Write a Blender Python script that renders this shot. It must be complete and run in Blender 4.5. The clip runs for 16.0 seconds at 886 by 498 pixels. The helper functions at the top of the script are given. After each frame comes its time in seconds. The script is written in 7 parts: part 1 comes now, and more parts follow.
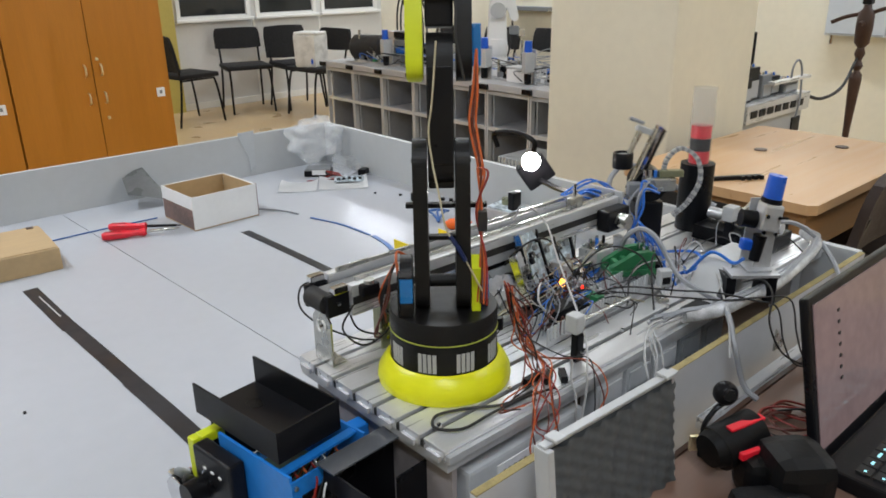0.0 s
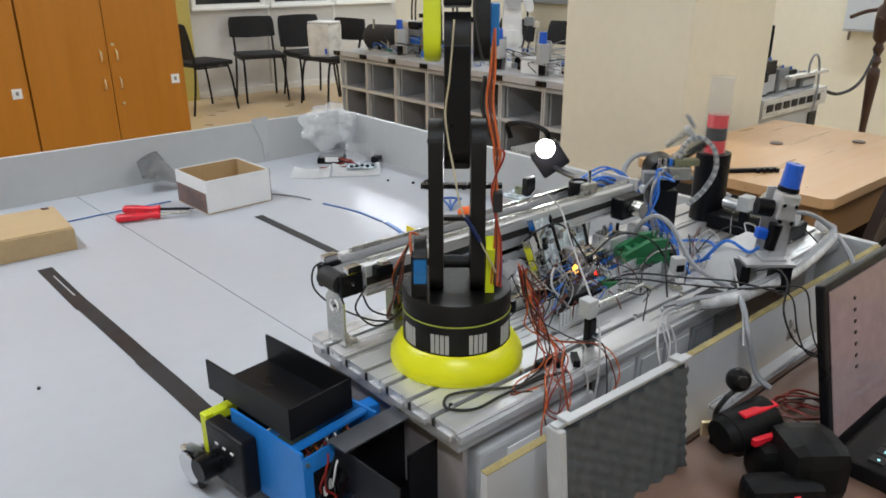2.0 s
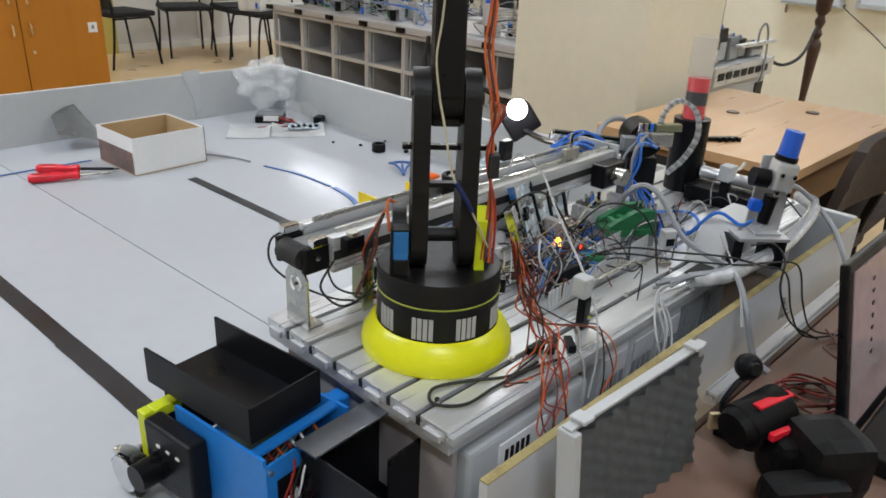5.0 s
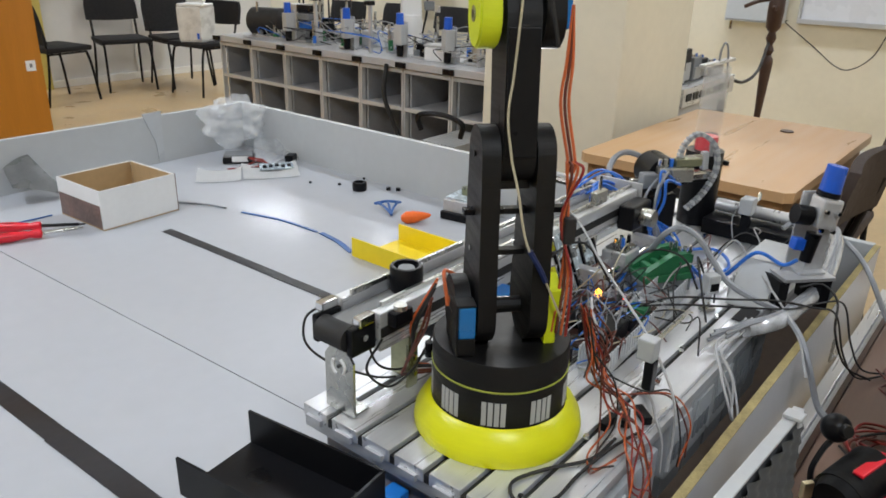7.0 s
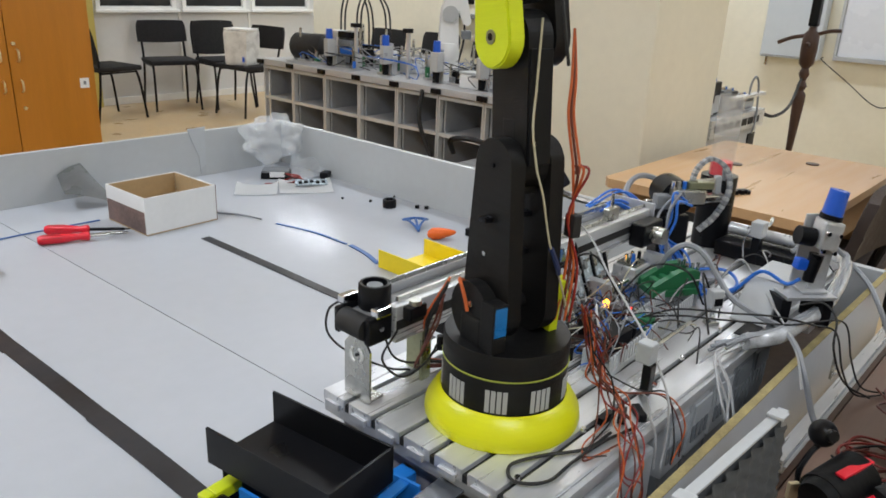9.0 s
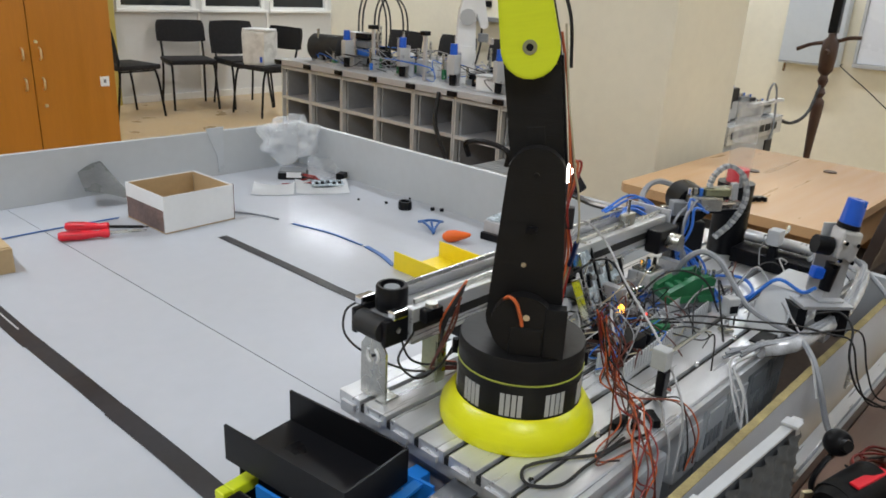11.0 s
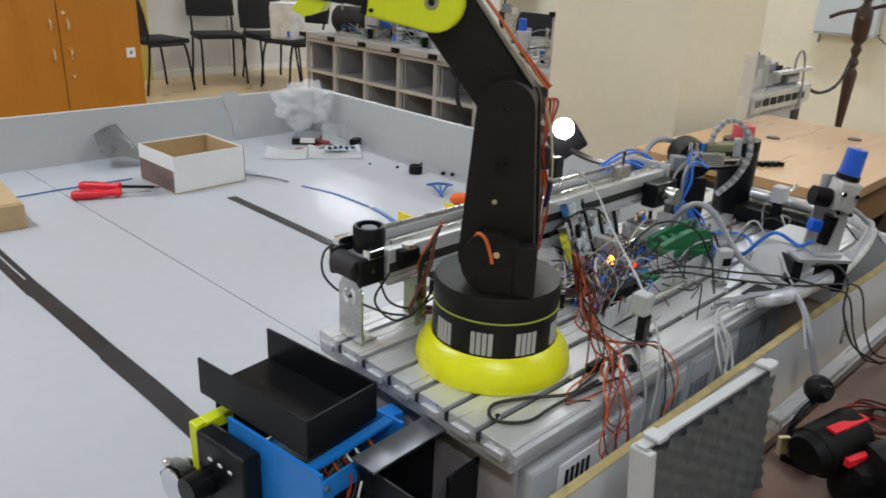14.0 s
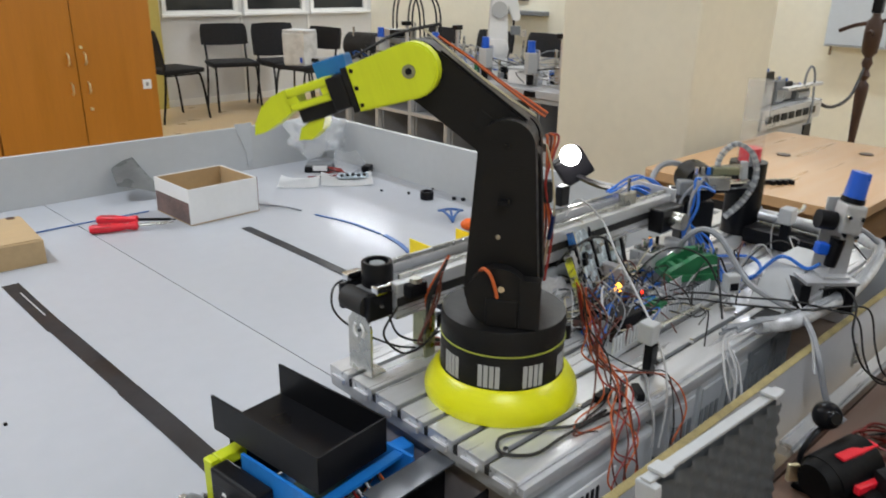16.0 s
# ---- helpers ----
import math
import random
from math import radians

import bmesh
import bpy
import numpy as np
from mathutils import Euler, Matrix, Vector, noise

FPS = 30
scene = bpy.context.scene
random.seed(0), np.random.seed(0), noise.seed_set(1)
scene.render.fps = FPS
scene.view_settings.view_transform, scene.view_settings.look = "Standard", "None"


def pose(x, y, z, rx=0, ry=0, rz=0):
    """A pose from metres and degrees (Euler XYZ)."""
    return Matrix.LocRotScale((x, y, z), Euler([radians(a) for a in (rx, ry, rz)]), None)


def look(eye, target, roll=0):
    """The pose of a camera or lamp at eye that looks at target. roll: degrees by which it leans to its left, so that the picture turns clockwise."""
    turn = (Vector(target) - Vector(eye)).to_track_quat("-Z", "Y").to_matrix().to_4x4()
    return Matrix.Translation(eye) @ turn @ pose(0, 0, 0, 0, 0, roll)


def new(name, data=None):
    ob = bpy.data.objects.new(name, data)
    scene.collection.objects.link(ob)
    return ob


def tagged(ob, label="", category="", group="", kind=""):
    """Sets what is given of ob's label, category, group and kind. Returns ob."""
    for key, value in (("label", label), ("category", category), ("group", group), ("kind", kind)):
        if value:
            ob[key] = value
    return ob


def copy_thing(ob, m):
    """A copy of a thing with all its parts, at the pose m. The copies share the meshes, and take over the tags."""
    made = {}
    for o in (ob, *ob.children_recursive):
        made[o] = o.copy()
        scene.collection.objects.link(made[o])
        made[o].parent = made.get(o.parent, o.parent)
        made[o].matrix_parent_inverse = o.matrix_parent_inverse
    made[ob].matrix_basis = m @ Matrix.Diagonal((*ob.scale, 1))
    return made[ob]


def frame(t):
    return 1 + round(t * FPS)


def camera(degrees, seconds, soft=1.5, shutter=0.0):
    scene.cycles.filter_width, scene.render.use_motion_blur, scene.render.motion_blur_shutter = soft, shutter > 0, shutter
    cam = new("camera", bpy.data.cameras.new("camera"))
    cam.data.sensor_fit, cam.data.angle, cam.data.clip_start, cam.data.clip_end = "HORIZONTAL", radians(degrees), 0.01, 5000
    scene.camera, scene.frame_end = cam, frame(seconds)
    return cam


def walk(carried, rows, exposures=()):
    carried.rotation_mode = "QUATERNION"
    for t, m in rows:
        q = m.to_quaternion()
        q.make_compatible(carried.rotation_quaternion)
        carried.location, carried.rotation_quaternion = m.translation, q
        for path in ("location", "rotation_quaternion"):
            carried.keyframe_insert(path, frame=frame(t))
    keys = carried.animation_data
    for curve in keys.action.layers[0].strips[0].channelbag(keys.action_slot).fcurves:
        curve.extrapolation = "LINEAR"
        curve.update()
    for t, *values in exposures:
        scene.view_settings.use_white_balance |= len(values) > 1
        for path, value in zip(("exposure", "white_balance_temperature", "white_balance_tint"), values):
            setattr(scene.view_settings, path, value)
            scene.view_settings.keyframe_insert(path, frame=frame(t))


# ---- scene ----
cam = camera(61.5, 16.0, soft=1.7, shutter=0.5)
PATH = [
    (0, (-0.498, -0.553, 1.357), (0.74, 0.851, 0.653), -0.9),
    (0.5, (-0.504, -0.56, 1.351), (0.747, 0.839, 0.659), -0.5),
    (1, (-0.505, -0.557, 1.348), (0.725, 0.858, 0.652), -0.5),
    (1.5, (-0.505, -0.55, 1.341), (0.686, 0.888, 0.625), -0.4),
    (2, (-0.506, -0.553, 1.341), (0.708, 0.864, 0.621), -0.2),
    (2.5, (-0.508, -0.551, 1.332), (0.712, 0.847, 0.585), -0.6),
    (3, (-0.506, -0.538, 1.321), (0.771, 0.812, 0.582), 0.5),
    (3.5, (-0.5, -0.505, 1.312), (0.773, 0.839, 0.554), 0.9),
    (6, (-0.46, -0.322, 1.295), (0.934, 0.854, 0.473), 1.7),
    (6.5, (-0.472, -0.264, 1.313), (0.961, 0.892, 0.532), 0.1),
    (7, (-0.479, -0.247, 1.311), (0.964, 0.919, 0.563), 1.4),
    (7.5, (-0.488, -0.249, 1.303), (0.942, 0.93, 0.552), 2.3),
    (8, (-0.51, -0.284, 1.294), (0.924, 0.931, 0.61), 3.6),
    (8.5, (-0.521, -0.315, 1.306), (0.887, 0.931, 0.626), 2.6),
    (11, (-0.534, -0.317, 1.313), (0.848, 0.961, 0.635), 3.0),
    (11.5, (-0.54, -0.319, 1.337), (0.821, 1.006, 0.711), 2.0),
    (12, (-0.532, -0.342, 1.352), (0.873, 0.959, 0.774), 2.1),
    (12.5, (-0.539, -0.355, 1.328), (0.83, 0.983, 0.748), 1.7),
    (13, (-0.538, -0.359, 1.292), (0.766, 0.993, 0.604), 2.9),
    (13.5, (-0.518, -0.363, 1.272), (0.726, 1.014, 0.529), 2.6),
    (14, (-0.494, -0.377, 1.27), (0.814, 0.947, 0.539), 2.6),
    (14.5, (-0.496, -0.401, 1.277), (0.833, 0.911, 0.562), 2.3),
    (15, (-0.492, -0.412, 1.281), (0.822, 0.922, 0.577), 1.9),
    (15.5, (-0.485, -0.4, 1.282), (0.83, 0.924, 0.563), 0.8),
    (16, (-0.491, -0.391, 1.294), (0.796, 0.977, 0.608), 0.9),
]
walk(cam, [(t, look(eye, target, roll)) for t, eye, target, roll in PATH], exposures=[(0, 0.0), (8.5, 0.0), (10.8, -0.03), (11.5, -0.09), (13.5, -0.10), (14.5, 0.0), (16, 0.0)])

# ---------- light ----------
world = bpy.data.worlds.new("night")
world.use_nodes = True
world.node_tree.nodes["Background"].inputs[0].default_value = (0.012, 0.014, 0.02, 1)
world.node_tree.nodes["Background"].inputs[1].default_value = 1.0
scene.world = world
LAMPS = [(x, y) for x in (-0.9, 1.8, 4.6) for y in (-1.2, 1.75, 4.2, 6.45) if (x, y) != (1.8, 4.2)]
CEILING = 2.95
for lx, ly in LAMPS:
    d = bpy.data.lights.new("ceiling_tube_light", "AREA")
    d.shape, d.size, d.size_y, d.energy = "RECTANGLE", 0.12, 1.15, 33.0 if lx < 0 else 17.5 if lx < 2 else 27.0
    d.color = (0.86, 0.95, 1.06)
    ob = new("ceiling_tube_light", d)
    ob.matrix_world = pose(lx, ly, CEILING - 0.09)
d = bpy.data.lights.new("work_light", "SPOT")
d.energy, d.spot_size, d.spot_blend, d.shadow_soft_size = 3.2, radians(150), 0.8, 0.02
ob = new("work_light", d)
ob.matrix_world = look((0.640, 0.470, 0.972), (0.0, 0.25, 0.75))
scene.view_settings.exposure = 0.0


# ---------- materials ----------
def mat(name, color, rough=0.5, metal=0.0, vary=0.12, scale=8.0, bump=0.0, bump_scale=60.0, stretch=(1, 1, 1), spec=0.5, emit=0.0, alpha=1.0, trans=0.0, coat=0.0, coat_rough=0.05, rvary=0.1, per_object=0.0):
    m = bpy.data.materials.new(name)
    m.use_nodes = True
    nt = m.node_tree
    b = nt.nodes["Principled BSDF"]
    b.inputs["Metallic"].default_value = metal
    b.inputs["Specular IOR Level"].default_value = spec
    b.inputs["Coat Weight"].default_value = coat
    b.inputs["Coat Roughness"].default_value = coat_rough
    b.inputs["Transmission Weight"].default_value = trans
    b.inputs["Alpha"].default_value = alpha
    co = nt.nodes.new("ShaderNodeTexCoord")
    mp = nt.nodes.new("ShaderNodeMapping")
    mp.inputs["Scale"].default_value = stretch
    nt.links.new(co.outputs["Object"], mp.inputs[0])
    n1 = nt.nodes.new("ShaderNodeTexNoise")
    n1.inputs["Scale"].default_value, n1.inputs["Detail"].default_value = scale, 6
    n2 = nt.nodes.new("ShaderNodeTexNoise")
    n2.inputs["Scale"].default_value, n2.inputs["Detail"].default_value = scale * 9, 3
    nt.links.new(mp.outputs[0], n1.inputs[0])
    nt.links.new(mp.outputs[0], n2.inputs[0])
    add = nt.nodes.new("ShaderNodeMath")
    add.operation = "MULTIPLY_ADD"
    add.inputs[1].default_value = 0.65
    sub = nt.nodes.new("ShaderNodeMath")
    sub.operation = "MULTIPLY"
    sub.inputs[1].default_value = 0.35
    nt.links.new(n2.outputs[0], sub.inputs[0])
    nt.links.new(n1.outputs[0], add.inputs[0])
    nt.links.new(sub.outputs[0], add.inputs[2])
    rng = nt.nodes.new("ShaderNodeMapRange")
    rng.inputs[1].default_value, rng.inputs[2].default_value = 0.3, 0.7
    rng.inputs[3].default_value, rng.inputs[4].default_value = 1 - vary, 1 + vary
    nt.links.new(add.outputs[0], rng.inputs[0])
    mul = nt.nodes.new("ShaderNodeVectorMath")
    mul.operation = "SCALE"
    mul.inputs[0].default_value = color
    last = rng.outputs[0]
    if per_object:
        oi = nt.nodes.new("ShaderNodeObjectInfo")
        r2 = nt.nodes.new("ShaderNodeMapRange")
        r2.inputs[3].default_value, r2.inputs[4].default_value = 1 - per_object, 1 + per_object
        nt.links.new(oi.outputs["Random"], r2.inputs[0])
        mm = nt.nodes.new("ShaderNodeMath")
        mm.operation = "MULTIPLY"
        nt.links.new(last, mm.inputs[0])
        nt.links.new(r2.outputs[0], mm.inputs[1])
        last = mm.outputs[0]
    nt.links.new(last, mul.inputs["Scale"])
    nt.links.new(mul.outputs[0], b.inputs["Base Color"])
    rr = nt.nodes.new("ShaderNodeMapRange")
    rr.inputs[1].default_value, rr.inputs[2].default_value = 0.3, 0.7
    rr.inputs[3].default_value, rr.inputs[4].default_value = max(0.0, rough - rvary), min(1.0, rough + rvary)
    nt.links.new(n1.outputs[0], rr.inputs[0])
    nt.links.new(rr.outputs[0], b.inputs["Roughness"])
    if bump:
        n3 = nt.nodes.new("ShaderNodeTexNoise")
        n3.inputs["Scale"].default_value = bump_scale
        nt.links.new(mp.outputs[0], n3.inputs[0])
        bp = nt.nodes.new("ShaderNodeBump")
        bp.inputs["Strength"].default_value = bump
        bp.inputs["Distance"].default_value = 0.002
        nt.links.new(n3.outputs[0], bp.inputs["Height"])
        nt.links.new(bp.outputs[0], b.inputs["Normal"])
    if emit:
        b.inputs["Emission Color"].default_value = (*color, 1)
        b.inputs["Emission Strength"].default_value = emit
    return m


CREAM = mat("cream_wall_paint", (0.80, 0.75, 0.61), 0.75, vary=0.05, scale=2.5, bump=0.25, bump_scale=120)
WHITE_PANEL = mat("white_wall_panel", (0.66, 0.655, 0.645), 0.5, vary=0.04, scale=3)
CEIL = mat("ceiling_paint", (0.82, 0.82, 0.80), 0.85, vary=0.04, scale=3)
FLOOR = mat("beige_linoleum", (0.50, 0.36, 0.20), 0.35, vary=0.14, scale=3, bump=0.1)
FIELD = mat("white_laminate", (0.44, 0.455, 0.49), 0.40, vary=0.035, scale=3, rvary=0.07, spec=0.2, coat=0.2, coat_rough=0.12)
FIELD_WALL = mat("grey_white_laminate", (0.48, 0.495, 0.505), 0.42, vary=0.05, scale=4)
MDF = mat("raw_board_edge", (0.32, 0.255, 0.11), 0.8, vary=0.4, scale=40)
WOOD = mat("orange_beech_veneer", (0.48, 0.180, 0.013), 0.42, vary=0.09, scale=3.0, stretch=(7, 7, 0.5))
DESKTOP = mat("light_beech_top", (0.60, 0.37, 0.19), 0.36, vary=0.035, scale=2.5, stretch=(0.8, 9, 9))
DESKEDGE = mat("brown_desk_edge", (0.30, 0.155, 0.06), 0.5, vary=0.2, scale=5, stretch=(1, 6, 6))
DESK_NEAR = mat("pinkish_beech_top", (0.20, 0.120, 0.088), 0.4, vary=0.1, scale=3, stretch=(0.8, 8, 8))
DARKWOOD = mat("dark_carved_wood", (0.06, 0.026, 0.015), 0.4, vary=0.3, scale=10)
YELLOW_PANEL = mat("mustard_paint", (0.50, 0.40, 0.10), 0.6, vary=0.1, scale=3)
BLACK = mat("black_printed_plastic", (0.007, 0.0065, 0.0065), 0.45, vary=0.25, scale=14, bump=0.25, bump_scale=250, stretch=(0.2, 0.2, 6), spec=0.25)
BLACK_SMOOTH = mat("black_plastic", (0.006, 0.006, 0.0075), 0.34, spec=0.19, vary=0.2, scale=12)
BLACK_MATT = mat("black_rubber", (0.014, 0.013, 0.013), 0.65, vary=0.2, scale=20)
DRILL = mat("black_drill_shell", (0.004, 0.004, 0.0045), 0.55, vary=0.3, scale=18, bump=0.2, bump_scale=150, spec=0.2)
TAPE = mat("black_tape", (0.015, 0.015, 0.019), 0.46, vary=0.3, scale=12, bump=0.2, bump_scale=30)
LIME = mat("lime_printed_plastic", (0.62, 0.70, 0.012), 0.40, vary=0.06, scale=10, bump=0.15, bump_scale=220, stretch=(0.3, 0.3, 5))
YELLOW = mat("yellow_printed_plastic", (0.74, 0.74, 0.005), 0.38, vary=0.06, scale=8, bump=0.15, bump_scale=200, stretch=(0.3, 0.3, 5))
YELLOW_WARM = mat("warm_yellow_plastic", (0.85, 0.64, 0.01), 0.45, vary=0.06, scale=8)
BLUE = mat("blue_printed_plastic", (0.015, 0.19, 0.60), 0.4, vary=0.1, scale=8, bump=0.15, bump_scale=200)
SERVO_BLUE = mat("servo_blue", (0.008, 0.15, 0.42), 0.3, vary=0.1, scale=20)
NAVY = mat("dark_navy", (0.008, 0.02, 0.09), 0.3, vary=0.1, scale=20)
TUBE_BLUE = mat("pneumatic_blue", (0.03, 0.16, 0.60), 0.3, vary=0.15, scale=20)
KNOB_BLUE = mat("knob_blue", (0.01, 0.10, 0.58), 0.35, vary=0.08, scale=20)
STRIP_BLUE = mat("strip_blue", (0.03, 0.11, 0.34), 0.35, vary=0.2, scale=20)
ALU = mat("anodised_aluminium", (0.68, 0.685, 0.70), 0.34, metal=0.6, vary=0.08, scale=12, stretch=(0.4, 8, 8), rvary=0.12)
ALU_DULL = mat("dull_aluminium", (0.56, 0.565, 0.58), 0.45, metal=0.5, vary=0.12, scale=14)
STEEL = mat("zinc_steel", (0.50, 0.50, 0.47), 0.28, metal=0.95, vary=0.25, scale=25)
CHROME = mat("chrome", (0.75, 0.75, 0.76), 0.1, metal=1.0, vary=0.1, scale=20, rvary=0.05)
BRASS = mat("brass_handle", (0.92, 0.82, 0.58), 0.38, metal=1.0, vary=0.1, scale=20)
GREY = mat("light_grey_plastic", (0.46, 0.47, 0.48), 0.45, vary=0.07, scale=10)
GREY_DARK = mat("mid_grey_plastic", (0.20, 0.21, 0.22), 0.5, vary=0.12, scale=10)
GREY_HOSE = mat("grey_cable", (0.27, 0.28, 0.30), 0.45, vary=0.15, scale=15)
GREY_PALE = mat("pale_cable", (0.42, 0.415, 0.415), 0.45, vary=0.12, scale=15)
BENCH = mat("grey_bench_board", (0.33, 0.335, 0.35), 0.55, vary=0.12, scale=6)
BENCH_TOP = mat("bench_aluminium_top", (0.44, 0.44, 0.45), 0.4, vary=0.08, scale=6)
POST = mat("pale_bench_profile", (0.60, 0.60, 0.60), 0.4, metal=0.2, vary=0.06, scale=8)
WHITE = mat("white_plastic", (0.80, 0.80, 0.80), 0.4, vary=0.04, scale=8)
PAPER = mat("white_paper", (0.82, 0.82, 0.82), 0.8, vary=0.03, scale=6)
LABEL = mat("printed_label", (0.78, 0.78, 0.78), 0.5, vary=0.04, scale=30)
VENT = mat("pale_grey_slot", (0.42, 0.42, 0.41), 0.55, vary=0.06, scale=30)
CARD = mat("brown_cardboard", (0.45, 0.32, 0.175), 0.85, vary=0.1, scale=10, stretch=(1, 12, 1))
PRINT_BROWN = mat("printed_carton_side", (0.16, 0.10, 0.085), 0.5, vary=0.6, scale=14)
RED = mat("red_plastic", (0.72, 0.012, 0.03), 0.35, vary=0.1, scale=12)
RED_DARK = mat("dark_red_shell", (0.36, 0.012, 0.015), 0.4, vary=0.1, scale=12)
ORANGE = mat("orange_plastic", (0.85, 0.14, 0.01), 0.45, vary=0.08, scale=12)
WIRE_ORANGE = mat("orange_wire", (0.55, 0.115, 0.028), 0.45, vary=0.2, scale=30)
WIRE_BROWN = mat("brown_wire", (0.13, 0.03, 0.018), 0.45, vary=0.2, scale=30)
WIRE_RED = mat("red_wire", (0.26, 0.018, 0.012), 0.45, vary=0.2, scale=30)
WIRE_YELLOW = mat("yellowish_wire", (0.46, 0.41, 0.28), 0.5, vary=0.1, scale=30)
GREEN = mat("green_terminal", (0.02, 0.16, 0.06), 0.45, vary=0.15, scale=15)
PCB = mat("circuit_board", (0.015, 0.075, 0.05), 0.4, vary=0.5, scale=40)
PCB_BLUE = mat("blue_circuit_board", (0.52, 0.60, 0.65), 0.25, metal=0.2, vary=0.55, scale=45)
OLIVE = mat("yellowed_zinc", (0.30, 0.31, 0.20), 0.35, metal=0.7, vary=0.2, scale=20)
FOAM = mat("grey_foam", (0.075, 0.079, 0.083), 0.95, vary=0.12, scale=25)
FABRIC = mat("black_upholstery", (0.010, 0.009, 0.010), 0.9, vary=0.25, scale=60, bump=0.4, bump_scale=300)
FABRIC_BROWN = mat("brown_upholstery", (0.035, 0.022, 0.018), 0.8, vary=0.25, scale=60, bump=0.4, bump_scale=300)
WINDOW_FRAME = mat("white_window_frame", (0.80, 0.79, 0.76), 0.35, vary=0.03, scale=5)
GLASS = mat("window_glass", (0.02, 0.022, 0.024), 0.05, vary=0.05, scale=2, spec=0.6, rvary=0.02)
CLEAR = mat("clear_tube", (0.60, 0.60, 0.61), 0.15, vary=0.04, scale=8, alpha=0.07, spec=0.6)
BAG = mat("clear_film", (0.85, 0.87, 0.90), 0.08, vary=0.04, scale=6, alpha=0.27, spec=1.0, bump=1.0, bump_scale=25)
BAG_GREY = mat("grey_film", (0.22, 0.225, 0.225), 0.3, vary=0.2, scale=12, alpha=0.93, spec=0.7)
SCREEN = mat("glossy_screen", (0.20, 0.14, 0.145), 0.12, vary=0.25, scale=6, emit=0.26)
LAMP_GLOW = mat("lamp_glow", (0.97, 0.98, 1.0), 0.5, vary=0.0, emit=5)
LED_GLOW = mat("work_light_glow", (1.0, 0.95, 0.9), 0.5, vary=0.0, emit=60)
LED_ORANGE = mat("orange_indicator", (1.0, 0.42, 0.04), 0.5, vary=0.0, emit=5)
LED_RED = mat("red_indicator", (1.0, 0.03, 0.01), 0.5, vary=0.0, emit=3)
BELT = mat("grey_belt", (0.17, 0.17, 0.17), 0.5, vary=0.1, scale=15)


# ---------- mesh tools ----------
def finish(name, bm, material, parent=None, label="", smooth=False, m=None):
    me = bpy.data.meshes.new(name)
    if smooth:
        for f in bm.faces:
            f.smooth = True
    bm.to_mesh(me)
    bm.free()
    for one in material if isinstance(material, (list, tuple)) else [material]:
        me.materials.append(one)
    ob = new(name, me)
    if smooth:
        me.set_sharp_from_angle(angle=radians(40))
    if parent:
        ob.parent = parent
    if m is not None:
        ob.matrix_local = m
    if label:
        ob["label"] = label
    return ob


def part(name, bm, material, parent, label="", smooth=False, m=None):
    return finish(name, bm, material, parent, label, smooth, m)


def thing(name, at, label, category, group="", kind=""):
    ob = new(name)
    ob.empty_display_size = 0.05
    ob.matrix_world = at if isinstance(at, Matrix) else pose(*at)
    return tagged(ob, label, category, group, kind)


def box(bm, x0, x1, y0, y1, z0, z1, bevel=0.0, m=None):
    r = bmesh.ops.create_cube(bm, size=1)
    vs = r["verts"]
    for v in vs:
        v.co = Vector((x0 + (v.co.x + 0.5) * (x1 - x0), y0 + (v.co.y + 0.5) * (y1 - y0), z0 + (v.co.z + 0.5) * (z1 - z0)))
    if bevel:
        es = list({e for v in vs for e in v.link_edges})
        out = bmesh.ops.bevel(bm, geom=es, offset=bevel, segments=2, affect="EDGES", profile=0.6)
        vs = list({v for f in out["faces"] for v in f.verts} | {v for v in vs if v.is_valid})
    if m is not None:
        bmesh.ops.transform(bm, matrix=m, verts=vs)
    return bm


def bx(x0, x1, y0, y1, z0, z1, bevel=0.0, m=None):
    return box(bmesh.new(), x0, x1, y0, y1, z0, z1, bevel, m)


def cyl(bm, r0, r1, z0, z1, n=24, m=None, caps=True):
    r = bmesh.ops.create_cone(bm, cap_ends=caps, segments=n, radius1=r0, radius2=r1, depth=z1 - z0)
    mm = Matrix.Translation((0, 0, (z0 + z1) / 2))
    bmesh.ops.transform(bm, matrix=(m @ mm) if m is not None else mm, verts=r["verts"])
    return bm


def cy(r0, r1, z0, z1, n=24, m=None):
    return cyl(bmesh.new(), r0, r1, z0, z1, n, m)


def lathe(bm, profile, n=32, m=None):
    rings = []
    for r, z in profile:
        rings.append([bm.verts.new((r * math.cos(2 * math.pi * i / n), r * math.sin(2 * math.pi * i / n), z)) for i in range(n)])
    for a, b in zip(rings, rings[1:]):
        for i in range(n):
            bm.faces.new((a[i], a[(i + 1) % n], b[(i + 1) % n], b[i]))
    if profile[0][0] > 1e-4:
        bm.faces.new(rings[0][::-1])
    if profile[-1][0] > 1e-4:
        bm.faces.new(rings[-1])
    if m is not None:
        bmesh.ops.transform(bm, matrix=m, verts=[v for g in rings for v in g])
    return bm


def spline(pts, k=6):
    p = [Vector(q) for q in pts]
    p = [2 * p[0] - p[1]] + p + [2 * p[-1] - p[-2]]
    out = []
    for i in range(1, len(p) - 2):
        for j in range(k):
            t = j / k
            a, b, c, d = p[i - 1], p[i], p[i + 1], p[i + 2]
            out.append(0.5 * ((2 * b) + (c - a) * t + (2 * a - 5 * b + 4 * c - d) * t * t + (3 * b - a - 3 * c + d) * t ** 3))
    out.append(p[-2])
    return out


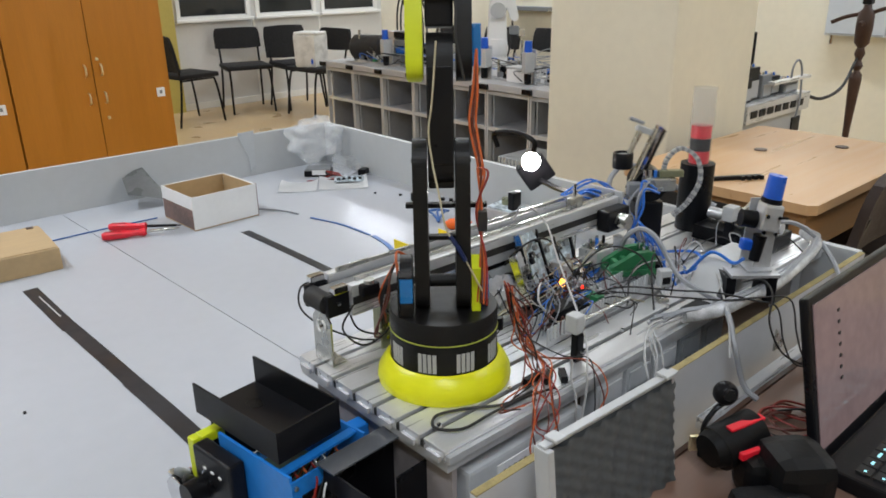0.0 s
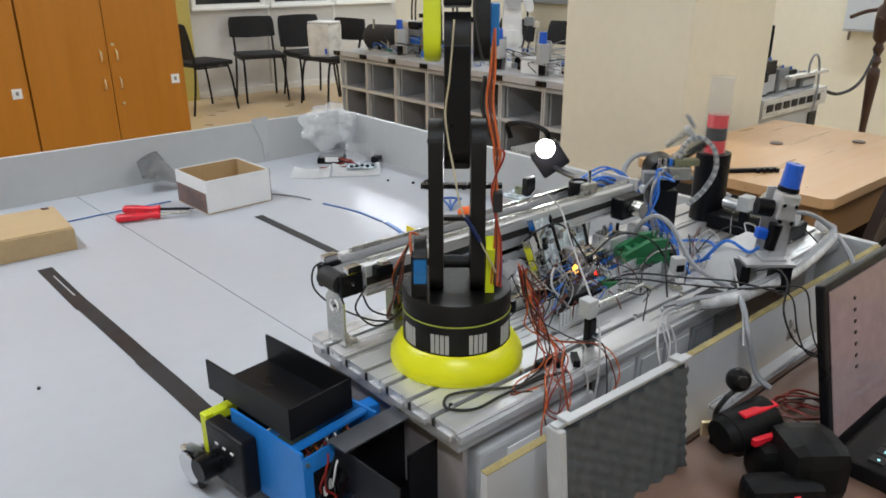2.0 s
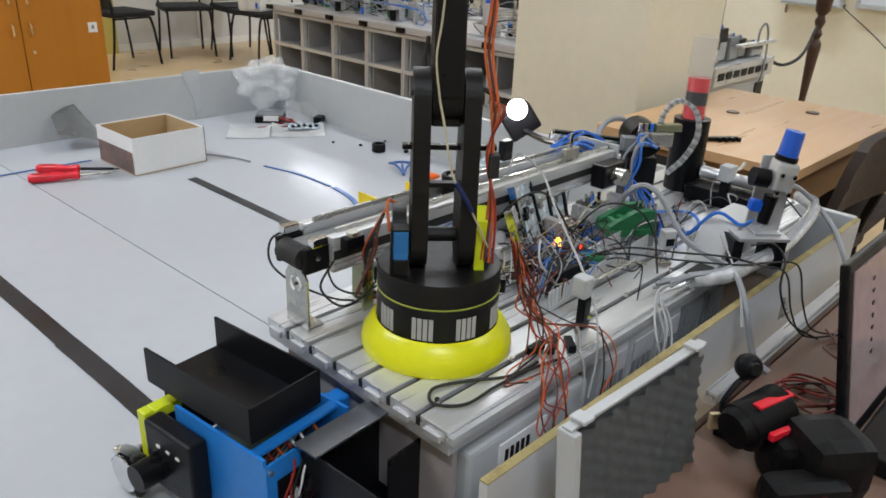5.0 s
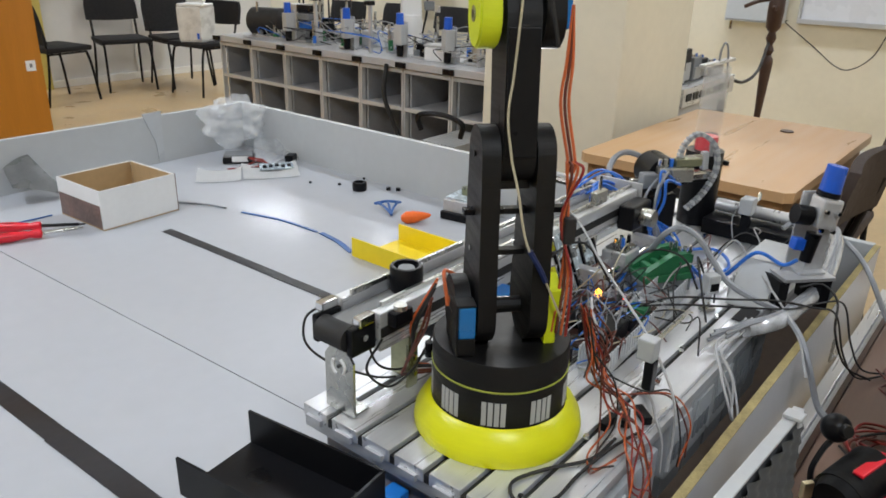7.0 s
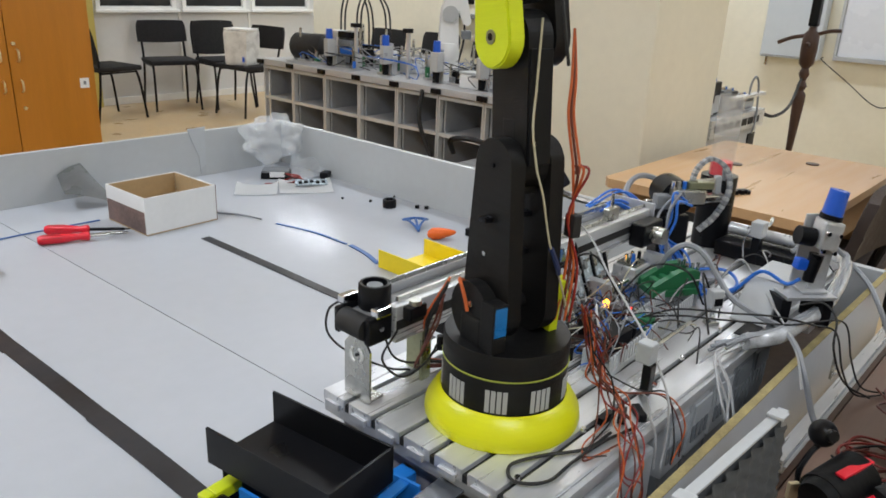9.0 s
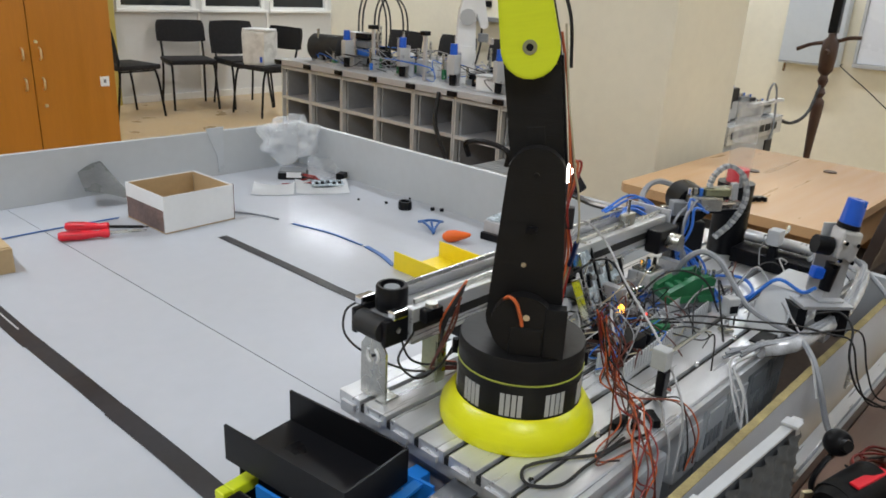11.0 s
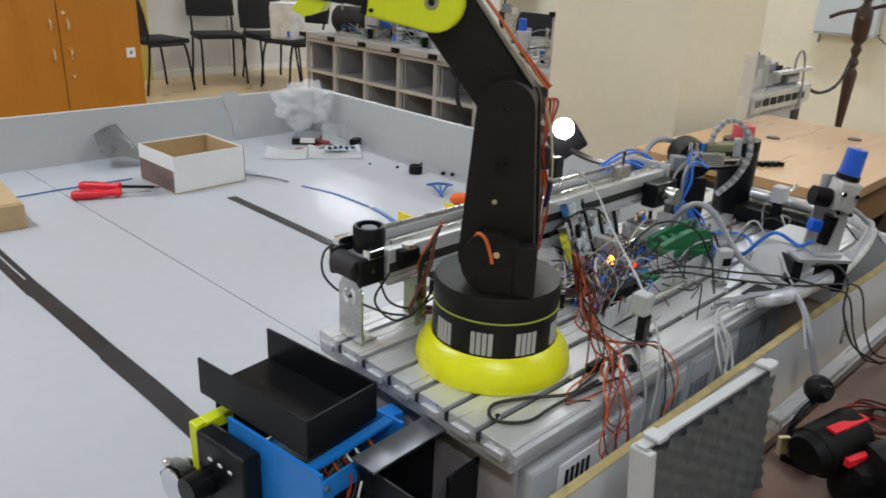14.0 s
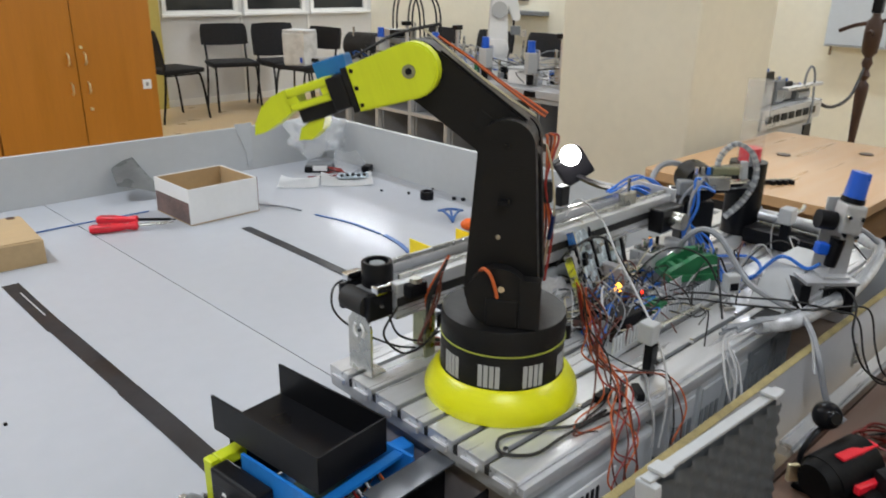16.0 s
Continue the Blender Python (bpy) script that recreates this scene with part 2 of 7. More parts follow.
def tube(bm, pts, r, n=6, k=6, straight=False):
    path = [Vector(q) for q in pts] if straight else spline(pts, k)
    rings, up = [], Vector((0.13, 0.21, 0.97)).normalized()
    for i, q in enumerate(path):
        d = (path[min(i + 1, len(path) - 1)] - path[max(i - 1, 0)])
        d = d.normalized() if d.length > 1e-9 else Vector((0, 0, 1))
        s = d.cross(up)
        if s.length < 0.05:
            s = d.cross(Vector((1, 0, 0)))
        s.normalize()
        u = s.cross(d).normalized()
        up = u
        rings.append([bm.verts.new(q + r * (math.cos(2 * math.pi * j / n) * s + math.sin(2 * math.pi * j / n) * u)) for j in range(n)])
    for a, b in zip(rings, rings[1:]):
        for j in range(n):
            bm.faces.new((a[j], a[(j + 1) % n], b[(j + 1) % n], b[j]))
    bm.faces.new(rings[0][::-1])
    bm.faces.new(rings[-1])
    return bm


def tb(pts, r, n=6, k=6, straight=False):
    return tube(bmesh.new(), pts, r, n, k, straight)


def slab(bm, outline, z0, z1, m=None):
    """An outline in x and y, raised from z0 to z1."""
    lo = [bm.verts.new((x, y, z0)) for x, y in outline]
    hi = [bm.verts.new((x, y, z1)) for x, y in outline]
    n = len(outline)
    bm.faces.new(lo[::-1])
    bm.faces.new(hi)
    for i in range(n):
        bm.faces.new((lo[i], lo[(i + 1) % n], hi[(i + 1) % n], hi[i]))
    bmesh.ops.recalc_face_normals(bm, faces=bm.faces)
    if m is not None:
        bmesh.ops.transform(bm, matrix=m, verts=lo + hi)
    return bm


def capsule(r0, r1, length, n=10, flat=False):
    """Outline of a link: round of r0 at the origin, round of r1 (or square) at length along y."""
    out = [(r0 * math.cos(a), r0 * math.sin(a)) for a in [math.pi + math.pi * i / n for i in range(n + 1)]]
    if flat:
        return out + [(r1, length), (-r1, length)]
    return out + [(r1 * math.cos(a), length + r1 * math.sin(a)) for a in [math.pi * i / n for i in range(n + 1)]]


def structure(name, bm, material, label, smooth=False):
    return tagged(finish(name, bm, material, smooth=smooth), label, name.split("_")[0], kind="structure")


# stands a flat outline upright: outline x -> local x, outline y -> local z, thickness -> local y
UPRIGHT = Matrix(((1, 0, 0, 0), (0, 0, -1, 0), (0, 1, 0, 0), (0, 0, 0, 1)))

# ---------- the room ----------
FIELD_Z = 0.648
structure("floor", bx(-3.2, 5.5, -3.2, 7.4, -0.1, 0.0), FLOOR, "beige speckled linoleum floor of the classroom")
structure("ceiling", bx(-3.2, 5.5, -3.2, 7.4, CEILING, CEILING + 0.1), CEIL, "plain white painted ceiling over the classroom")
structure("wall_east", bx(5.3, 5.45, -3.1, 7.1, 0, CEILING), CREAM, "cream painted wall behind the benches")
structure("wall_west", bx(-3.2, -3.05, -3.1, 7.25, 0, CEILING), CREAM, "cream painted wall beside the field")
structure("wall_south", bx(-3.05, 5.3, -3.2, -3.05, 0, CEILING), CREAM, "cream painted wall behind the camera")
WIN = [(2.74, 3.50), (3.63, 4.33), (4.46, 5.20)]
SILL, HEAD = 0.94, 2.45
bm = bmesh.new()
box(bm, -3.05, WIN[0][0], 7.1, 7.25, 0, CEILING)
box(bm, WIN[0][0], 5.45, 7.1, 7.25, 0, SILL)
box(bm, WIN[0][0], 5.45, 7.1, 7.25, HEAD, CEILING)
box(bm, WIN[2][1], 5.45, 7.1, 7.25, SILL, HEAD)
for a, b in zip(WIN, WIN[1:]):
    box(bm, a[1], b[0], 7.1, 7.25, SILL, HEAD)
structure("wall_north", bm, WHITE_PANEL, "white panelled wall with three dark windows")
for i, (a, b) in enumerate(WIN):
    w = thing(f"window_{i + 1}", (0, 7.1, 0), "white framed window showing the dark night outside", "window", kind="structure")
    bm = bmesh.new()
    box(bm, a - 0.03, a + 0.012, -0.02, 0.06, SILL - 0.03, HEAD)
    box(bm, b - 0.012, b + 0.03, -0.02, 0.06, SILL - 0.03, HEAD)
    box(bm, a + 0.012, b - 0.012, -0.02, 0.06, SILL - 0.03, SILL - 0.012)
    box(bm, a + 0.012, b - 0.012, -0.02, 0.06, HEAD - 0.06, HEAD)
    part("window_frame", bm, WINDOW_FRAME, w)
    part("pane", bx(a + 0.012, b - 0.012, 0.015, 0.025, SILL - 0.012, HEAD - 0.06), GLASS, w)
    part("window_sill", bx(a - 0.05, b + 0.05, -0.06, -0.021, SILL - 0.06, SILL - 0.03, 0.006), WINDOW_FRAME, w)
structure("backdrop_night", bx(1.5, 7, 8.4, 8.5, -0.5, 4), GLASS, "dark night outside the windows")
bm = bmesh.new()
for x in (2.55, 3.565, 4.395):
    box(bm, x - 0.012, x + 0.012, 7.085, 7.0995, 0.08, SILL - 0.065)
structure("trim_panel_joint", bm, WINDOW_FRAME, "white cover strips between the wall panels")
bm = bmesh.new()
box(bm, -3.0, 5.28, 7.08, 7.0985, 0.002, 0.07)
box(bm, 5.28, 5.2985, -3.0, 7.08, 0.002, 0.07)
structure("baseboard", bm, WINDOW_FRAME, "low white baseboard along the walls")
structure("pillar", bx(1.92, 2.50, 0.93, 1.508, 0, CEILING, 0.012), CREAM, "square cream painted concrete pillar")
bm = bmesh.new()
box(bm, 1.90, 2.52, 0.91, 1.528, 0, 0.07)
structure("baseboard_pillar", bm, DESKEDGE, "low brown baseboard round the pillar")

for lx, ly in LAMPS:
    c = thing("ceiling_light", (lx, ly, CEILING), "long fluorescent ceiling light with a white housing", "ceiling light", "ceiling lights")
    bm = bmesh.new()
    box(bm, -0.10, 0.10, -0.63, 0.63, -0.05, 0.0, 0.006)
    part("housing", bm, WHITE, c)
    part("diffuser", bx(-0.07, 0.07, -0.6, 0.6, -0.066, -0.0505), LAMP_GLOW, c, "glowing white diffuser")


# ---------- wardrobes ----------
def wardrobe(x0, x1, at_y):
    w = thing("wardrobe", ((x0 + x1) / 2, at_y, 0), "tall orange beech veneer wardrobe with two closed doors", "wardrobe", "wardrobes")
    h = (x1 - x0) / 2
    part("body", bx(-h + 0.002, h - 0.002, 0.0, 0.55, 0.0, 2.1, 0.002), WOOD, w)
    for s in (-1, 1):
        a, b = (-h + 0.004, -0.0025) if s < 0 else (0.0025, h - 0.004)
        dr = part("door", bx(a, b, -0.02, -0.002, 0.06, 2.08), WOOD, w)
        for hz in (0.678, 0.838):
            bm = tb([(s * 0.045, -0.021, hz - 0.032), (s * 0.045, -0.040, hz - 0.022), (s * 0.045, -0.043, hz), (s * 0.045, -0.040, hz + 0.022), (s * 0.045, -0.021, hz + 0.032)], 0.0055)
            part("handle", bm, BRASS, dr, "curved brass pull handle", True)
    part("lock", cy(0.009, 0.009, 0, 0.012, 12, pose(0.045, -0.02, 0.56, 90, 0, 0)), BRASS, w, "small brass lock")
    part("lock", cy(0.009, 0.009, 0, 0.012, 12, pose(0.03, -0.02, 0.90, 90, 0, 0)), BRASS, w, "small brass lock")
    tg = part("number_tag", bx(h - 0.09, h - 0.04, -0.0235, -0.0205, 0.645, 0.70), PAPER, w, "small white paper tag")
    part("print", bx(h - 0.072, h - 0.058, -0.0255, -0.0237, 0.664, 0.684), GREY_DARK, tg)
    return w


WARD_Y = 4.1
for a, b in ((-1.30, -0.418), (-0.415, 0.465), (0.468, 1.35)):
    wardrobe(a, b, WARD_Y)
structure("wall_north_painted", bx(-3.04, 2.66, 7.03, 7.099, 0.0, CEILING), YELLOW_PANEL, "mustard yellow painted stretch of wall beside the windows")


# ---------- chairs ----------
def office_chair(fabric=FABRIC, mid=0.715, half=0.105):
    c = thing("visitor_chair", (0, 0, 0), "black upholstered visitor chair with a thin black steel frame", "chair", "chairs along the wall")
    bm = bx(-0.225, 0.225, -0.22, 0.21, 0.43, 0.475, 0.018)
    part("seat", bm, fabric, c, smooth=True)
    bm = bmesh.new()
    g, rows = [], 9
    for i in range(rows):
        for j in range(rows):
            u, v = -1 + 2 * i / (rows - 1), -1 + 2 * j / (rows - 1)
            w = 0.235 * (1 - 0.10 * max(0, v) ** 3)
            x, z = w * u, mid + half * v * (1 - 0.06 * u * u)
            y = 0.215 + 0.035 * (z - 0.6) / 0.2 - 0.03 * (1 - u * u)
            g.append((x, y, z))
    f = [bm.verts.new(q) for q in g]
    bk = [bm.verts.new((q[0], q[1] + 0.028, q[2])) for q in g]
    for i in range(rows - 1):
        for j in range(rows - 1):
            a = i * rows + j
            bm.faces.new((f[a], f[a + rows], f[a + rows + 1], f[a + 1]))
            bm.faces.new((bk[a], bk[a + 1], bk[a + rows + 1], bk[a + rows]))
    edge = [j for j in range(rows)] + [i * rows + rows - 1 for i in range(1, rows)] + [(rows - 1) * rows + j for j in range(rows - 2, -1, -1)] + [i * rows for i in range(rows - 2, 0, -1)]
    for a, b in zip(edge, edge[1:] + edge[:1]):
        bm.faces.new((f[a], f[b], bk[b], bk[a]))
    part("backrest", bm, fabric, c, smooth=True)
    for s in (-1, 1):
        part("front_leg", tb([(s * 0.215, -0.235, 0.0), (s * 0.205, -0.20, 0.30), (s * 0.20, -0.17, 0.425)], 0.011, 8), BLACK_SMOOTH, c, smooth=True)
        part("rear_leg", tb([(s * 0.215, 0.26, 0.0), (s * 0.205, 0.21, 0.25), (s * 0.20, 0.19, 0.45), (s * 0.20, 0.22, 0.6), (s * 0.20, 0.25, 0.72)], 0.011, 8), BLACK_SMOOTH, c, smooth=True)
        part("side_rail", tb([(s * 0.20, -0.175, 0.42), (s * 0.20, 0.19, 0.42)], 0.009, 6, 2), BLACK_SMOOTH, c)
    return c


chair = office_chair()
chair.matrix_world = pose(3.20, 6.68, 0, 0, 0, -14)
for x, y, a in ((3.62, 5.98, -84), (4.62, 5.35, -90), (4.75, 4.75, -90), (4.85, 4.2, -92), (4.8, 3.6, -88), (4.7, 3.1, -90)):
    copy_thing(chair, pose(x, y, 0, 0, 0, a))
chair = office_chair(mid=0.66, half=0.165)
chair.matrix_world = pose(3.70, 6.50, 0, 0, 0, -6)
tagged(chair, "black upholstered visitor chair with a deep padded back", "chair", "chairs along the wall")
copy_thing(chair, pose(2.47, 6.48, 0, 0, 0, 100))
chair2 = office_chair(FABRIC_BROWN)
chair2.matrix_world = pose(1.80, 0.345, 0, 0, 0, 177)
tagged(chair2, "dark brown upholstered chair pushed against the wooden desk", "chair", "chairs at the desk")
copy_thing(chair2, pose(2.26, 0.355, 0, 0, 0, 181))

# plastic storage box on the chair by the bench
sb = thing("storage_box", pose(3.54, 5.94, 0.476, 0, 0, -62), "translucent white plastic box with lid lying on a chair", "storage box")
bm = bmesh.new()
lathe(bm, [(0.02, 0.0), (0.20, 0.0), (0.215, 0.02), (0.225, 0.29), (0.215, 0.31)], 4, pose(0, 0, 0, 0, 0, 45) @ Matrix.Diagonal((1, 0.8, 1, 1)))
part("tub", bm, mat("translucent_tub", (0.70, 0.70, 0.69), 0.3, vary=0.2, scale=9, alpha=0.95), sb)
part("lid", bx(-0.165, 0.165, -0.135, 0.135, 0.312, 0.330, 0.008), WHITE, sb)
part("sticker", bx(0.07, 0.10, -0.1405, -0.137, 0.03, 0.08), KNOB_BLUE, sb, "blue sticker")
for c in sb.children:
    c.data.transform(Matrix.Diagonal((0.76, 0.76, 1, 1)))


# ---------- long bench ----------
BX, BY0, BY1, BZ = 2.56, 1.515, 4.175, 0.75
PITCH = 0.3325
units = [BY1 - PITCH * i for i in range(9)]
for i, (ya, yb) in enumerate(zip(units[1:], units)):
    u = thing("bench_unit", (BX, ya, 0), "grey open shelf unit with aluminium posts under the bench", "shelf unit", "bench units")
    part("side_panel", bx(0.03, 0.70, 0.3005, 0.3128, 0.07, 0.70), BENCH, u)
    part("back_panel", bx(0.67, 0.685, 0.022, 0.2995, 0.07, 0.70), BENCH, u)
    part("shelf", bx(0.01, 0.668, 0.022, 0.2995, 0.475, 0.492), BENCH_TOP, u)
    part("bottom_shelf", bx(0.01, 0.668, 0.022, 0.2995, 0.07, 0.088), BENCH, u)
    part("post", bx(-0.004, 0.028, 0.003, 0.0135, 0.0, 0.705, 0.002), POST, u)
    part("post", bx(-0.004, 0.028, 0.319, 0.3295, 0.0, 0.705, 0.002), POST, u)
    part("shelf_lip", bx(-0.002, 0.0095, 0.014, 0.3185, 0.474, 0.494), POST, u)
    part("top_rail", bx(-0.002, 0.026, 0.014, 0.3185, 0.680, 0.700), GREY, u)
bt = thing("workbench", (BX, BY0, 0.706), "long pale aluminium bench top carrying training stations", "bench top")
for i in range(4):
    part("plate", bx(-0.02, 0.72, 0.665 * i + 0.002, 0.665 * (i + 1) - 0.002, 0.0, 0.04, 0.004), BENCH_TOP, bt)
for i in range(9):
    part("clamp", bx(-0.035, -0.021, BY1 - BY0 - PITCH * i - 0.035, BY1 - BY0 - PITCH * i + 0.035, 0.004, 0.034, 0.004), BLACK_SMOOTH, bt, "black joining clamp")


def service_unit(at, s=1.0):
    """An air service unit: bracket, body, blue knob."""
    u = thing("air_regulator", at, "small grey air regulator with a blue knob on the bench", "air regulator", "air regulators on the bench")
    part("bracket", bx(-0.008, 0.0, -0.02 * s, 0.02 * s, 0, 0.14 * s, 0.001), ALU_DULL, u)
    part("body", bx(-0.05 * s, -0.009, -0.02 * s, 0.02 * s, 0.05 * s, 0.13 * s, 0.006), GREY, u)
    part("knob", cy(0.017 * s, 0.015 * s, 0.131 * s, 0.175 * s, 16, pose(-0.03 * s, 0, 0)), KNOB_BLUE, u, smooth=True)
    part("bowl", cy(0.014 * s, 0.016 * s, 0.005 * s, 0.05 * s, 16, pose(-0.03 * s, 0, 0)), BLACK_SMOOTH, u, smooth=True)
    return u


rnd = random.Random(7)
BTZ = 0.7465
for y in (3.55, 3.02, 2.62, 2.26, 1.98):
    service_unit(pose(BX + 0.12, y, BTZ, 0, 0, rnd.uniform(-30, 30)), 1.35)
for i in range(70):
    y = rnd.uniform(BY0 + 0.1, BY1 - 0.2)
    x = BX + rnd.uniform(0.10, 0.62)
    m = thing("bench_module", pose(x, y, BTZ, 0, 0, rnd.choice((0, 90)) + rnd.uniform(-6, 6)), "small aluminium and grey station module on the bench", "station module", "modules on the bench")
    w, d, h = rnd.uniform(0.015, 0.045), rnd.uniform(0.02, 0.08), rnd.uniform(0.03, 0.13)
    part("base", bx(-w, w, -d, d, 0, 0.012, 0.002), ALU_DULL, m)
    part("block", bx(-w * 0.7, w * 0.6, -d * 0.8, d * 0.4, 0.0125, h, 0.003), rnd.choice((GREY, ALU_DULL, GREY_DARK, GREY_DARK, WHITE, BLACK_SMOOTH, BLACK_SMOOTH, STEEL)), m)
    part("column", cy(0.008, 0.008, 0.0125, h * rnd.uniform(1.2, 2.2), 10, pose(w * 0.4, d * 0.7, 0)), STEEL, m)
    part("valve", bx(-w * 0.5, w * 0.3, d * 0.45, d * 0.95, 0.0125, h * 0.6, 0.002), rnd.choice((BLACK_SMOOTH, TUBE_BLUE, GREY_DARK, GREEN)), m)
for i in range(40):
    y, x = rnd.uniform(BY0 + 0.2, BY1 - 0.3), BX + rnd.uniform(0.08, 0.6)
    pts = [(x, y, BTZ + 0.03)]
    for j in range(4):
        pts.append((x + rnd.uniform(-0.15, 0.15), y + rnd.uniform(-0.25, 0.25), BTZ + rnd.uniform(0.01, 0.14)))
    pts.append((x + rnd.uniform(-0.1, 0.1), y + rnd.uniform(-0.2, 0.2), BTZ + 0.005))
    ob = finish("bench_cable", tb(pts, 0.0028, 5, 5), rnd.choice((GREY_PALE, TUBE_BLUE, BLACK_MATT, GREY_HOSE, GREY_PALE)), smooth=True)
    tagged(ob, "thin tangled cable lying between the bench modules", "cable", "cables on the bench")
for i, y in enumerate((3.70, 3.66, 3.54, 3.50)):
    pts = [(BX + 0.3, y, BTZ + 0.10), (BX + 0.3, y - 0.01, BTZ + 0.36), (BX + 0.29, y - 0.13, BTZ + 0.52 - 0.02 * i), (BX + 0.3, y - 0.26, BTZ + 0.36), (BX + 0.3, y - 0.28, BTZ + 0.06)]
    tagged(finish("loop_hose", tb(pts, 0.006, 6, 8), BLACK_MATT, smooth=True), "black hose looping high above the bench", "hose", "hoses over the bench")
for x, y in ((2.70, 2.36), (2.92, 3.05)):
    m = thing("white_case", pose(x, y, BTZ, 0, 0, 8), "small white plastic case standing on the bench", "case", "white cases")
    part("case_body", bx(-0.05, 0.05, -0.085, 0.085, 0.0, 0.075, 0.008), WHITE, m)
    part("case_lid", bx(-0.052, 0.052, -0.087, 0.087, 0.0755, 0.088, 0.004), GREY, m)
for y in (2.86, 3.32, 2.08):
    m = thing("sensor_mast", pose(2.66, y, BTZ), "thin upright aluminium mast on the bench", "mast", "masts on the bench")
    part("mast", bx(-0.009, 0.009, -0.009, 0.009, 0, 0.26, 0.002), ALU_DULL, m)
    part("head", bx(-0.03, 0.02, -0.02, 0.02, 0.2605, 0.285, 0.003), BLACK_SMOOTH, m)
# black drum vessel lying on the bench end
v = thing("air_tank", pose(BX + 0.20, 3.90, BTZ + 0.093), "black round air tank lying on the bench", "tank")
lathe_bm = bmesh.new()
lathe(lathe_bm, [(0.02, -0.135), (0.07, -0.13), (0.088, -0.11), (0.088, 0.11), (0.07, 0.13), (0.02, 0.135)], 24, pose(0, 0, 0, 90, 0, 20))
part("vessel", lathe_bm, BLACK_MATT, v, smooth=True)
part("foot", bx(-0.07, 0.07, -0.10, -0.06, -0.093, -0.07), GREY_DARK, v)
part("foot", bx(-0.07, 0.07, 0.06, 0.10, -0.093, -0.07), GREY_DARK, v)
g = thing("valve_terminal", pose(BX + 0.22, 3.62, BTZ), "tall grey station column with black valve blocks", "station column")
part("column", bx(-0.05, 0.05, -0.05, 0.05, 0, 0.22, 0.006), ALU_DULL, g)
for i in range(4):
    part("valve", bx(-0.06, 0.05, -0.17, -0.052, 0.03 + 0.05 * i, 0.07 + 0.05 * i, 0.005), (BLACK_SMOOTH, TUBE_BLUE, GREY_DARK, BLACK_SMOOTH)[i], g)
# white jointed robot at the back of the bench
r = thing("white_robot_arm", pose(2.85, 2.72, BTZ), "white jointed industrial robot arm standing on the bench", "robot arm")
part("foot", lathe(bmesh.new(), [(0.0, 0.0), (0.085, 0.0), (0.085, 0.02), (0.065, 0.05), (0.062, 0.12), (0.0, 0.12)], 24), WHITE, r, smooth=True)
part("shoulder", lathe(bmesh.new(), [(0.0, 0.1205), (0.066, 0.1205), (0.070, 0.15), (0.060, 0.21), (0.0, 0.215)], 24), WHITE, r, smooth=True)
TOCAM = pose(0, 0, 0, 0, 0, -40)
part("upper_arm", slab(bmesh.new(), capsule(0.058, 0.050, 0.17), -0.036, 0.036, TOCAM @ pose(0, 0, 0.20) @ UPRIGHT), WHITE, r, smooth=True)
part("joint_cover", cy(0.046, 0.046, -0.055, 0.055, 24, TOCAM @ pose(0, 0, 0.375, 90, 0, 0)), GREY, r, "grey joint cover", smooth=True)
part("forearm", slab(bmesh.new(), capsule(0.050, 0.042, 0.13), -0.040, 0.040, TOCAM @ pose(0, -0.01, 0.39, 0, 14, 0) @ UPRIGHT), WHITE, r, smooth=True)
part("joint_cover", cy(0.040, 0.040, -0.050, 0.050, 24, TOCAM @ pose(0.035, -0.01, 0.52, 90, 0, 0)), GREY, r, "grey joint cover", smooth=True)
part("wrist", slab(bmesh.new(), capsule(0.034, 0.024, 0.17), -0.024, 0.024, TOCAM @ pose(0.055, -0.01, 0.50, 0, 164, 0) @ UPRIGHT), WHITE, r, smooth=True)
part("gripper", bx(0.075, 0.13, -0.035, 0.015, 0.235, 0.285, 0.006, TOCAM), GREY_DARK, r)
for gy in (-0.03, 0.0):
    part("finger", bx(0.13, 0.165, gy, gy + 0.010, 0.225, 0.262, 0.002, TOCAM), CHROME, r)
part("cable", tb([(0.04, -0.05, 0.10), (0.07, -0.06, 0.24), (0.07, -0.05, 0.40), (0.05, -0.03, 0.54)], 0.006, 6), BLACK_MATT, r, smooth=True)
# brown carton under the bench
b = thing("floor_carton", (2.78, 4.02, 0.089), "brown cardboard carton standing on the lowest shelf", "carton")
part("carton_body", bx(-0.14, 0.14, -0.13, 0.10, 0, 0.12, 0.004), DARKWOOD, b)
# office chair base under the bench: a coil heater
hz = thing("coil_heater", pose(2.32, 1.95, 0.0), "black handled ribbed metal heater on the floor", "heater")
part("housing", bx(-0.14, 0.14, -0.10, 0.10, 0.12, 0.44, 0.01), GREY_DARK, hz)
for i in range(9):
    part("rib", bx(-0.145, 0.145, -0.105 + 0.0235 * i, -0.092 + 0.0235 * i, 0.10, 0.46, 0.004), GREY, hz)
part("handle", tb([(-0.12, -0.12, 0.50), (-0.13, -0.13, 0.57), (-0.12, 0.0, 0.59), (-0.13, 0.13, 0.57), (-0.12, 0.12, 0.50)], 0.013, 8), BLACK_SMOOTH, hz, smooth=True)
part("stand", bx(-0.11, 0.11, -0.08, 0.08, 0, 0.12), BLACK_MATT, hz)
tagged(finish("bench_cable", tb([(BX - 0.02, 2.62, 0.72), (BX - 0.06, 2.60, 0.55), (BX - 0.04, 2.52, 0.35), (BX - 0.07, 2.42, 0.2), (BX - 0.03, 2.40, 0.08)], 0.014, 6), BLACK_MATT, smooth=True), "thick black cable hanging down in front of the bench", "cable")

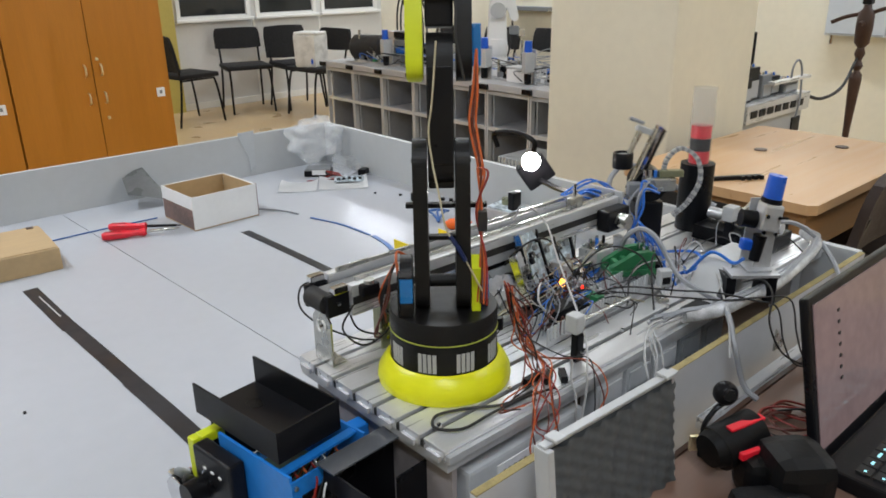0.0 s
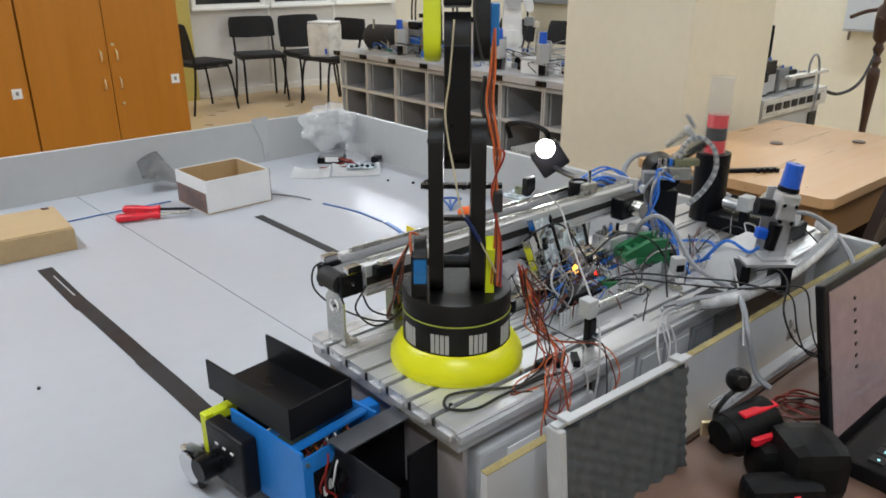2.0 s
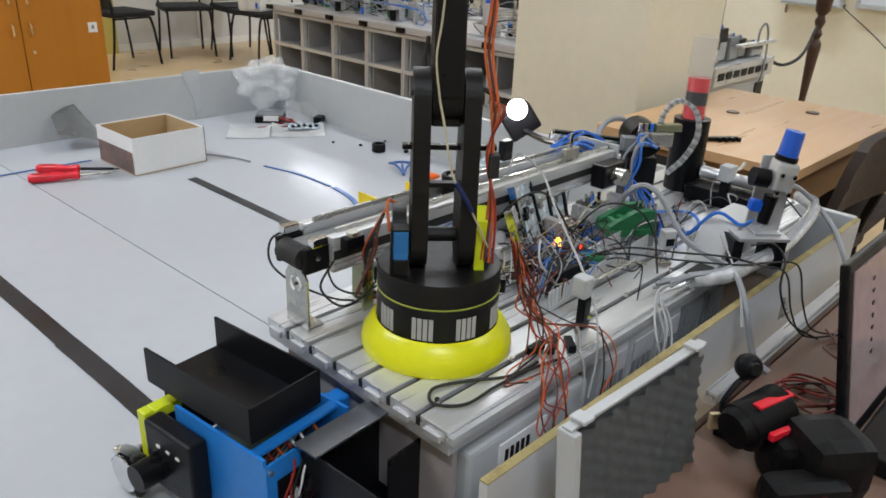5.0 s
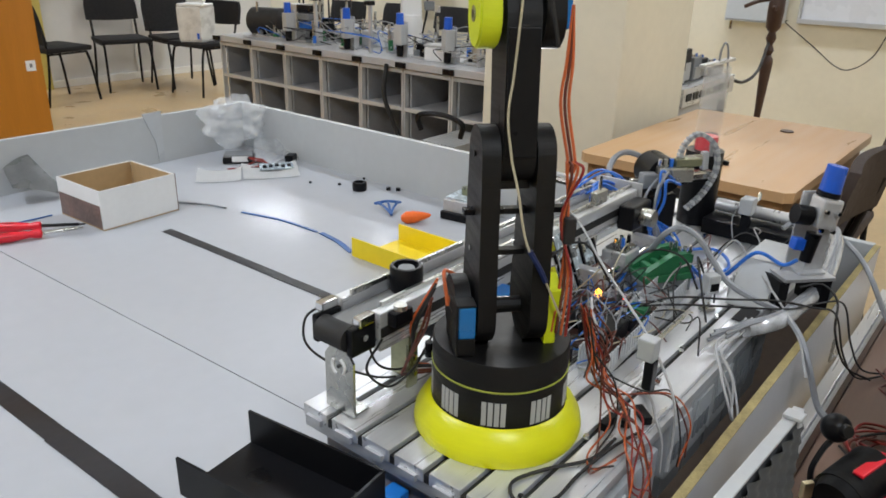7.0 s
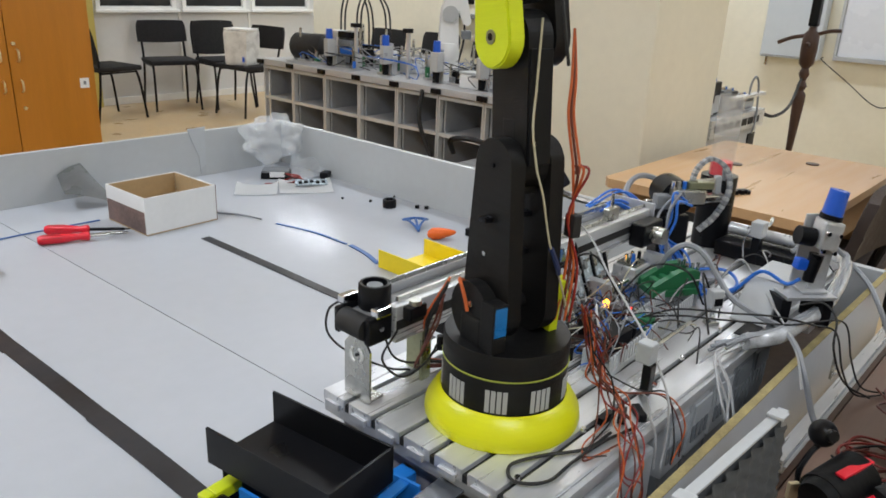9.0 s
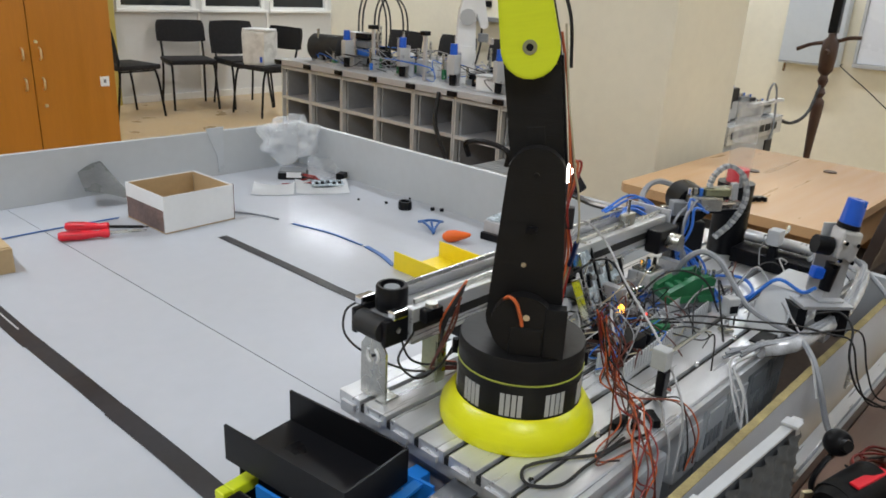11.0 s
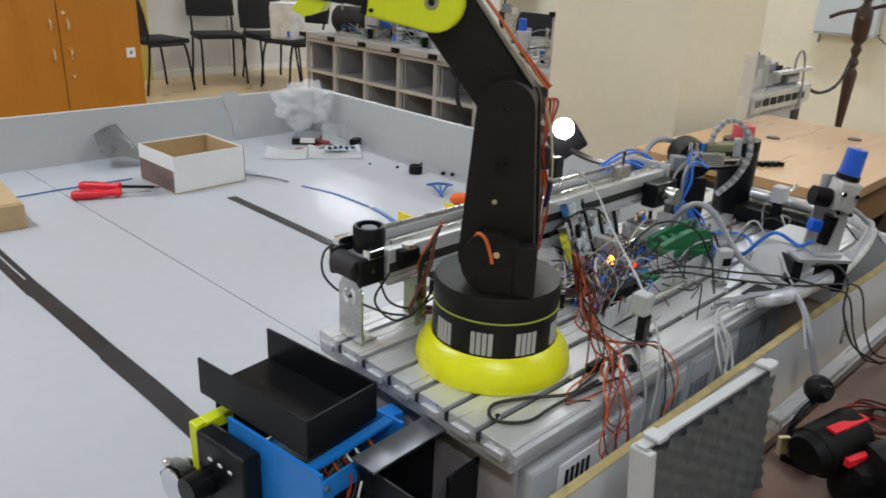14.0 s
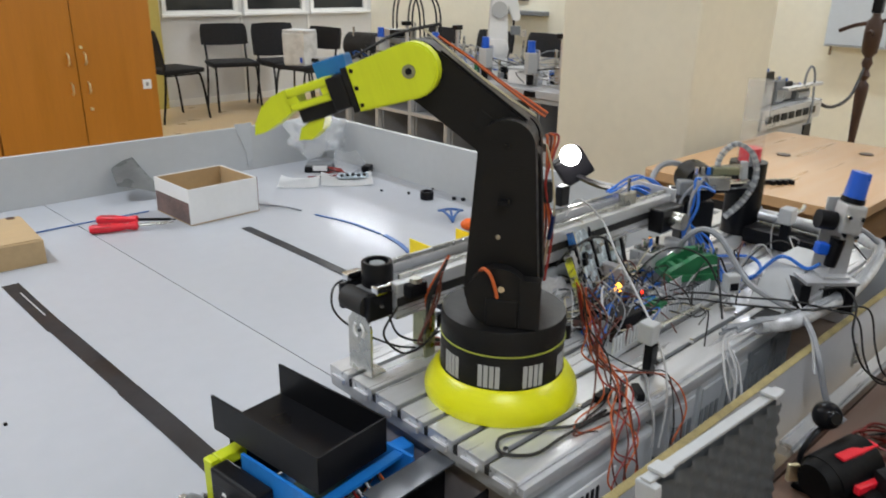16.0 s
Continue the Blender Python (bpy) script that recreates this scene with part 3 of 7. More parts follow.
# ---------- desk, second bench, stand, wall boxes ----------
dk = thing("teacher_desk", (1.96, 0.515, 0), "light beech desk with dark edge and empty top", "desk")
bm = slab(bmesh.new(), [(-0.45, -0.31), (0.45, -0.31), (0.47, -0.29), (0.47, 0.29), (0.45, 0.31), (-0.45, 0.31), (-0.47, 0.29), (-0.47, -0.29)], 0.722, 0.75)
part("desk_top", bm, DESKTOP, dk)
part("apron", bx(-0.45, 0.45, -0.285, 0.285, 0.60, 0.7215), DESKEDGE, dk)
for sx in (-1, 1):
    part("side_panel", bx(sx * 0.44 - 0.012, sx * 0.44 + 0.012, -0.285, 0.285, 0, 0.5995), DESKEDGE, dk)
part("drawer_opening", bx(-0.460, -0.4505, -0.24, 0.22, 0.61, 0.70), BLACK_MATT, dk)
for x, y in ((2.02, 0.62), (2.25, 0.44)):
    tagged(finish("cable_cap", cy(0.022, 0.021, 0.7505, 0.754, 16, pose(x, y, 0)), DARKWOOD), "flat brown cable cap set in the desk top", "cable cap", "cable caps")
tr = thing("toothed_bar", pose(1.585, 0.50, 0.7505, 0, 0, -34), "black toothed plastic bar lying on the desk edge", "rack bar")
bm = bx(-0.10, 0.10, -0.008, 0.008, 0, 0.012, 0.002)
for i in range(4):
    box(bm, 0.03 + 0.02 * i, 0.04 + 0.02 * i, -0.018, -0.008, 0, 0.012)
part("bar", bm, BLACK_SMOOTH, tr)
b2 = thing("side_bench", (2.53, 0.95, 0), "grey side bench with black modules beside the pillar", "bench")
part("cabinet", bx(0.0, 0.56, 0.0, 0.55, 0, 0.72, 0.004), GREY, b2)
part("profile_plate", bx(-0.01, 0.58, -0.02, 0.57, 0.7205, 0.80, 0.003), ALU, b2)
for i in range(7):
    part("slot", bx(0.02 + 0.073 * i, 0.07 + 0.073 * i, -0.024, -0.0205, 0.745, 0.775), BLACK_SMOOTH, b2)
for x0, x1, y0, h, mm in ((0.02, 0.10, 0.03, 0.10, BLACK_SMOOTH), (0.105, 0.20, 0.05, 0.14, BLACK_SMOOTH), (0.21, 0.30, 0.04, 0.10, GREY_DARK), (0.31, 0.40, 0.05, 0.085, BLACK_SMOOTH), (0.41, 0.55, 0.03, 0.06, GREY_DARK)):
    part("module", bx(x0, x1, y0, y0 + 0.22, 0.801, 0.80 + h, 0.004), mm, b2)
    part("module_front", bx(x0 + 0.01, x1 - 0.01, y0 - 0.006, y0 - 0.0005, 0.81, 0.80 + h * 0.6, 0.001), GREY, b2)
    for k in range(3):
        part("terminal", cy(0.006, 0.006, 0, 0.012, 8, pose(x0 + 0.02 + 0.022 * k, y0 + 0.02, 0.8005 + h)), (CHROME, STEEL, TUBE_BLUE)[k], b2)
part("panel", bx(0.09, 0.21, 0.20, 0.22, 0.9405, 1.10, 0.004), GREY, b2, "pale grey upright panel")
part("panel_edge", bx(0.02, 0.088, 0.195, 0.225, 0.90, 1.11, 0.004), BLACK_SMOOTH, b2, "black flat housing")
part("rod", bx(0.222, 0.232, 0.10, 0.11, 0.9005, 1.08, 0.002), BLACK_SMOOTH, b2)
part("rail", bx(0.22, 0.58, -0.012, 0.02, 0.8605, 0.875, 0.003), ALU, b2)
part("loop", tb([(0.40, 0.0, 0.86), (0.405, 0.0, 0.92), (0.445, 0.0, 0.95), (0.49, 0.0, 0.92), (0.49, -0.01, 0.84), (0.45, -0.03, 0.76), (0.43, -0.03, 0.70)], 0.005, 6), GREY_HOSE, b2, smooth=True)
part("vent", bx(0.46, 0.54, -0.006, -0.0005, 0.62, 0.69, 0.002), BLACK_SMOOTH, b2)
st = thing("coat_stand", (3.9, 1.03, 0), "dark carved wooden coat stand with short pegs", "coat stand")
bm = lathe(bmesh.new(), [(0.010, 0.03), (0.013, 0.25), (0.018, 0.5), (0.032, 0.76), (0.030, 0.79), (0.015, 0.81), (0.027, 0.835), (0.015, 0.865), (0.028, 0.90), (0.018, 0.93), (0.038, 0.955), (0.043, 1.04), (0.040, 1.11), (0.022, 1.13), (0.019, 1.15)], 14)
part("pole", bm, DARKWOOD, st, smooth=True)
part("upper_post", bx(-0.022, 0.022, -0.024, 0.024, 1.1505, 1.375, 0.006), BLACK_SMOOTH, st, "dark upper post")
for dx, dy, z0, z1 in ((-0.03, 0.16, 1.10, 1.055), (0.02, -0.14, 1.11, 1.135), (-0.15, -0.03, 1.05, 1.06), (0.16, 0.03, 1.07, 1.06)):
    part("peg", tb([(dx * 0.2, dy * 0.2, z0), (dx * 0.6, dy * 0.6, (z0 + z1) / 2 + 0.008), (dx, dy, z1)], 0.011, 6, 3), DARKWOOD, st, smooth=True)
for a in (60, 180, 300):
    part("foot", tb([(0, 0, 0.25), (0.14 * math.cos(radians(a)), 0.14 * math.sin(radians(a)), 0.12), (0.26 * math.cos(radians(a)), 0.26 * math.sin(radians(a)), 0.018)], 0.018, 6), DARKWOOD, st)
tagged(finish("hanging_cable", tb([(3.87, 1.03, 0.875), (3.6, 0.98, 0.76), (3.3, 0.95, 0.74), (3.1, 0.95, 0.78)], 0.008, 6), BLACK_MATT, smooth=True), "black cable running from the stand to the bench", "cable")
wb = thing("wall_box", (5.3, 1.56, 0.875), "pale blue-white steel box hung on the wall", "wall box")
part("casing", bx(-0.10, -0.001, -0.20, 0.20, 0, 0.50, 0.008), mat("pale_blue_steel", (0.56, 0.60, 0.64), 0.4, vary=0.04, scale=4), wb)
part("door_gap", bx(-0.1035, -0.1005, -0.19, 0.19, 0.012, 0.016), GREY_DARK, wb)
part("plug", cy(0.012, 0.012, -0.06, -0.001, 8, pose(-0.06, 0.16, 0)), CHROME, wb)
tagged(finish("wall_cable", tb([(5.26, 1.34, 0.90), (5.2, 1.32, 0.88), (5.2, 1.13, 0.75), (5.2, 0.96, 0.63), (5.2, 0.86, 0.62), (5.2, 0.75, 0.71), (5.24, 0.70, 0.85)], 0.004, 5), BLACK_MATT, smooth=True), "thin dark cable drooping along the wall", "cable")
wh = thing("whiteboard", (5.3, 0.175, 0.885), "large white board with a grey frame on the wall", "whiteboard")
part("board", bx(-0.035, -0.002, -1.6, 1.08, 0.03, 1.25, 0.003), mat("board_white", (0.72, 0.75, 0.82), 0.3, vary=0.03, scale=3), wh)
part("frame", bx(-0.05, -0.002, -1.62, 1.10, 0.0, 0.029, 0.003), GREY, wh)
part("frame", bx(-0.05, -0.002, 1.081, 1.10, 0.0295, 1.27, 0.003), GREY, wh)
ws = thing("wall_socket", (5.3, 4.7, 1.12), "small dark socket plate on the cream wall", "socket")
part("plate", bx(-0.02, -0.001, -0.10, 0.10, -0.03, 0.03, 0.004), BLACK_SMOOTH, ws)
wr = thing("wall_rack", (5.3, 4.6, 0.98), "grey metal shelf strip fixed to the wall", "wall shelf")
part("strip", bx(-0.10, -0.001, -0.26, 0.30, -0.02, 0.02, 0.004), GREY_DARK, wr)

# ---------- the field ----------
WX, WY0, WY1 = 1.085, -0.050, 1.935
fl = thing("field_table", (0, 0, FIELD_Z), "large white laminate field table with a low rim", "field table")
LEFT = -2.2
bm = bmesh.new()
slab(bm, [(LEFT, WY0), (0.1663, WY0), (0.0848, WY1), (LEFT, WY1)], -0.022, 0.0)
part("panel", bm, FIELD, fl)
slab(bm := bmesh.new(), [(0.1692, WY0), (WX, WY0), (WX, WY1), (0.0877, WY1)], -0.022, -0.0005)
part("panel", bm, FIELD, fl)
slab(bm := bmesh.new(), [(0.1663, WY0), (0.1692, WY0), (0.0877, WY1), (0.0848, WY1)], -0.010, -0.003)
part("seam", bm, BLACK_MATT, fl, "dark joint between the panels")
part("underlay", bx(LEFT, WX, WY0, WY1, -0.05, -0.0225), MDF, fl)
H = 0.152
part("rim", bx(LEFT, WX - 0.0005, WY1, WY1 + 0.018, -0.05, H, 0.0015), FIELD_WALL, fl)
part("rim", bx(WX, WX + 0.018, WY0, WY1 + 0.018, -0.05, H, 0.0015), FIELD_WALL, fl)
part("rim", bx(-0.02, WX - 0.0005, WY0 - 0.011, WY0 - 0.0005, -0.05, H), mat("pale_rim_laminate", (0.52, 0.53, 0.55), 0.4, vary=0.06, scale=5), fl)
part("rim_edge", bx(-0.02, WX - 0.0005, WY0 - 0.011, WY0 - 0.0005, H + 0.0002, H + 0.002), MDF, fl, "raw brown board edge")
for x in (LEFT + 0.1, -0.6, 0.98):
    for y in (0.05, 1.8):
        part("leg", bx(x - 0.025, x + 0.025, y - 0.025, y + 0.025, -FIELD_Z, -0.0505), BLACK_MATT, fl)
part("rim_strip", slab(bmesh.new(), [(0.712, H + 0.012), (0.722, H - 0.02), (0.748, 0.07), (0.752, 0.008), (0.770, 0.006), (0.773, 0.08), (0.776, H + 0.014)], 0.0006, 0.0036, pose(0, WY1, 0) @ UPRIGHT), mat("pale_tape", (0.50, 0.52, 0.54), 0.3, vary=0.06, scale=20), fl, "pale tape over the rim joint")


def strip(name, pts, width, material, label, cat, z=FIELD_Z, th=0.0008, parent=None):
    bm = bmesh.new()
    path = spline(pts, 6)
    L, R = [], []
    for i, q in enumerate(path):
        d = (path[min(i + 1, len(path) - 1)] - path[max(i - 1, 0)]).normalized()
        s = Vector((-d.y, d.x, 0)) * width / 2
        L.append(q + s)
        R.append(q - s)
    outline = [(v.x, v.y) for v in L] + [(v.x, v.y) for v in reversed(R)]
    lo = [bm.verts.new((*o, z + 0.0003)) for o in outline]
    hi = [bm.verts.new((*o, z + 0.0003 + th)) for o in outline]
    n, h = len(outline), len(L)
    for i in range(h - 1):
        a, b, c, dd = i, i + 1, n - 2 - i, n - 1 - i
        bm.faces.new((hi[a], hi[b], hi[c], hi[dd]))
        bm.faces.new((lo[dd], lo[c], lo[b], lo[a]))
    for i in range(n):
        bm.faces.new((lo[i], lo[(i + 1) % n], hi[(i + 1) % n], hi[i]))
    bmesh.ops.recalc_face_normals(bm, faces=bm.faces)
    if parent:
        return part(name, bm, material, parent)
    return tagged(finish(name, bm, material), label, cat)


def tape_line(pieces, width):
    """A line of tape laid in overlapping pieces, each end a little askew."""
    t = thing("line_tape", (0, 0, 0), "black line tape stuck on the white field in pieces", "tape", "tape lines")
    for i, pts in enumerate(pieces):
        strip("tape_piece", pts, width * (1.0 if i % 2 == 0 else 0.94), TAPE, "", "", th=0.0006 + 0.0005 * i, parent=t)


tape_line([[(-0.154, 1.345, 0), (-0.150, 1.15, 0), (-0.1475, 1.05, 0)], [(-0.147, 1.075, 0), (-0.138, 0.88, 0), (-0.1315, 0.71, 0)], [(-0.1335, 0.74, 0), (-0.125, 0.55, 0), (-0.120, 0.3, 0), (-0.118, 0.0, 0)]], 0.034)
strip("tape_slit", [(-0.150, 1.28, 0), (-0.148, 1.20, 0), (-0.146, 1.13, 0)], 0.0028, GREY, "pale gap showing between two tape edges", "tape", z=FIELD_Z + 0.0010)
tape_line([[(0.430, 1.370, 0), (0.436, 1.1, 0), (0.438, 0.93, 0)], [(0.4365, 0.96, 0), (0.440, 0.8, 0), (0.440, 0.5, 0)]], 0.026)
strip("blue_strip", [(0.637, 1.345, 0), (0.668, 1.22, 0), (0.673, 1.09, 0)], 0.008, STRIP_BLUE, "narrow blue plastic strip lying on the field", "strip", th=0.002)
strip("blue_strip", [(0.675, 1.075, 0), (0.662, 1.0, 0), (0.637, 0.93, 0)], 0.013, STRIP_BLUE, "narrow blue plastic strip lying on the field", "strip", th=0.002)
tagged(finish("blue_tube", tb([(-0.35, 1.70, FIELD_Z + 0.003), (-0.1, 1.675, FIELD_Z + 0.003), (0.10, 1.679, FIELD_Z + 0.003), (0.29, 1.673, FIELD_Z + 0.003)], 0.0021, 6), STRIP_BLUE, smooth=True), "thin blue air tube lying on the field", "tube")
tagged(finish("grey_tube", tb([(0.540, 1.56, FIELD_Z + 0.003), (0.578, 1.515, FIELD_Z + 0.003), (0.610, 1.460, FIELD_Z + 0.003), (0.626, 1.400, FIELD_Z + 0.003)], 0.0028, 6), GREY_HOSE, smooth=True), "thin grey tube lying on the field", "tube")

# open white box
wb = thing("open_box", pose(0.4255, 1.5785, FIELD_Z, 0, 0, 2.5), "open white cardboard box with a brown printed side", "box")
bw, bd, bh, th = 0.105, 0.100, 0.101, 0.003
part("bottom", bx(-bw, bw, -bd, bd, 0.0, 0.003), CARD, wb)
part("side_wall", bx(-bw, bw, -bd, -bd + th, 0.0032, bh), WHITE, wb)
part("side_wall", bx(-bw, bw, bd - th, bd, 0.0032, bh), WHITE, wb)
part("side_wall", bx(-bw, -bw + th, -bd + th + 0.0002, bd - th - 0.0002, 0.0032, bh), WHITE, wb)
part("side_wall", bx(bw - th, bw, -bd + th + 0.0002, bd - th - 0.0002, 0.0032, bh), WHITE, wb)
part("lining", bx(-bw + th + 0.0003, -bw + 2 * th, -bd + 0.007, bd - 0.007, 0.004, bh - 0.002), CARD, wb)
part("lining", bx(bw - 2 * th, bw - th - 0.0003, -bd + 0.007, bd - 0.007, 0.004, bh - 0.002), CARD, wb)
part("lining", bx(-bw + 2 * th, bw - 2 * th, bd - 2 * th, bd - th - 0.0003, 0.004, bh - 0.002), CARD, wb)
part("lining", bx(-bw + 2 * th, bw - 2 * th, -bd + th + 0.0003, -bd + 2 * th, 0.004, bh - 0.002), CARD, wb)
part("print", bx(-bw - 0.0012, -bw - 0.0002, -bd + 0.004, bd - 0.004, 0.004, bh * 0.62), PRINT_BROWN, wb, "brown printed picture on the box side")
# thin dark strip added as the shaded line down the box's right corner
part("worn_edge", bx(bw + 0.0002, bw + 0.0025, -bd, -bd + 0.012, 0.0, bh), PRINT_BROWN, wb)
# flat brown carton
ct = thing("flat_carton", pose(-0.18, 1.56, FIELD_Z, 0, 0, -3), "flat closed brown cardboard carton on the field", "carton")
part("carton_body", bx(-0.17, 0.135, -0.12, 0.11, 0, 0.058, 0.002), CARD, ct)
part("flap", bx(-0.165, 0.13, -0.115, 0.105, 0.0582, 0.0605), CARD, ct)
part("notch", bx(0.10, 0.118, 0.085, 0.104, 0.0606, 0.0615), DARKWOOD, ct)


# screwdrivers
def screwdriver(x0, y0, x1, y1, blade, metal):
    a = math.degrees(math.atan2(y1 - y0, x1 - x0))
    n = math.hypot(x1 - x0, y1 - y0)
    d = thing("screwdriver", pose(x0, y0, FIELD_Z + 0.0128, 0, 0, a), "red handled screwdriver lying on the field", "screwdriver", "screwdrivers on the field")
    m = pose(0, 0, 0, 0, 90, 0)
    part("handle", lathe(bmesh.new(), [(0.0, 0.0), (0.009, 0.001), (0.0122, 0.008), (0.0125, n * 0.45), (0.0105, n * 0.62), (0.0085, n * 0.78), (0.0115, n * 0.9), (0.0115, n * 0.97), (0.006, n)], 10, m), RED, d, "ribbed red plastic handle", smooth=True)
    part("shaft", cy(0.0042, 0.004, n + 0.0002, n + blade, 10, m), metal, d, smooth=True)
    part("tip", bx(n + blade + 0.0002, n + blade + 0.014, -0.0035, 0.0035, -0.001, 0.001), metal, d)
    for k in range(4):
        part("grip_groove", bx(n * 0.08, n * 0.45, -0.0008, 0.0008, 0.0120, 0.0128, 0, pose(0, 0, 0, 45 * k - 68, 0, 0)), RED_DARK, d)
    return d


screwdriver(0.140, 1.653, 0.226, 1.585, 0.085, BLACK_SMOOTH)
screwdriver(0.094, 1.580, 0.206, 1.536, 0.075, STEEL)


def crumple(name, at, sx, sy, sz, material, label, cat, seed, amp=0.25, sub=4):
    bm = bmesh.new()
    bmesh.ops.create_icosphere(bm, subdivisions=sub, radius=1)
    for v in bm.verts:
        q = v.co.copy()
        k = 1 + amp * (noise.noise(q * 2.1 + Vector((seed, 0, 0))) * 1.3 + abs(noise.noise(q * 4.1 + Vector((0, seed, 0)))) * 0.45 - 0.2 + abs(noise.noise(q * 8.5 + Vector((seed, seed, 0)))) * 0.13)
        v.co = Vector((q.x * sx * k, q.y * sy * k, max(-0.9, q.z) * sz * k))
    lo = min(v.co.z for v in bm.verts)
    for v in bm.verts:
        v.co.z -= lo
    ob = finish(name, bm, material, smooth=True)
    ob.matrix_world = at
    return tagged(ob, label, cat)


crumple("plastic_bag", pose(0.975, 1.832, FIELD_Z + 0.031), 0.108, 0.084, 0.074, BAG, "crumpled clear plastic bag on the battery pack", "bag", 3.0, 0.38, 5)
# bent grey sheet beside the box
sh = thing("bent_sheet", pose(0.305, 1.86, FIELD_Z, 0, 0, 0), "bent grey plastic sheet leaning on the rim", "sheet")
bm = bmesh.new()
vs = []
for i in range(9):
    for j in range(7):
        u, v = i / 8, j / 6
        near, far = Vector((-0.045 + 0.140 * u, -0.05 - 0.03 * u, 0.050 * (1 - u) + 0.002)), Vector((-0.02 + 0.07 * u, 0.062, 0.080 + 0.026 * u))
        vs.append(bm.verts.new(near.lerp(far, v) + Vector((0, 0, 0.006 * math.sin(math.pi * u) - 0.004 * math.sin(math.pi * v)))))
for i in range(8):
    for j in range(6):
        bm.faces.new((vs[i * 7 + j], vs[(i + 1) * 7 + j], vs[(i + 1) * 7 + j + 1], vs[i * 7 + j + 1]))
bmesh.ops.solidify(bm, geom=bm.faces[:], thickness=0.0015)
part("sheet", bm, BAG_GREY, sh, smooth=True)
# electronics heap under the bag
eh = thing("battery_pack", pose(0.938, 1.765, FIELD_Z, 0, 0, -40), "black battery pack with red leads on the field", "battery pack")
part("cells", bx(-0.05, 0.05, -0.03, 0.03, 0.0, 0.022, 0.004), BLACK_SMOOTH, eh)
part("sleeve", bx(-0.045, 0.045, -0.032, 0.032, 0.0225, 0.03, 0.002), GREY_DARK, eh)
part("label", bx(-0.02, 0.03, -0.0335, -0.0322, 0.008, 0.026), LABEL, eh)
for i in range(7):
    a = rnd.uniform(0, 6.28)
    part("lead", tb([(0.03, -0.025, 0.02), (0.05 + 0.03 * math.cos(a), -0.05, 0.018), (0.06 + 0.04 * math.sin(a), -0.075 + 0.02 * math.cos(a), 0.006), (0.02 + 0.05 * math.cos(a * 2), -0.10, 0.004)], 0.002, 5), (WIRE_RED, BLACK_MATT, WIRE_RED)[i % 3], eh, smooth=True)
for x, y, a, w, d in ((0.79, 1.665, -38, 0.066, 0.062), (0.93, 1.595, -34, 0.085, 0.075)):
    pp = thing("paper_sheet", pose(x, y, FIELD_Z + 0.0005, 0, 0, a), "loose white paper sheet lying on the field", "paper", "papers on the field")
    bm = bmesh.new()
    vs = [[bm.verts.new((w * (-1 + i / 3), d * (-1 + j / 3), 0.002 + 0.012 * (abs(-1 + i / 3) ** 3) * (1 if j > 2 else 0.3))) for j in range(7)] for i in range(7)]
    for i in range(6):
        for j in range(6):
            bm.faces.new((vs[i][j], vs[i + 1][j], vs[i + 1][j + 1], vs[i][j + 1]))
    bmesh.ops.solidify(bm, geom=bm.faces[:], thickness=0.0008)
    part("sheet", bm, PAPER, pp, smooth=True)
pb = thing("circuit_board", pose(0.965, 1.605, FIELD_Z + 0.008, 0, 0, -34), "small grey circuit board lying on the papers", "circuit board")
part("board", bx(-0.055, 0.05, -0.03, 0.035, 0.0, 0.004), PCB_BLUE, pb)
for i in range(5):
    part("chip", bx(-0.045 + 0.019 * i, -0.034 + 0.019 * i, -0.02 + 0.006 * (i % 3), -0.002 + 0.006 * (i % 3), 0.0042, 0.010), BLACK_SMOOTH, pb)
fs = thing("film_sheet", pose(1.05, 1.715, FIELD_Z, 0, 0, -35), "creased translucent plastic sheet beside the bag", "sheet")
bm = bmesh.new()
vs = [[bm.verts.new((0.07 * (-1 + i / 3), 0.05 * (-1 + j / 3), 0.004 + 0.05 * (j / 6) ** 2 + 0.01 * math.sin(i * 2.1 + j))) for j in range(7)] for i in range(7)]
for i in range(6):
    for j in range(6):
        bm.faces.new((vs[i][j], vs[i + 1][j], vs[i + 1][j + 1], vs[i][j + 1]))
bmesh.ops.solidify(bm, geom=bm.faces[:], thickness=0.0008)
part("sheet", bm, BAG, fs)
sc = thing("black_connector", pose(1.062, 1.655, FIELD_Z + 0.0, 0, 0, 30), "small black plug connector on the field", "connector")
part("shell", bx(-0.022, 0.022, -0.014, 0.014, 0, 0.022, 0.004), BLACK_SMOOTH, sc)
pk = thing("black_puck", (0.992, 1.262, FIELD_Z), "short black cylindrical workpiece on the field", "workpiece")
part("body", lathe(bmesh.new(), [(0.0, 0.0), (0.020, 0.0), (0.021, 0.003), (0.021, 0.022), (0.019, 0.025), (0.014, 0.025), (0.013, 0.018), (0.0, 0.018)], 24), BLACK_SMOOTH, pk, smooth=True)
for x, y, s in ((0.985, 1.34, 0.005), (0.94, 1.42, 0.004), (1.05, 1.20, 0.007), (1.065, 1.175, 0.007), (1.078, 1.33, 0.004), (-0.31, 0.76, 0.003)):
    c = thing("screw_nut", (x, y, FIELD_Z), "tiny dark nut lying on the white field", "nut", "nuts on the field")
    part("nut", cy(s, s, 0, s * 1.2, 6), BLACK_SMOOTH, c)
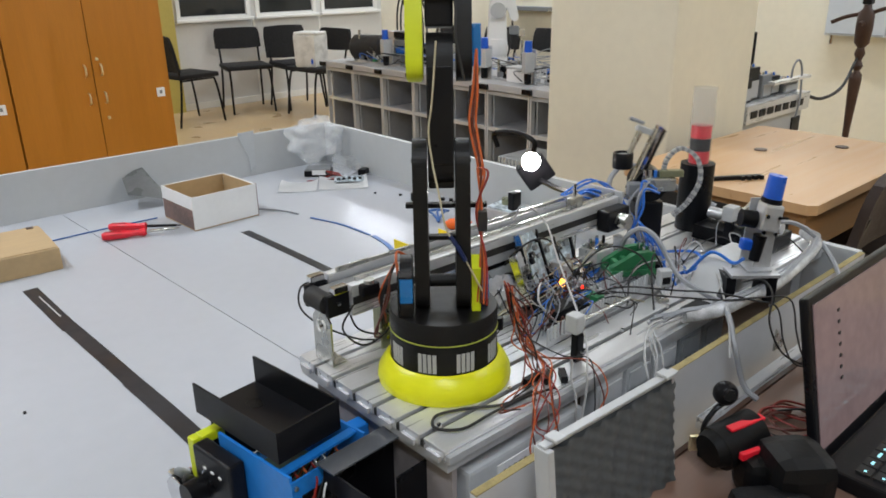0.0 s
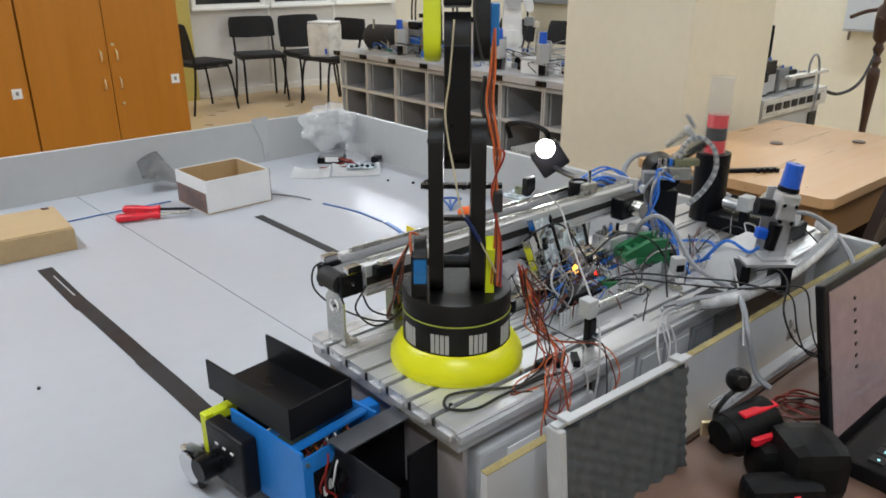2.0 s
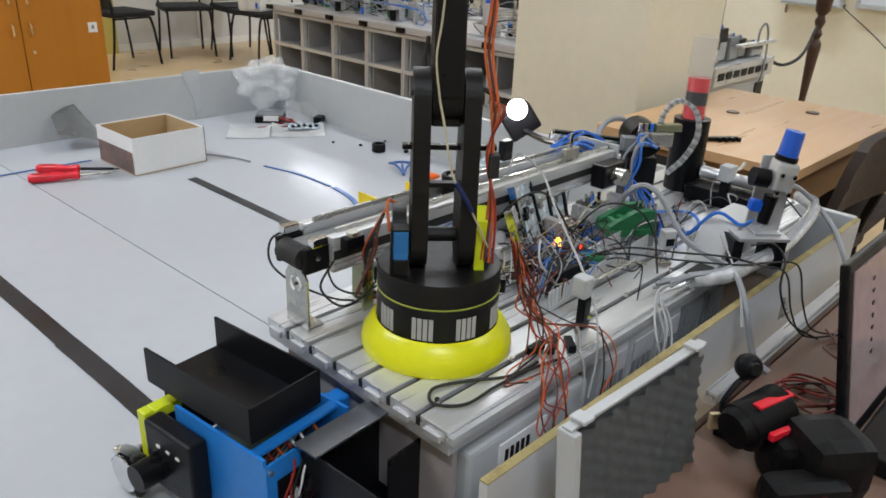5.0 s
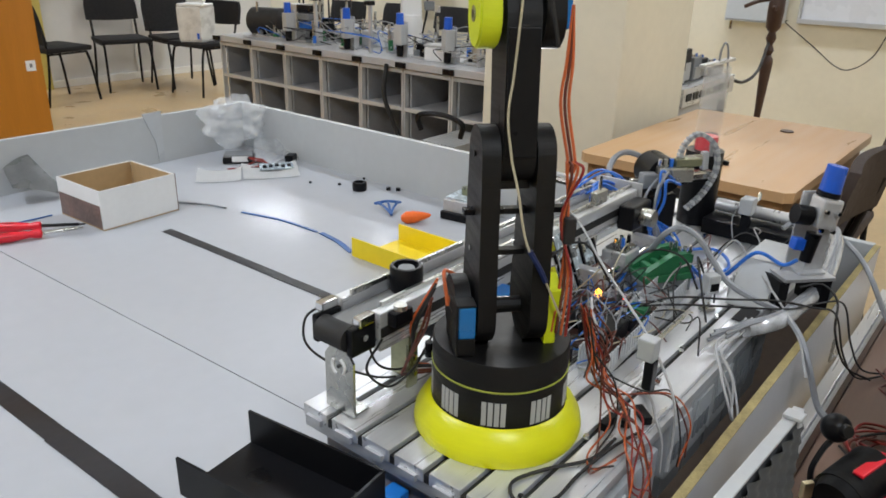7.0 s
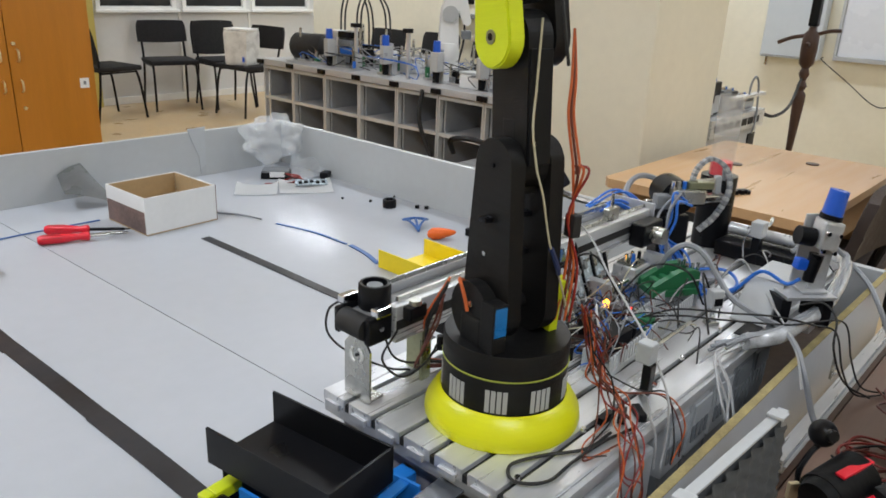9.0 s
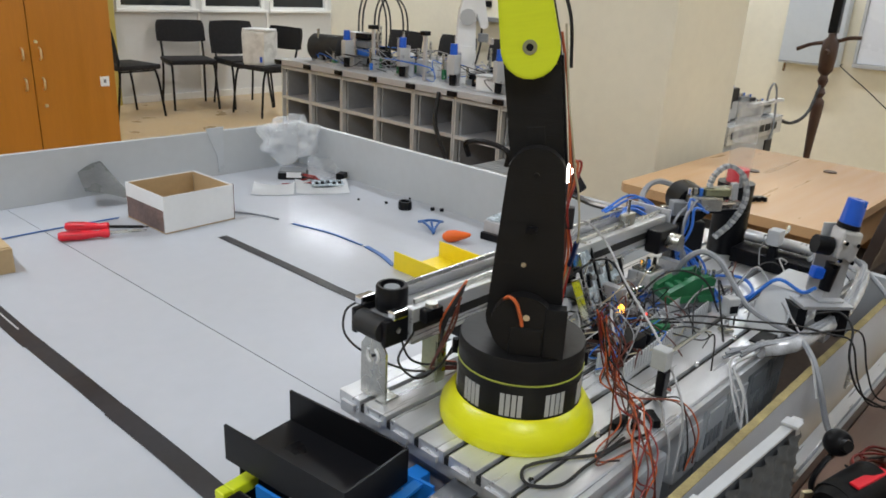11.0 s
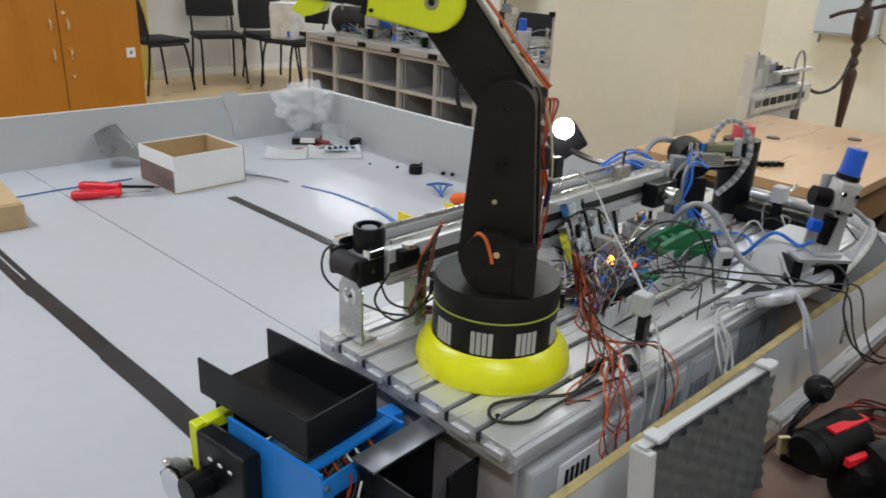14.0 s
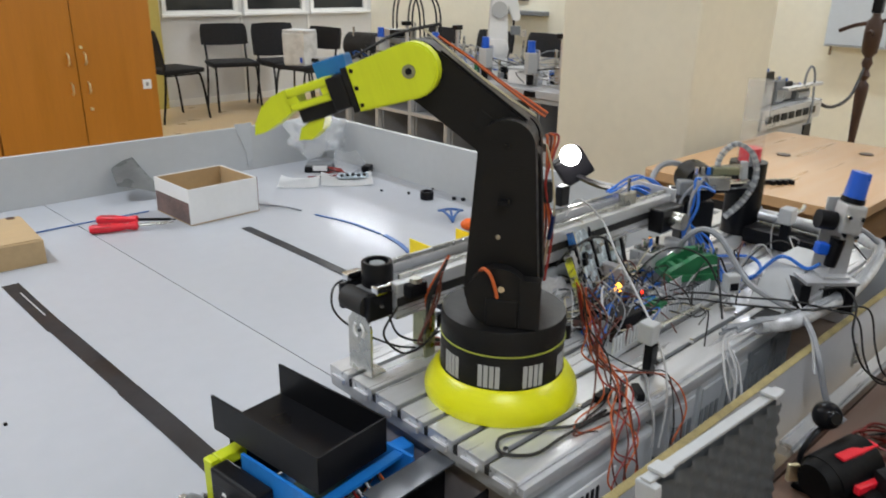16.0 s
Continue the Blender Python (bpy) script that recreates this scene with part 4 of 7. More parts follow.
# blue claw with orange float
cl = thing("blue_claw", pose(0.915, 1.072, FIELD_Z, 0, 0, -38), "small blue plastic claw lying on the field", "claw")
bm = bmesh.new()
for k in (-1, 0, 1):
    tube(bm, [(0.035 * k, 0.02, 0.016), (0.022 * k, 0.0, 0.020), (0.008 * k, -0.022, 0.012), (0.0, -0.05, 0.005)], 0.0035, 6)
tube(bm, [(-0.035, 0.02, 0.016), (0, 0.028, 0.018), (0.035, 0.02, 0.016)], 0.004, 6)
part("claw", bm, STRIP_BLUE, cl, smooth=True)
fo = thing("orange_float", pose(0.885, 0.960, FIELD_Z + 0.0165, 0, 0, 25), "bright orange plastic bulb with a stem", "bulb")
part("bulb", lathe(bmesh.new(), [(0.0, -0.03), (0.008, -0.028), (0.016, -0.015), (0.016, 0.005), (0.01, 0.03), (0.005, 0.045), (0.0, 0.05)], 16, pose(0, 0, 0, 84, 0, 20)), ORANGE, fo, smooth=True)
# yellow channel
yc = thing("yellow_channel", pose(0.72, 0.80, FIELD_Z, 0, 0, 0), "bright yellow plastic channel with two raised sides", "channel")
part("floor_plate", bx(-0.092, 0.045, -0.10, 0.10, 0.0, 0.004), YELLOW_WARM, yc)
part("side_wall", bx(-0.095, -0.0922, -0.10, 0.115, 0.0, 0.045), YELLOW_WARM, yc)
part("side_wall", bx(0.0452, 0.048, -0.10, 0.098, 0.0, 0.045), YELLOW_WARM, yc)
# small supply box by the rim
ps = thing("supply_unit", pose(1.03, 0.88, FIELD_Z, 0, 0, 8), "small open metal power supply beside the rim", "power supply")
part("chassis", bx(-0.045, 0.045, -0.06, 0.06, 0.0, 0.05, 0.002), ALU_DULL, ps)
part("circuit", bx(-0.040, 0.040, -0.055, 0.055, 0.051, 0.056), PCB_BLUE, ps)
part("base", bx(-0.058, -0.046, -0.06, 0.06, 0.0, 0.02), BLACK_SMOOTH, ps)
part("coil", cy(0.014, 0.014, 0.0565, 0.075, 16, pose(0.01, 0.02, 0)), OLIVE, ps)

# ---------- the station ----------
PZ = 0.811
sp = thing("profile_plate", (0, 0, PZ), "slotted aluminium profile plate standing in the field", "profile plate")
NB = 7
BWD = 0.34 / NB
PLEN = 1.065
for i in range(NB):
    y0, y1 = 0.010 + BWD * i, 0.010 + BWD * (i + 1)
    part("slat", bx(0, PLEN, y0 + 0.004, y1 - 0.004, -0.016, 0.0, 0.0012), ALU, sp)
    part("groove", bx(0.0012, PLEN - 0.001, y0 - 0.0035, y0 + 0.0035, -0.016, -0.006), BLACK_MATT if i else ALU_DULL, sp)
    part("lip", bx(-0.004, 0.0, y0 + 0.012, y1 - 0.012, -0.018, -0.010), ALU_DULL, sp)
part("core", bx(0.003, PLEN - 0.003, 0.013, 0.347, -0.032, -0.0165), ALU_DULL, sp)
for x in (0.04, 0.55, 1.02):
    for y in (0.06, 0.31):
        part("foot", bx(x - 0.02, x + 0.02, y - 0.02, y + 0.02, FIELD_Z + 0.0125 - PZ, -0.0325), ALU_DULL, sp)
part("front_skirt", bx(0.013, 0.021, 0.016, 0.32, -0.148, -0.0325), mat("grey_brown_board", (0.27, 0.24, 0.235), 0.5, vary=0.15), sp)
for i in range(16):
    part("screw", cy(0.004, 0.003, 0.0003, 0.005, 8, pose(0.03 + 0.065 * i, 0.010 + BWD * (1 + (i * 3) % 6), 0)), CHROME, sp)
bp = thing("blue_post", (0.000, 0.20, FIELD_Z), "short blue plastic post under the plate", "post")
part("post", bx(-0.012, 0.012, -0.012, 0.012, 0, 0.115, 0.003), BLUE, bp)

# added sheet over the field: its dark brown carries the shade in the gap
ub = thing("under_board", (0, 0, FIELD_Z), "dark brown sheet added to darken the gap under the station", "board")
part("sheet", bx(0.03, 1.075, WY0 + 0.002, 0.335, 0.0005, 0.012), mat("dark_gap_brown", (0.16, 0.115, 0.085), 0.7, vary=0.2), ub)
# grey controller case under the plate
gc = thing("controller_case", pose(0.060, 0.014, FIELD_Z + 0.0125), "grey plastic controller case with a white label", "controller")
part("casing", bx(-0.02, 0.21, 0.0, 0.17, 0.0, 0.098, 0.006), GREY, gc)
lb = part("label", bx(0.03, 0.12, -0.0025, -0.0003, 0.035, 0.085), LABEL, gc, "white label with printed bars")
for i in range(5):
    part("bar", bx(0.04 + 0.010 * i, 0.045 + 0.010 * i, -0.0042, -0.0028, 0.045, 0.075), BLACK_SMOOTH, lb)
part("connector", bx(-0.03, -0.0205, 0.03, 0.07, 0.03, 0.05), KNOB_BLUE, gc, "blue connector")
for i in range(6):
    part("terminal", bx(0.20 + 0.001, 0.212, 0.01 + 0.025 * i, 0.03 + 0.025 * i, 0.05, 0.09), GREY_DARK, gc)
for k in range(5):
    mk = GREY if k < 3 else GREY_DARK
    gg = thing("side_module", pose(0.30 + 0.075 * k, 0.014, FIELD_Z + 0.0125), "grey input module mounted along the plate side", "module", "side modules")
    part("casing", bx(0, 0.066, 0.0, 0.03, 0.03, 0.118, 0.003), mk, gg)
    part("rail_foot", bx(0, 0.066, 0.004, 0.028, 0.0, 0.03), GREY_DARK, gg)
    for j in range(4):
        part("slot", bx(0.008 + 0.014 * j, 0.016 + 0.014 * j, -0.002, -0.0003, 0.05, 0.075), GREY_DARK, gg)
    part("flap", bx(0.006, 0.060, -0.003, -0.0003, 0.080, 0.110, 0.001), mk, gg)

# conveyor
CY, CZ = 0.306, 0.928
cv = thing("belt_conveyor", (0.016, CY, CZ), "aluminium belt conveyor with a dark belt on steel brackets", "conveyor")
CL = 0.674
part("belt", bx(0.0, CL, -0.021, 0.021, -0.030, -0.004, 0.010), BELT, cv)
for s in (-1, 1):
    part("rail", bx(0.035, CL, s * 0.030 - 0.0075, s * 0.030 + 0.0075, -0.042, 0.006, 0.002), ALU, cv)
    part("rail_groove", bx(0.036, CL - 0.001, s * 0.0379 - 0.0006, s * 0.0379 + 0.0006, -0.024, -0.012), BLACK_MATT, cv)
    part("guide", bx(0.05, CL, s * 0.024 - 0.002, s * 0.024 + 0.002, 0.0062, 0.012), STEEL, cv)
    part("bearing", bx(-0.004, 0.034, s * 0.0275 - 0.005, s * 0.0275 + 0.005, -0.036, -0.002, 0.003), BLACK_SMOOTH, cv)
    part("bolt", cy(0.004, 0.004, -0.003, 0.003, 8, pose(0.012, s * 0.035, -0.014, 90, 0, 0)), CHROME, cv)
    part("clamp", bx(0.005, 0.03, s * 0.030 - 0.006, s * 0.030 + 0.006, -0.0015, 0.010, 0.002), CHROME, cv)
part("roller", cy(0.0155, 0.0155, -0.022, 0.022, 20, pose(0.004, 0, -0.018, 90, 0, 0)), BLACK_MATT, cv, smooth=True)
part("sensor", bx(0.045, 0.075, -0.052, -0.038, -0.012, 0.006, 0.003), BLACK_SMOOTH, cv, "small black light sensor")
part("sensor_knob", cy(0.008, 0.008, 0.0062, 0.012, 10, pose(0.06, -0.045, 0)), STEEL, cv)
part("motor_box", bx(0.16, 0.42, -0.028, 0.028, -0.085, -0.043, 0.003), BLACK_SMOOTH, cv)
part("motor", cy(0.018, 0.018, 0.0, 0.10, 16, pose(0.30, -0.045, -0.065, 0, 90, 0)), GREY_DARK, cv, smooth=True)
br = part("bracket", slab(bmesh.new(), [(-0.023, 0.0), (0.023, 0.0), (0.023, 0.070), (0.014, 0.082), (-0.014, 0.082), (-0.023, 0.070)], -0.0015, 0.0015, pose(0.000, -0.008, PZ - CZ + 0.002, 0, 0, 90) @ UPRIGHT), STEEL, cv)
for a0 in (110, 290):
    pts = [(-0.0022, -0.008 + 0.0105 * math.cos(radians(a0 + 14 * i)), PZ - CZ + 0.062 + 0.0105 * math.sin(radians(a0 + 14 * i))) for i in range(9)]
    part("slot", tb(pts, 0.0019, 5, 2), LABEL, br)
part("hole", cy(0.002, 0.002, -0.0035, 0.0035, 8, pose(0.000, -0.008, PZ - CZ + 0.062, 0, 90, 0)), BLACK_MATT, br)
part("bracket_foot", bx(0.002, 0.026, -0.027, 0.014, PZ - CZ + 0.0002, PZ - CZ + 0.003), STEEL, cv)
part("bracket", bx(0.088, 0.104, -0.033, -0.029, PZ - CZ + 0.0005, -0.0425), OLIVE, cv, "yellow zinc plated slotted bracket")
part("bracket", bx(0.105, 0.109, -0.029, 0.012, PZ - CZ + 0.0005, -0.0425), OLIVE, cv)
part("bracket", bx(0.55, 0.554, -0.03, 0.03, PZ - CZ + 0.0005, -0.0425), STEEL, cv)
for i in range(4):
    part("bolt", cy(0.0035, 0.0035, 0, 0.004, 6, pose(0.096, -0.0335, PZ - CZ + 0.02 + 0.022 * i, 90, 0, 0)), CHROME, cv)
part("cable", tb([(0.02, 0.045, -0.005), (0.000, 0.048, -0.015), (-0.003, 0.045, -0.045), (0.02, 0.03, -0.075), (0.06, 0.0, -0.10), (0.09, -0.01, -0.11)], 0.0016, 5), BLACK_MATT, cv, smooth=True)
part("cable", tb([(0.03, -0.045, -0.02), (0.02, -0.03, -0.06), (0.05, -0.035, -0.095), (0.09, -0.04, -0.085), (0.12, -0.045, -0.05), (0.16, -0.04, -0.07)], 0.0016, 5), BLACK_MATT, cv, smooth=True)
part("cable", tb([(0.05, 0.0, -0.045), (0.06, -0.01, -0.08), (0.10, -0.015, -0.10), (0.14, -0.02, -0.09)], 0.0016, 5), BLACK_MATT, cv, smooth=True)

ed = part("end_motor", bx(0.600, 0.668, -0.068, -0.040, -0.046, -0.004, 0.004), BLACK_SMOOTH, cv, "black drive motor at the belt end")
part("motor_cap", cy(0.015, 0.015, 0.0, 0.022, 16, pose(0.634, -0.0685, -0.025, 90, 0, 0)), STEEL, ed, smooth=True)
part("end_plate", bx(0.6745, 0.679, -0.044, 0.044, -0.050, 0.016, 0.001), ALU_DULL, cv)
for k in range(5):
    part("bolt", cy(0.004, 0.004, 0, 0.006, 8, pose(0.6792, -0.034 + 0.017 * k, -0.018 + 0.012 * (k % 2), 0, 90, 0)), CHROME, cv)
part("stop_block", bx(0.52, 0.556, -0.040, -0.028, 0.0125, 0.034, 0.002), STEEL, cv)
part("stop_pin", cy(0.003, 0.003, 0.034, 0.058, 8, pose(0.538, -0.034, 0)), CHROME, cv)
part("light_barrier", bx(0.44, 0.462, 0.028, 0.042, 0.0125, 0.046, 0.002), BLACK_SMOOTH, cv)
ax = thing("linear_axis", (0.470, 0.236, PZ), "short aluminium guide axis with a steel slide on the plate", "linear axis")
for x in (0.0, 0.190):
    part("end_block", bx(x, x + 0.016, -0.020, 0.020, 0.0005, 0.052, 0.002), ALU_DULL, ax)
for y in (-0.011, 0.011):
    part("rod", cy(0.0055, 0.0055, 0.0162, 0.1898, 14, pose(0, y, 0.036, 0, 90, 0)), CHROME, ax, smooth=True)
sl = part("slide", bx(0.085, 0.135, -0.022, 0.022, 0.024, 0.055, 0.003), ALU, ax)
part("cover", bx(0.090, 0.130, -0.018, 0.018, 0.0552, 0.060, 0.001), STEEL, sl)
for k in range(4):
    part("fitting", cy(0.0035, 0.003, 0.0602, 0.074, 8, pose(0.096 + 0.010 * k, 0.004 * (-1) ** k, 0)), (CHROME, TUBE_BLUE, CHROME, BLACK_SMOOTH)[k], sl)

# work light on a bent holder
wl = thing("work_light_lamp", (0.67, 0.484, 0.97), "small bright LED work light on a black holder", "lamp")
HEAD = Matrix(((0.62, 0.44, 0.65, 0.030), (-0.53, -0.36, 0.77, 0.008), (0.57, -0.82, 0.0, -0.034), (0, 0, 0, 1)))
part("head", bx(-0.034, 0.034, -0.030, 0.030, 0.006, 0.040, 0.006, HEAD), BLACK_SMOOTH, wl)
part("lens", lathe(bmesh.new(), [(0.0, -0.004), (0.018, -0.004), (0.020, 0.0), (0.014, 0.006), (0.0, 0.009)], 24, pose(0, 0, 0, 0, 0, -48) @ pose(0, 0, 0, 74, 0, 0)), LED_GLOW, wl, "glowing white lens", smooth=True)
part("stem", tb([(0.045, 0.02, -0.05), (0.03, -0.05, -0.055), (0.015, -0.11, -0.05), (0.0, -0.134, -0.048)], 0.006, 6), BLACK_SMOOTH, wl, smooth=True)
part("clamp", bx(-0.012, 0.012, -0.1395, -0.128, -0.062, -0.040, 0.002), BLACK_SMOOTH, wl)


def wires(name, label, material, radius, runs, group=""):
    for pts in runs:
        tagged(finish(name, tb(pts, radius, 6, 7), material, smooth=True), label, "cable", group)


def around(p, s):
    return (p[0] + rnd.uniform(-s, s), p[1] + rnd.uniform(-s, s), max(PZ + 0.004, p[2] + rnd.uniform(-s, s) * 0.6))


# magazine with stacked workpieces
mg = thing("stack_magazine", (0.953, 0.256, PZ), "clear tube magazine with stacked red and black workpieces", "magazine")
part("holder", lathe(bmesh.new(), [(0.0235, 0.002), (0.036, 0.0), (0.036, 0.147), (0.0235, 0.147), (0.0235, 0.002)], 24), BLACK_SMOOTH, mg, smooth=True)
part("slide_base", bx(-0.06, 0.05, -0.20, -0.036, 0.0, 0.03, 0.003), BLACK_SMOOTH, mg)
part("cylinder", cy(0.012, 0.012, 0, 0.16, 16, pose(0.0, -0.04, 0.045, 90, 0, 0)), ALU, mg, smooth=True)
STACK = [part("workpiece", cy(0.021, 0.021, 0.0, 0.0265, 24), mm, mg, smooth=True, m=pose(0, 0, 0.148 + 0.027 * i)) for i, mm in enumerate((RED, BLACK_SMOOTH, RED))]
bm = bmesh.new()
lathe(bm, [(0.0245, 0.1475), (0.0245, 0.230), (0.0225, 0.230), (0.0225, 0.1475), (0.0245, 0.1475)], 28)
part("tube", bm, CLEAR, mg, "clear acrylic tube", smooth=True)
bm = lathe(bmesh.new(), [(0.0245, 0.2302), (0.0245, 0.307), (0.0225, 0.307), (0.0225, 0.2302), (0.0245, 0.2302)], 28)
part("tube", bm, mat("frosted_tube", (0.64, 0.61, 0.57), 0.25, vary=0.05, scale=10, alpha=0.2), mg, "frosted upper tube", smooth=True)
# swivel arm drive
sv = thing("swivel_drive", pose(0.792, 0.265, PZ, 0, 0, -40), "black swivel drive with valve block and cable chain", "swivel drive")
part("stand", bx(-0.03, 0.03, 0.0, 0.045, 0.0, 0.09, 0.004), BLACK_SMOOTH, sv)
part("drive", cy(0.034, 0.034, -0.03, 0.03, 24, pose(0.0, 0.03, 0.125, 90, 0, 0)), BLACK_SMOOTH, sv, smooth=True)
part("valve_block", bx(-0.02, 0.045, -0.022, 0.008, 0.118, 0.146, 0.004), STEEL, sv)
part("valve_block", bx(-0.05, -0.022, -0.02, 0.004, 0.108, 0.135, 0.003), GREY_DARK, sv)
part("valve_block", bx(0.01, 0.06, -0.018, 0.0, 0.1465, 0.160, 0.002), OLIVE, sv)
for i in range(5):
    part("fitting", cy(0.004, 0.004, 0.1462, 0.160, 8, pose(-0.018 + 0.011 * i, -0.010, 0)), (CHROME, STEEL, TUBE_BLUE)[i % 3], sv)
pts = [(0.022, 0.0, 0.14), (0.028, 0.0, 0.18), (0.055, 0.0, 0.202), (0.090, 0.0, 0.180), (0.100, 0.0, 0.135), (0.080, 0.0, 0.09), (0.05, 0.0, 0.06)]
for q0, q1 in zip(spline(pts, 6), spline(pts, 6)[1:]):
    d = (q1 - q0)
    m = Matrix.Translation((q0 + q1) / 2) @ d.to_track_quat("Z", "Y").to_matrix().to_4x4()
    part("chain_link", bx(-0.0055, 0.0055, -0.004, 0.004, -d.length * 0.44, d.length * 0.44, 0.001, m), (GREY_HOSE, GREY)[len(sv.children) % 2], sv)
# the swinging arm
SWING = pose(0.772, 0.302, PZ + 0.112, 0, 0, -40)
sa = thing("swinging_picker", SWING, "chrome and black swivel arm with a suction gripper", "swivel arm")
part("lever", bx(-0.007, 0.007, -0.006, 0.006, -0.02, 0.145, 0.003), CHROME, sa)
part("belt_cover", bx(-0.0095, -0.0072, -0.007, 0.007, 0.0, 0.135, 0.001), STEEL, sa)
part("belt_cover", bx(0.0072, 0.0130, -0.007, 0.007, 0.0, 0.14, 0.002), BLACK_SMOOTH, sa)
part("gripper_bar", bx(-0.045, -0.0106, -0.006, 0.006, 0.118, 0.130, 0.002), GREY, sa)
part("suction_stem", cy(0.005, 0.006, 0.07, 0.118, 10, pose(-0.035, 0, 0)), STEEL, sa)
part("fitting", cy(0.004, 0.004, 0, 0.03, 8, pose(-0.035, 0, 0.136, 0, -90, 0)), GREY_HOSE, sa)

# sensor block, regulator, muffler, silencer block on the plate's far end
sb = thing("sensor_block", (0.90, 0.142, PZ), "small white sensor block on a black post", "sensor")
part("post", bx(-0.008, 0.008, -0.008, 0.008, 0.0, 0.055, 0.002), BLACK_SMOOTH, sb)
part("block", bx(-0.015, 0.015, -0.012, 0.012, 0.0555, 0.086, 0.003), GREY, sb)
part("arm", tb([(0.02, 0, 0.07), (0.06, 0.0, 0.068), (0.10, 0.01, 0.068)], 0.004, 6), STEEL, sb, smooth=True)
fr = thing("air_service_unit", pose(0.686, -0.010, PZ, 0, 0, -42), "grey air service unit with a large blue knob", "air regulator")
slab(bm := bmesh.new(), [(-0.012, 0.0585), (0.034, 0.0585), (0.052, 0.17), (0.040, 0.185), (-0.004, 0.185)], -0.031, -0.027, UPRIGHT)
part("bracket", bm, ALU_DULL, fr)
part("bracket_foot", bx(-0.015, 0.036, -0.0265, 0.0265, 0.0585, 0.062), ALU_DULL, fr)
TI = pose(0, 0, 0, 0, 8, 0)
slab(bm := bmesh.new(), [(0.002, 0.0625), (0.038, 0.0625), (0.040, 0.132), (0.016, 0.132)], 0.006, 0.0095, UPRIGHT)
part("bracket", bm, ALU_DULL, fr)
part("body", bx(-0.019, 0.022, -0.022, 0.019, 0.135, 0.185, 0.006, TI), ALU_DULL, fr, smooth=False)
part("knob", cy(0.0195, 0.0175, 0.186, 0.235, 24, TI), KNOB_BLUE, fr, "large blue knob", smooth=True)
part("knob_rim", cy(0.021, 0.021, 0.1855, 0.194, 24, TI), BLACK_SMOOTH, fr, smooth=True)
part("gauge", cy(0.016, 0.016, 0.0, 0.032, 24, TI @ pose(-0.022, 0.0, 0.150, 0, -90, 0)), BLACK_SMOOTH, fr, smooth=True)
part("bowl", cy(0.011, 0.014, 0.075, 0.124, 20, TI @ pose(-0.006, -0.005, 0)), BLACK_SMOOTH, fr, smooth=True)
part("valve_knob", bx(-0.040, -0.018, -0.010, 0.010, 0.092, 0.112, 0.004, TI), KNOB_BLUE, fr)
for i in range(4):
    part("screw", cy(0.004, 0.004, 0, 0.006, 8, TI @ pose(-0.012 + 0.024 * (i % 2), -0.0245, 0.135 + 0.03 * (i // 2), 90, 0, 0)), CHROME, fr)
for c in fr.children:
    c.data.transform(Matrix.Diagonal((0.82, 0.82, 0.94, 1)))
part("foot_plate", bx(-0.042, 0.040, -0.034, 0.034, 0.0490, 0.0540), ALU_DULL, fr)
for x in (-0.04, 0.03):
    part("standoff", bx(x - 0.008, x + 0.008, -0.030, 0.030, 0.0005, 0.0488), BLACK_SMOOTH, fr)
wg = thing("grey_wedge_cover", pose(0.63, 0.03, PZ, 0, 0, 0), "light grey wedge shaped cover on the plate", "cover")
slab(bm := bmesh.new(), [(0.0, 0.0), (0.16, 0.0), (0.16, 0.06), (0.06, 0.06)], -0.028, 0.028, pose(-0.02, 0.01, 0.0005) @ UPRIGHT)
part("cover", bm, GREY, wg)
for i in range(9):
    part("fin", bx(0.0 + 0.014 * i, 0.004 + 0.014 * i, 0.0385, 0.043, 0.002, 0.035), GREY_PALE, wg)

# terminal blocks, ducts and boards
tg = thing("green_terminal_block", pose(0.592, 0.173, PZ, 0, 0, -32), "green terminal connector block with two raised cheeks", "terminal block")
part("base", bx(-0.045, 0.045, -0.026, 0.026, 0.0005, 0.022, 0.003), GREY_DARK, tg)
part("floor_plate", bx(-0.043, 0.043, -0.030, 0.026, 0.0225, 0.034, 0.002), GREEN, tg)
for y in (-0.026, 0.012):
    slab(bm := bmesh.new(), [(-0.042, 0.0345), (0.042, 0.0345), (0.042, 0.062), (0.030, 0.066), (0.004, 0.064), (-0.040, 0.040)], -y - 0.012, -y, UPRIGHT)
    part("cheek", bm, GREEN, tg)
for i in range(4):
    part("lever", bx(-0.030 + 0.017 * i, -0.020 + 0.017 * i, -0.012, 0.010, 0.0345, 0.046 + 0.003 * i, 0.002), GREEN, tg)
for i in range(5):
    part("screw", cy(0.0032, 0.0032, 0, 0.012, 8, pose(0.022 + 0.010 * (i % 3), -0.016 + 0.024 * (i // 3), 0.062)), CHROME, tg)
du = thing("slotted_duct", pose(0.285, 0.121, PZ, 0, 0, 4), "open light grey slotted wiring duct on the plate", "wiring duct")
part("base", bx(0, 0.30, -0.02, 0.02, 0.0005, 0.004), GREY, du)
part("side_strip", bx(0, 0.30, -0.0212, -0.0188, 0.0042, 0.010), GREY, du)
part("side_strip", bx(0, 0.30, 0.0188, 0.0212, 0.0042, 0.010), GREY, du)
for i in range(34):
    for s in (-1, 1):
        part("finger", bx(0.0088 * i, 0.0088 * i + 0.0052, s * 0.02 - 0.0012, s * 0.02 + 0.0012, 0.0102, 0.034), GREY, du)
s2 = thing("grey_sensor", pose(0.565, 0.080, PZ, 0, 0, -30), "small grey light sensor on a chrome foot", "sensor")
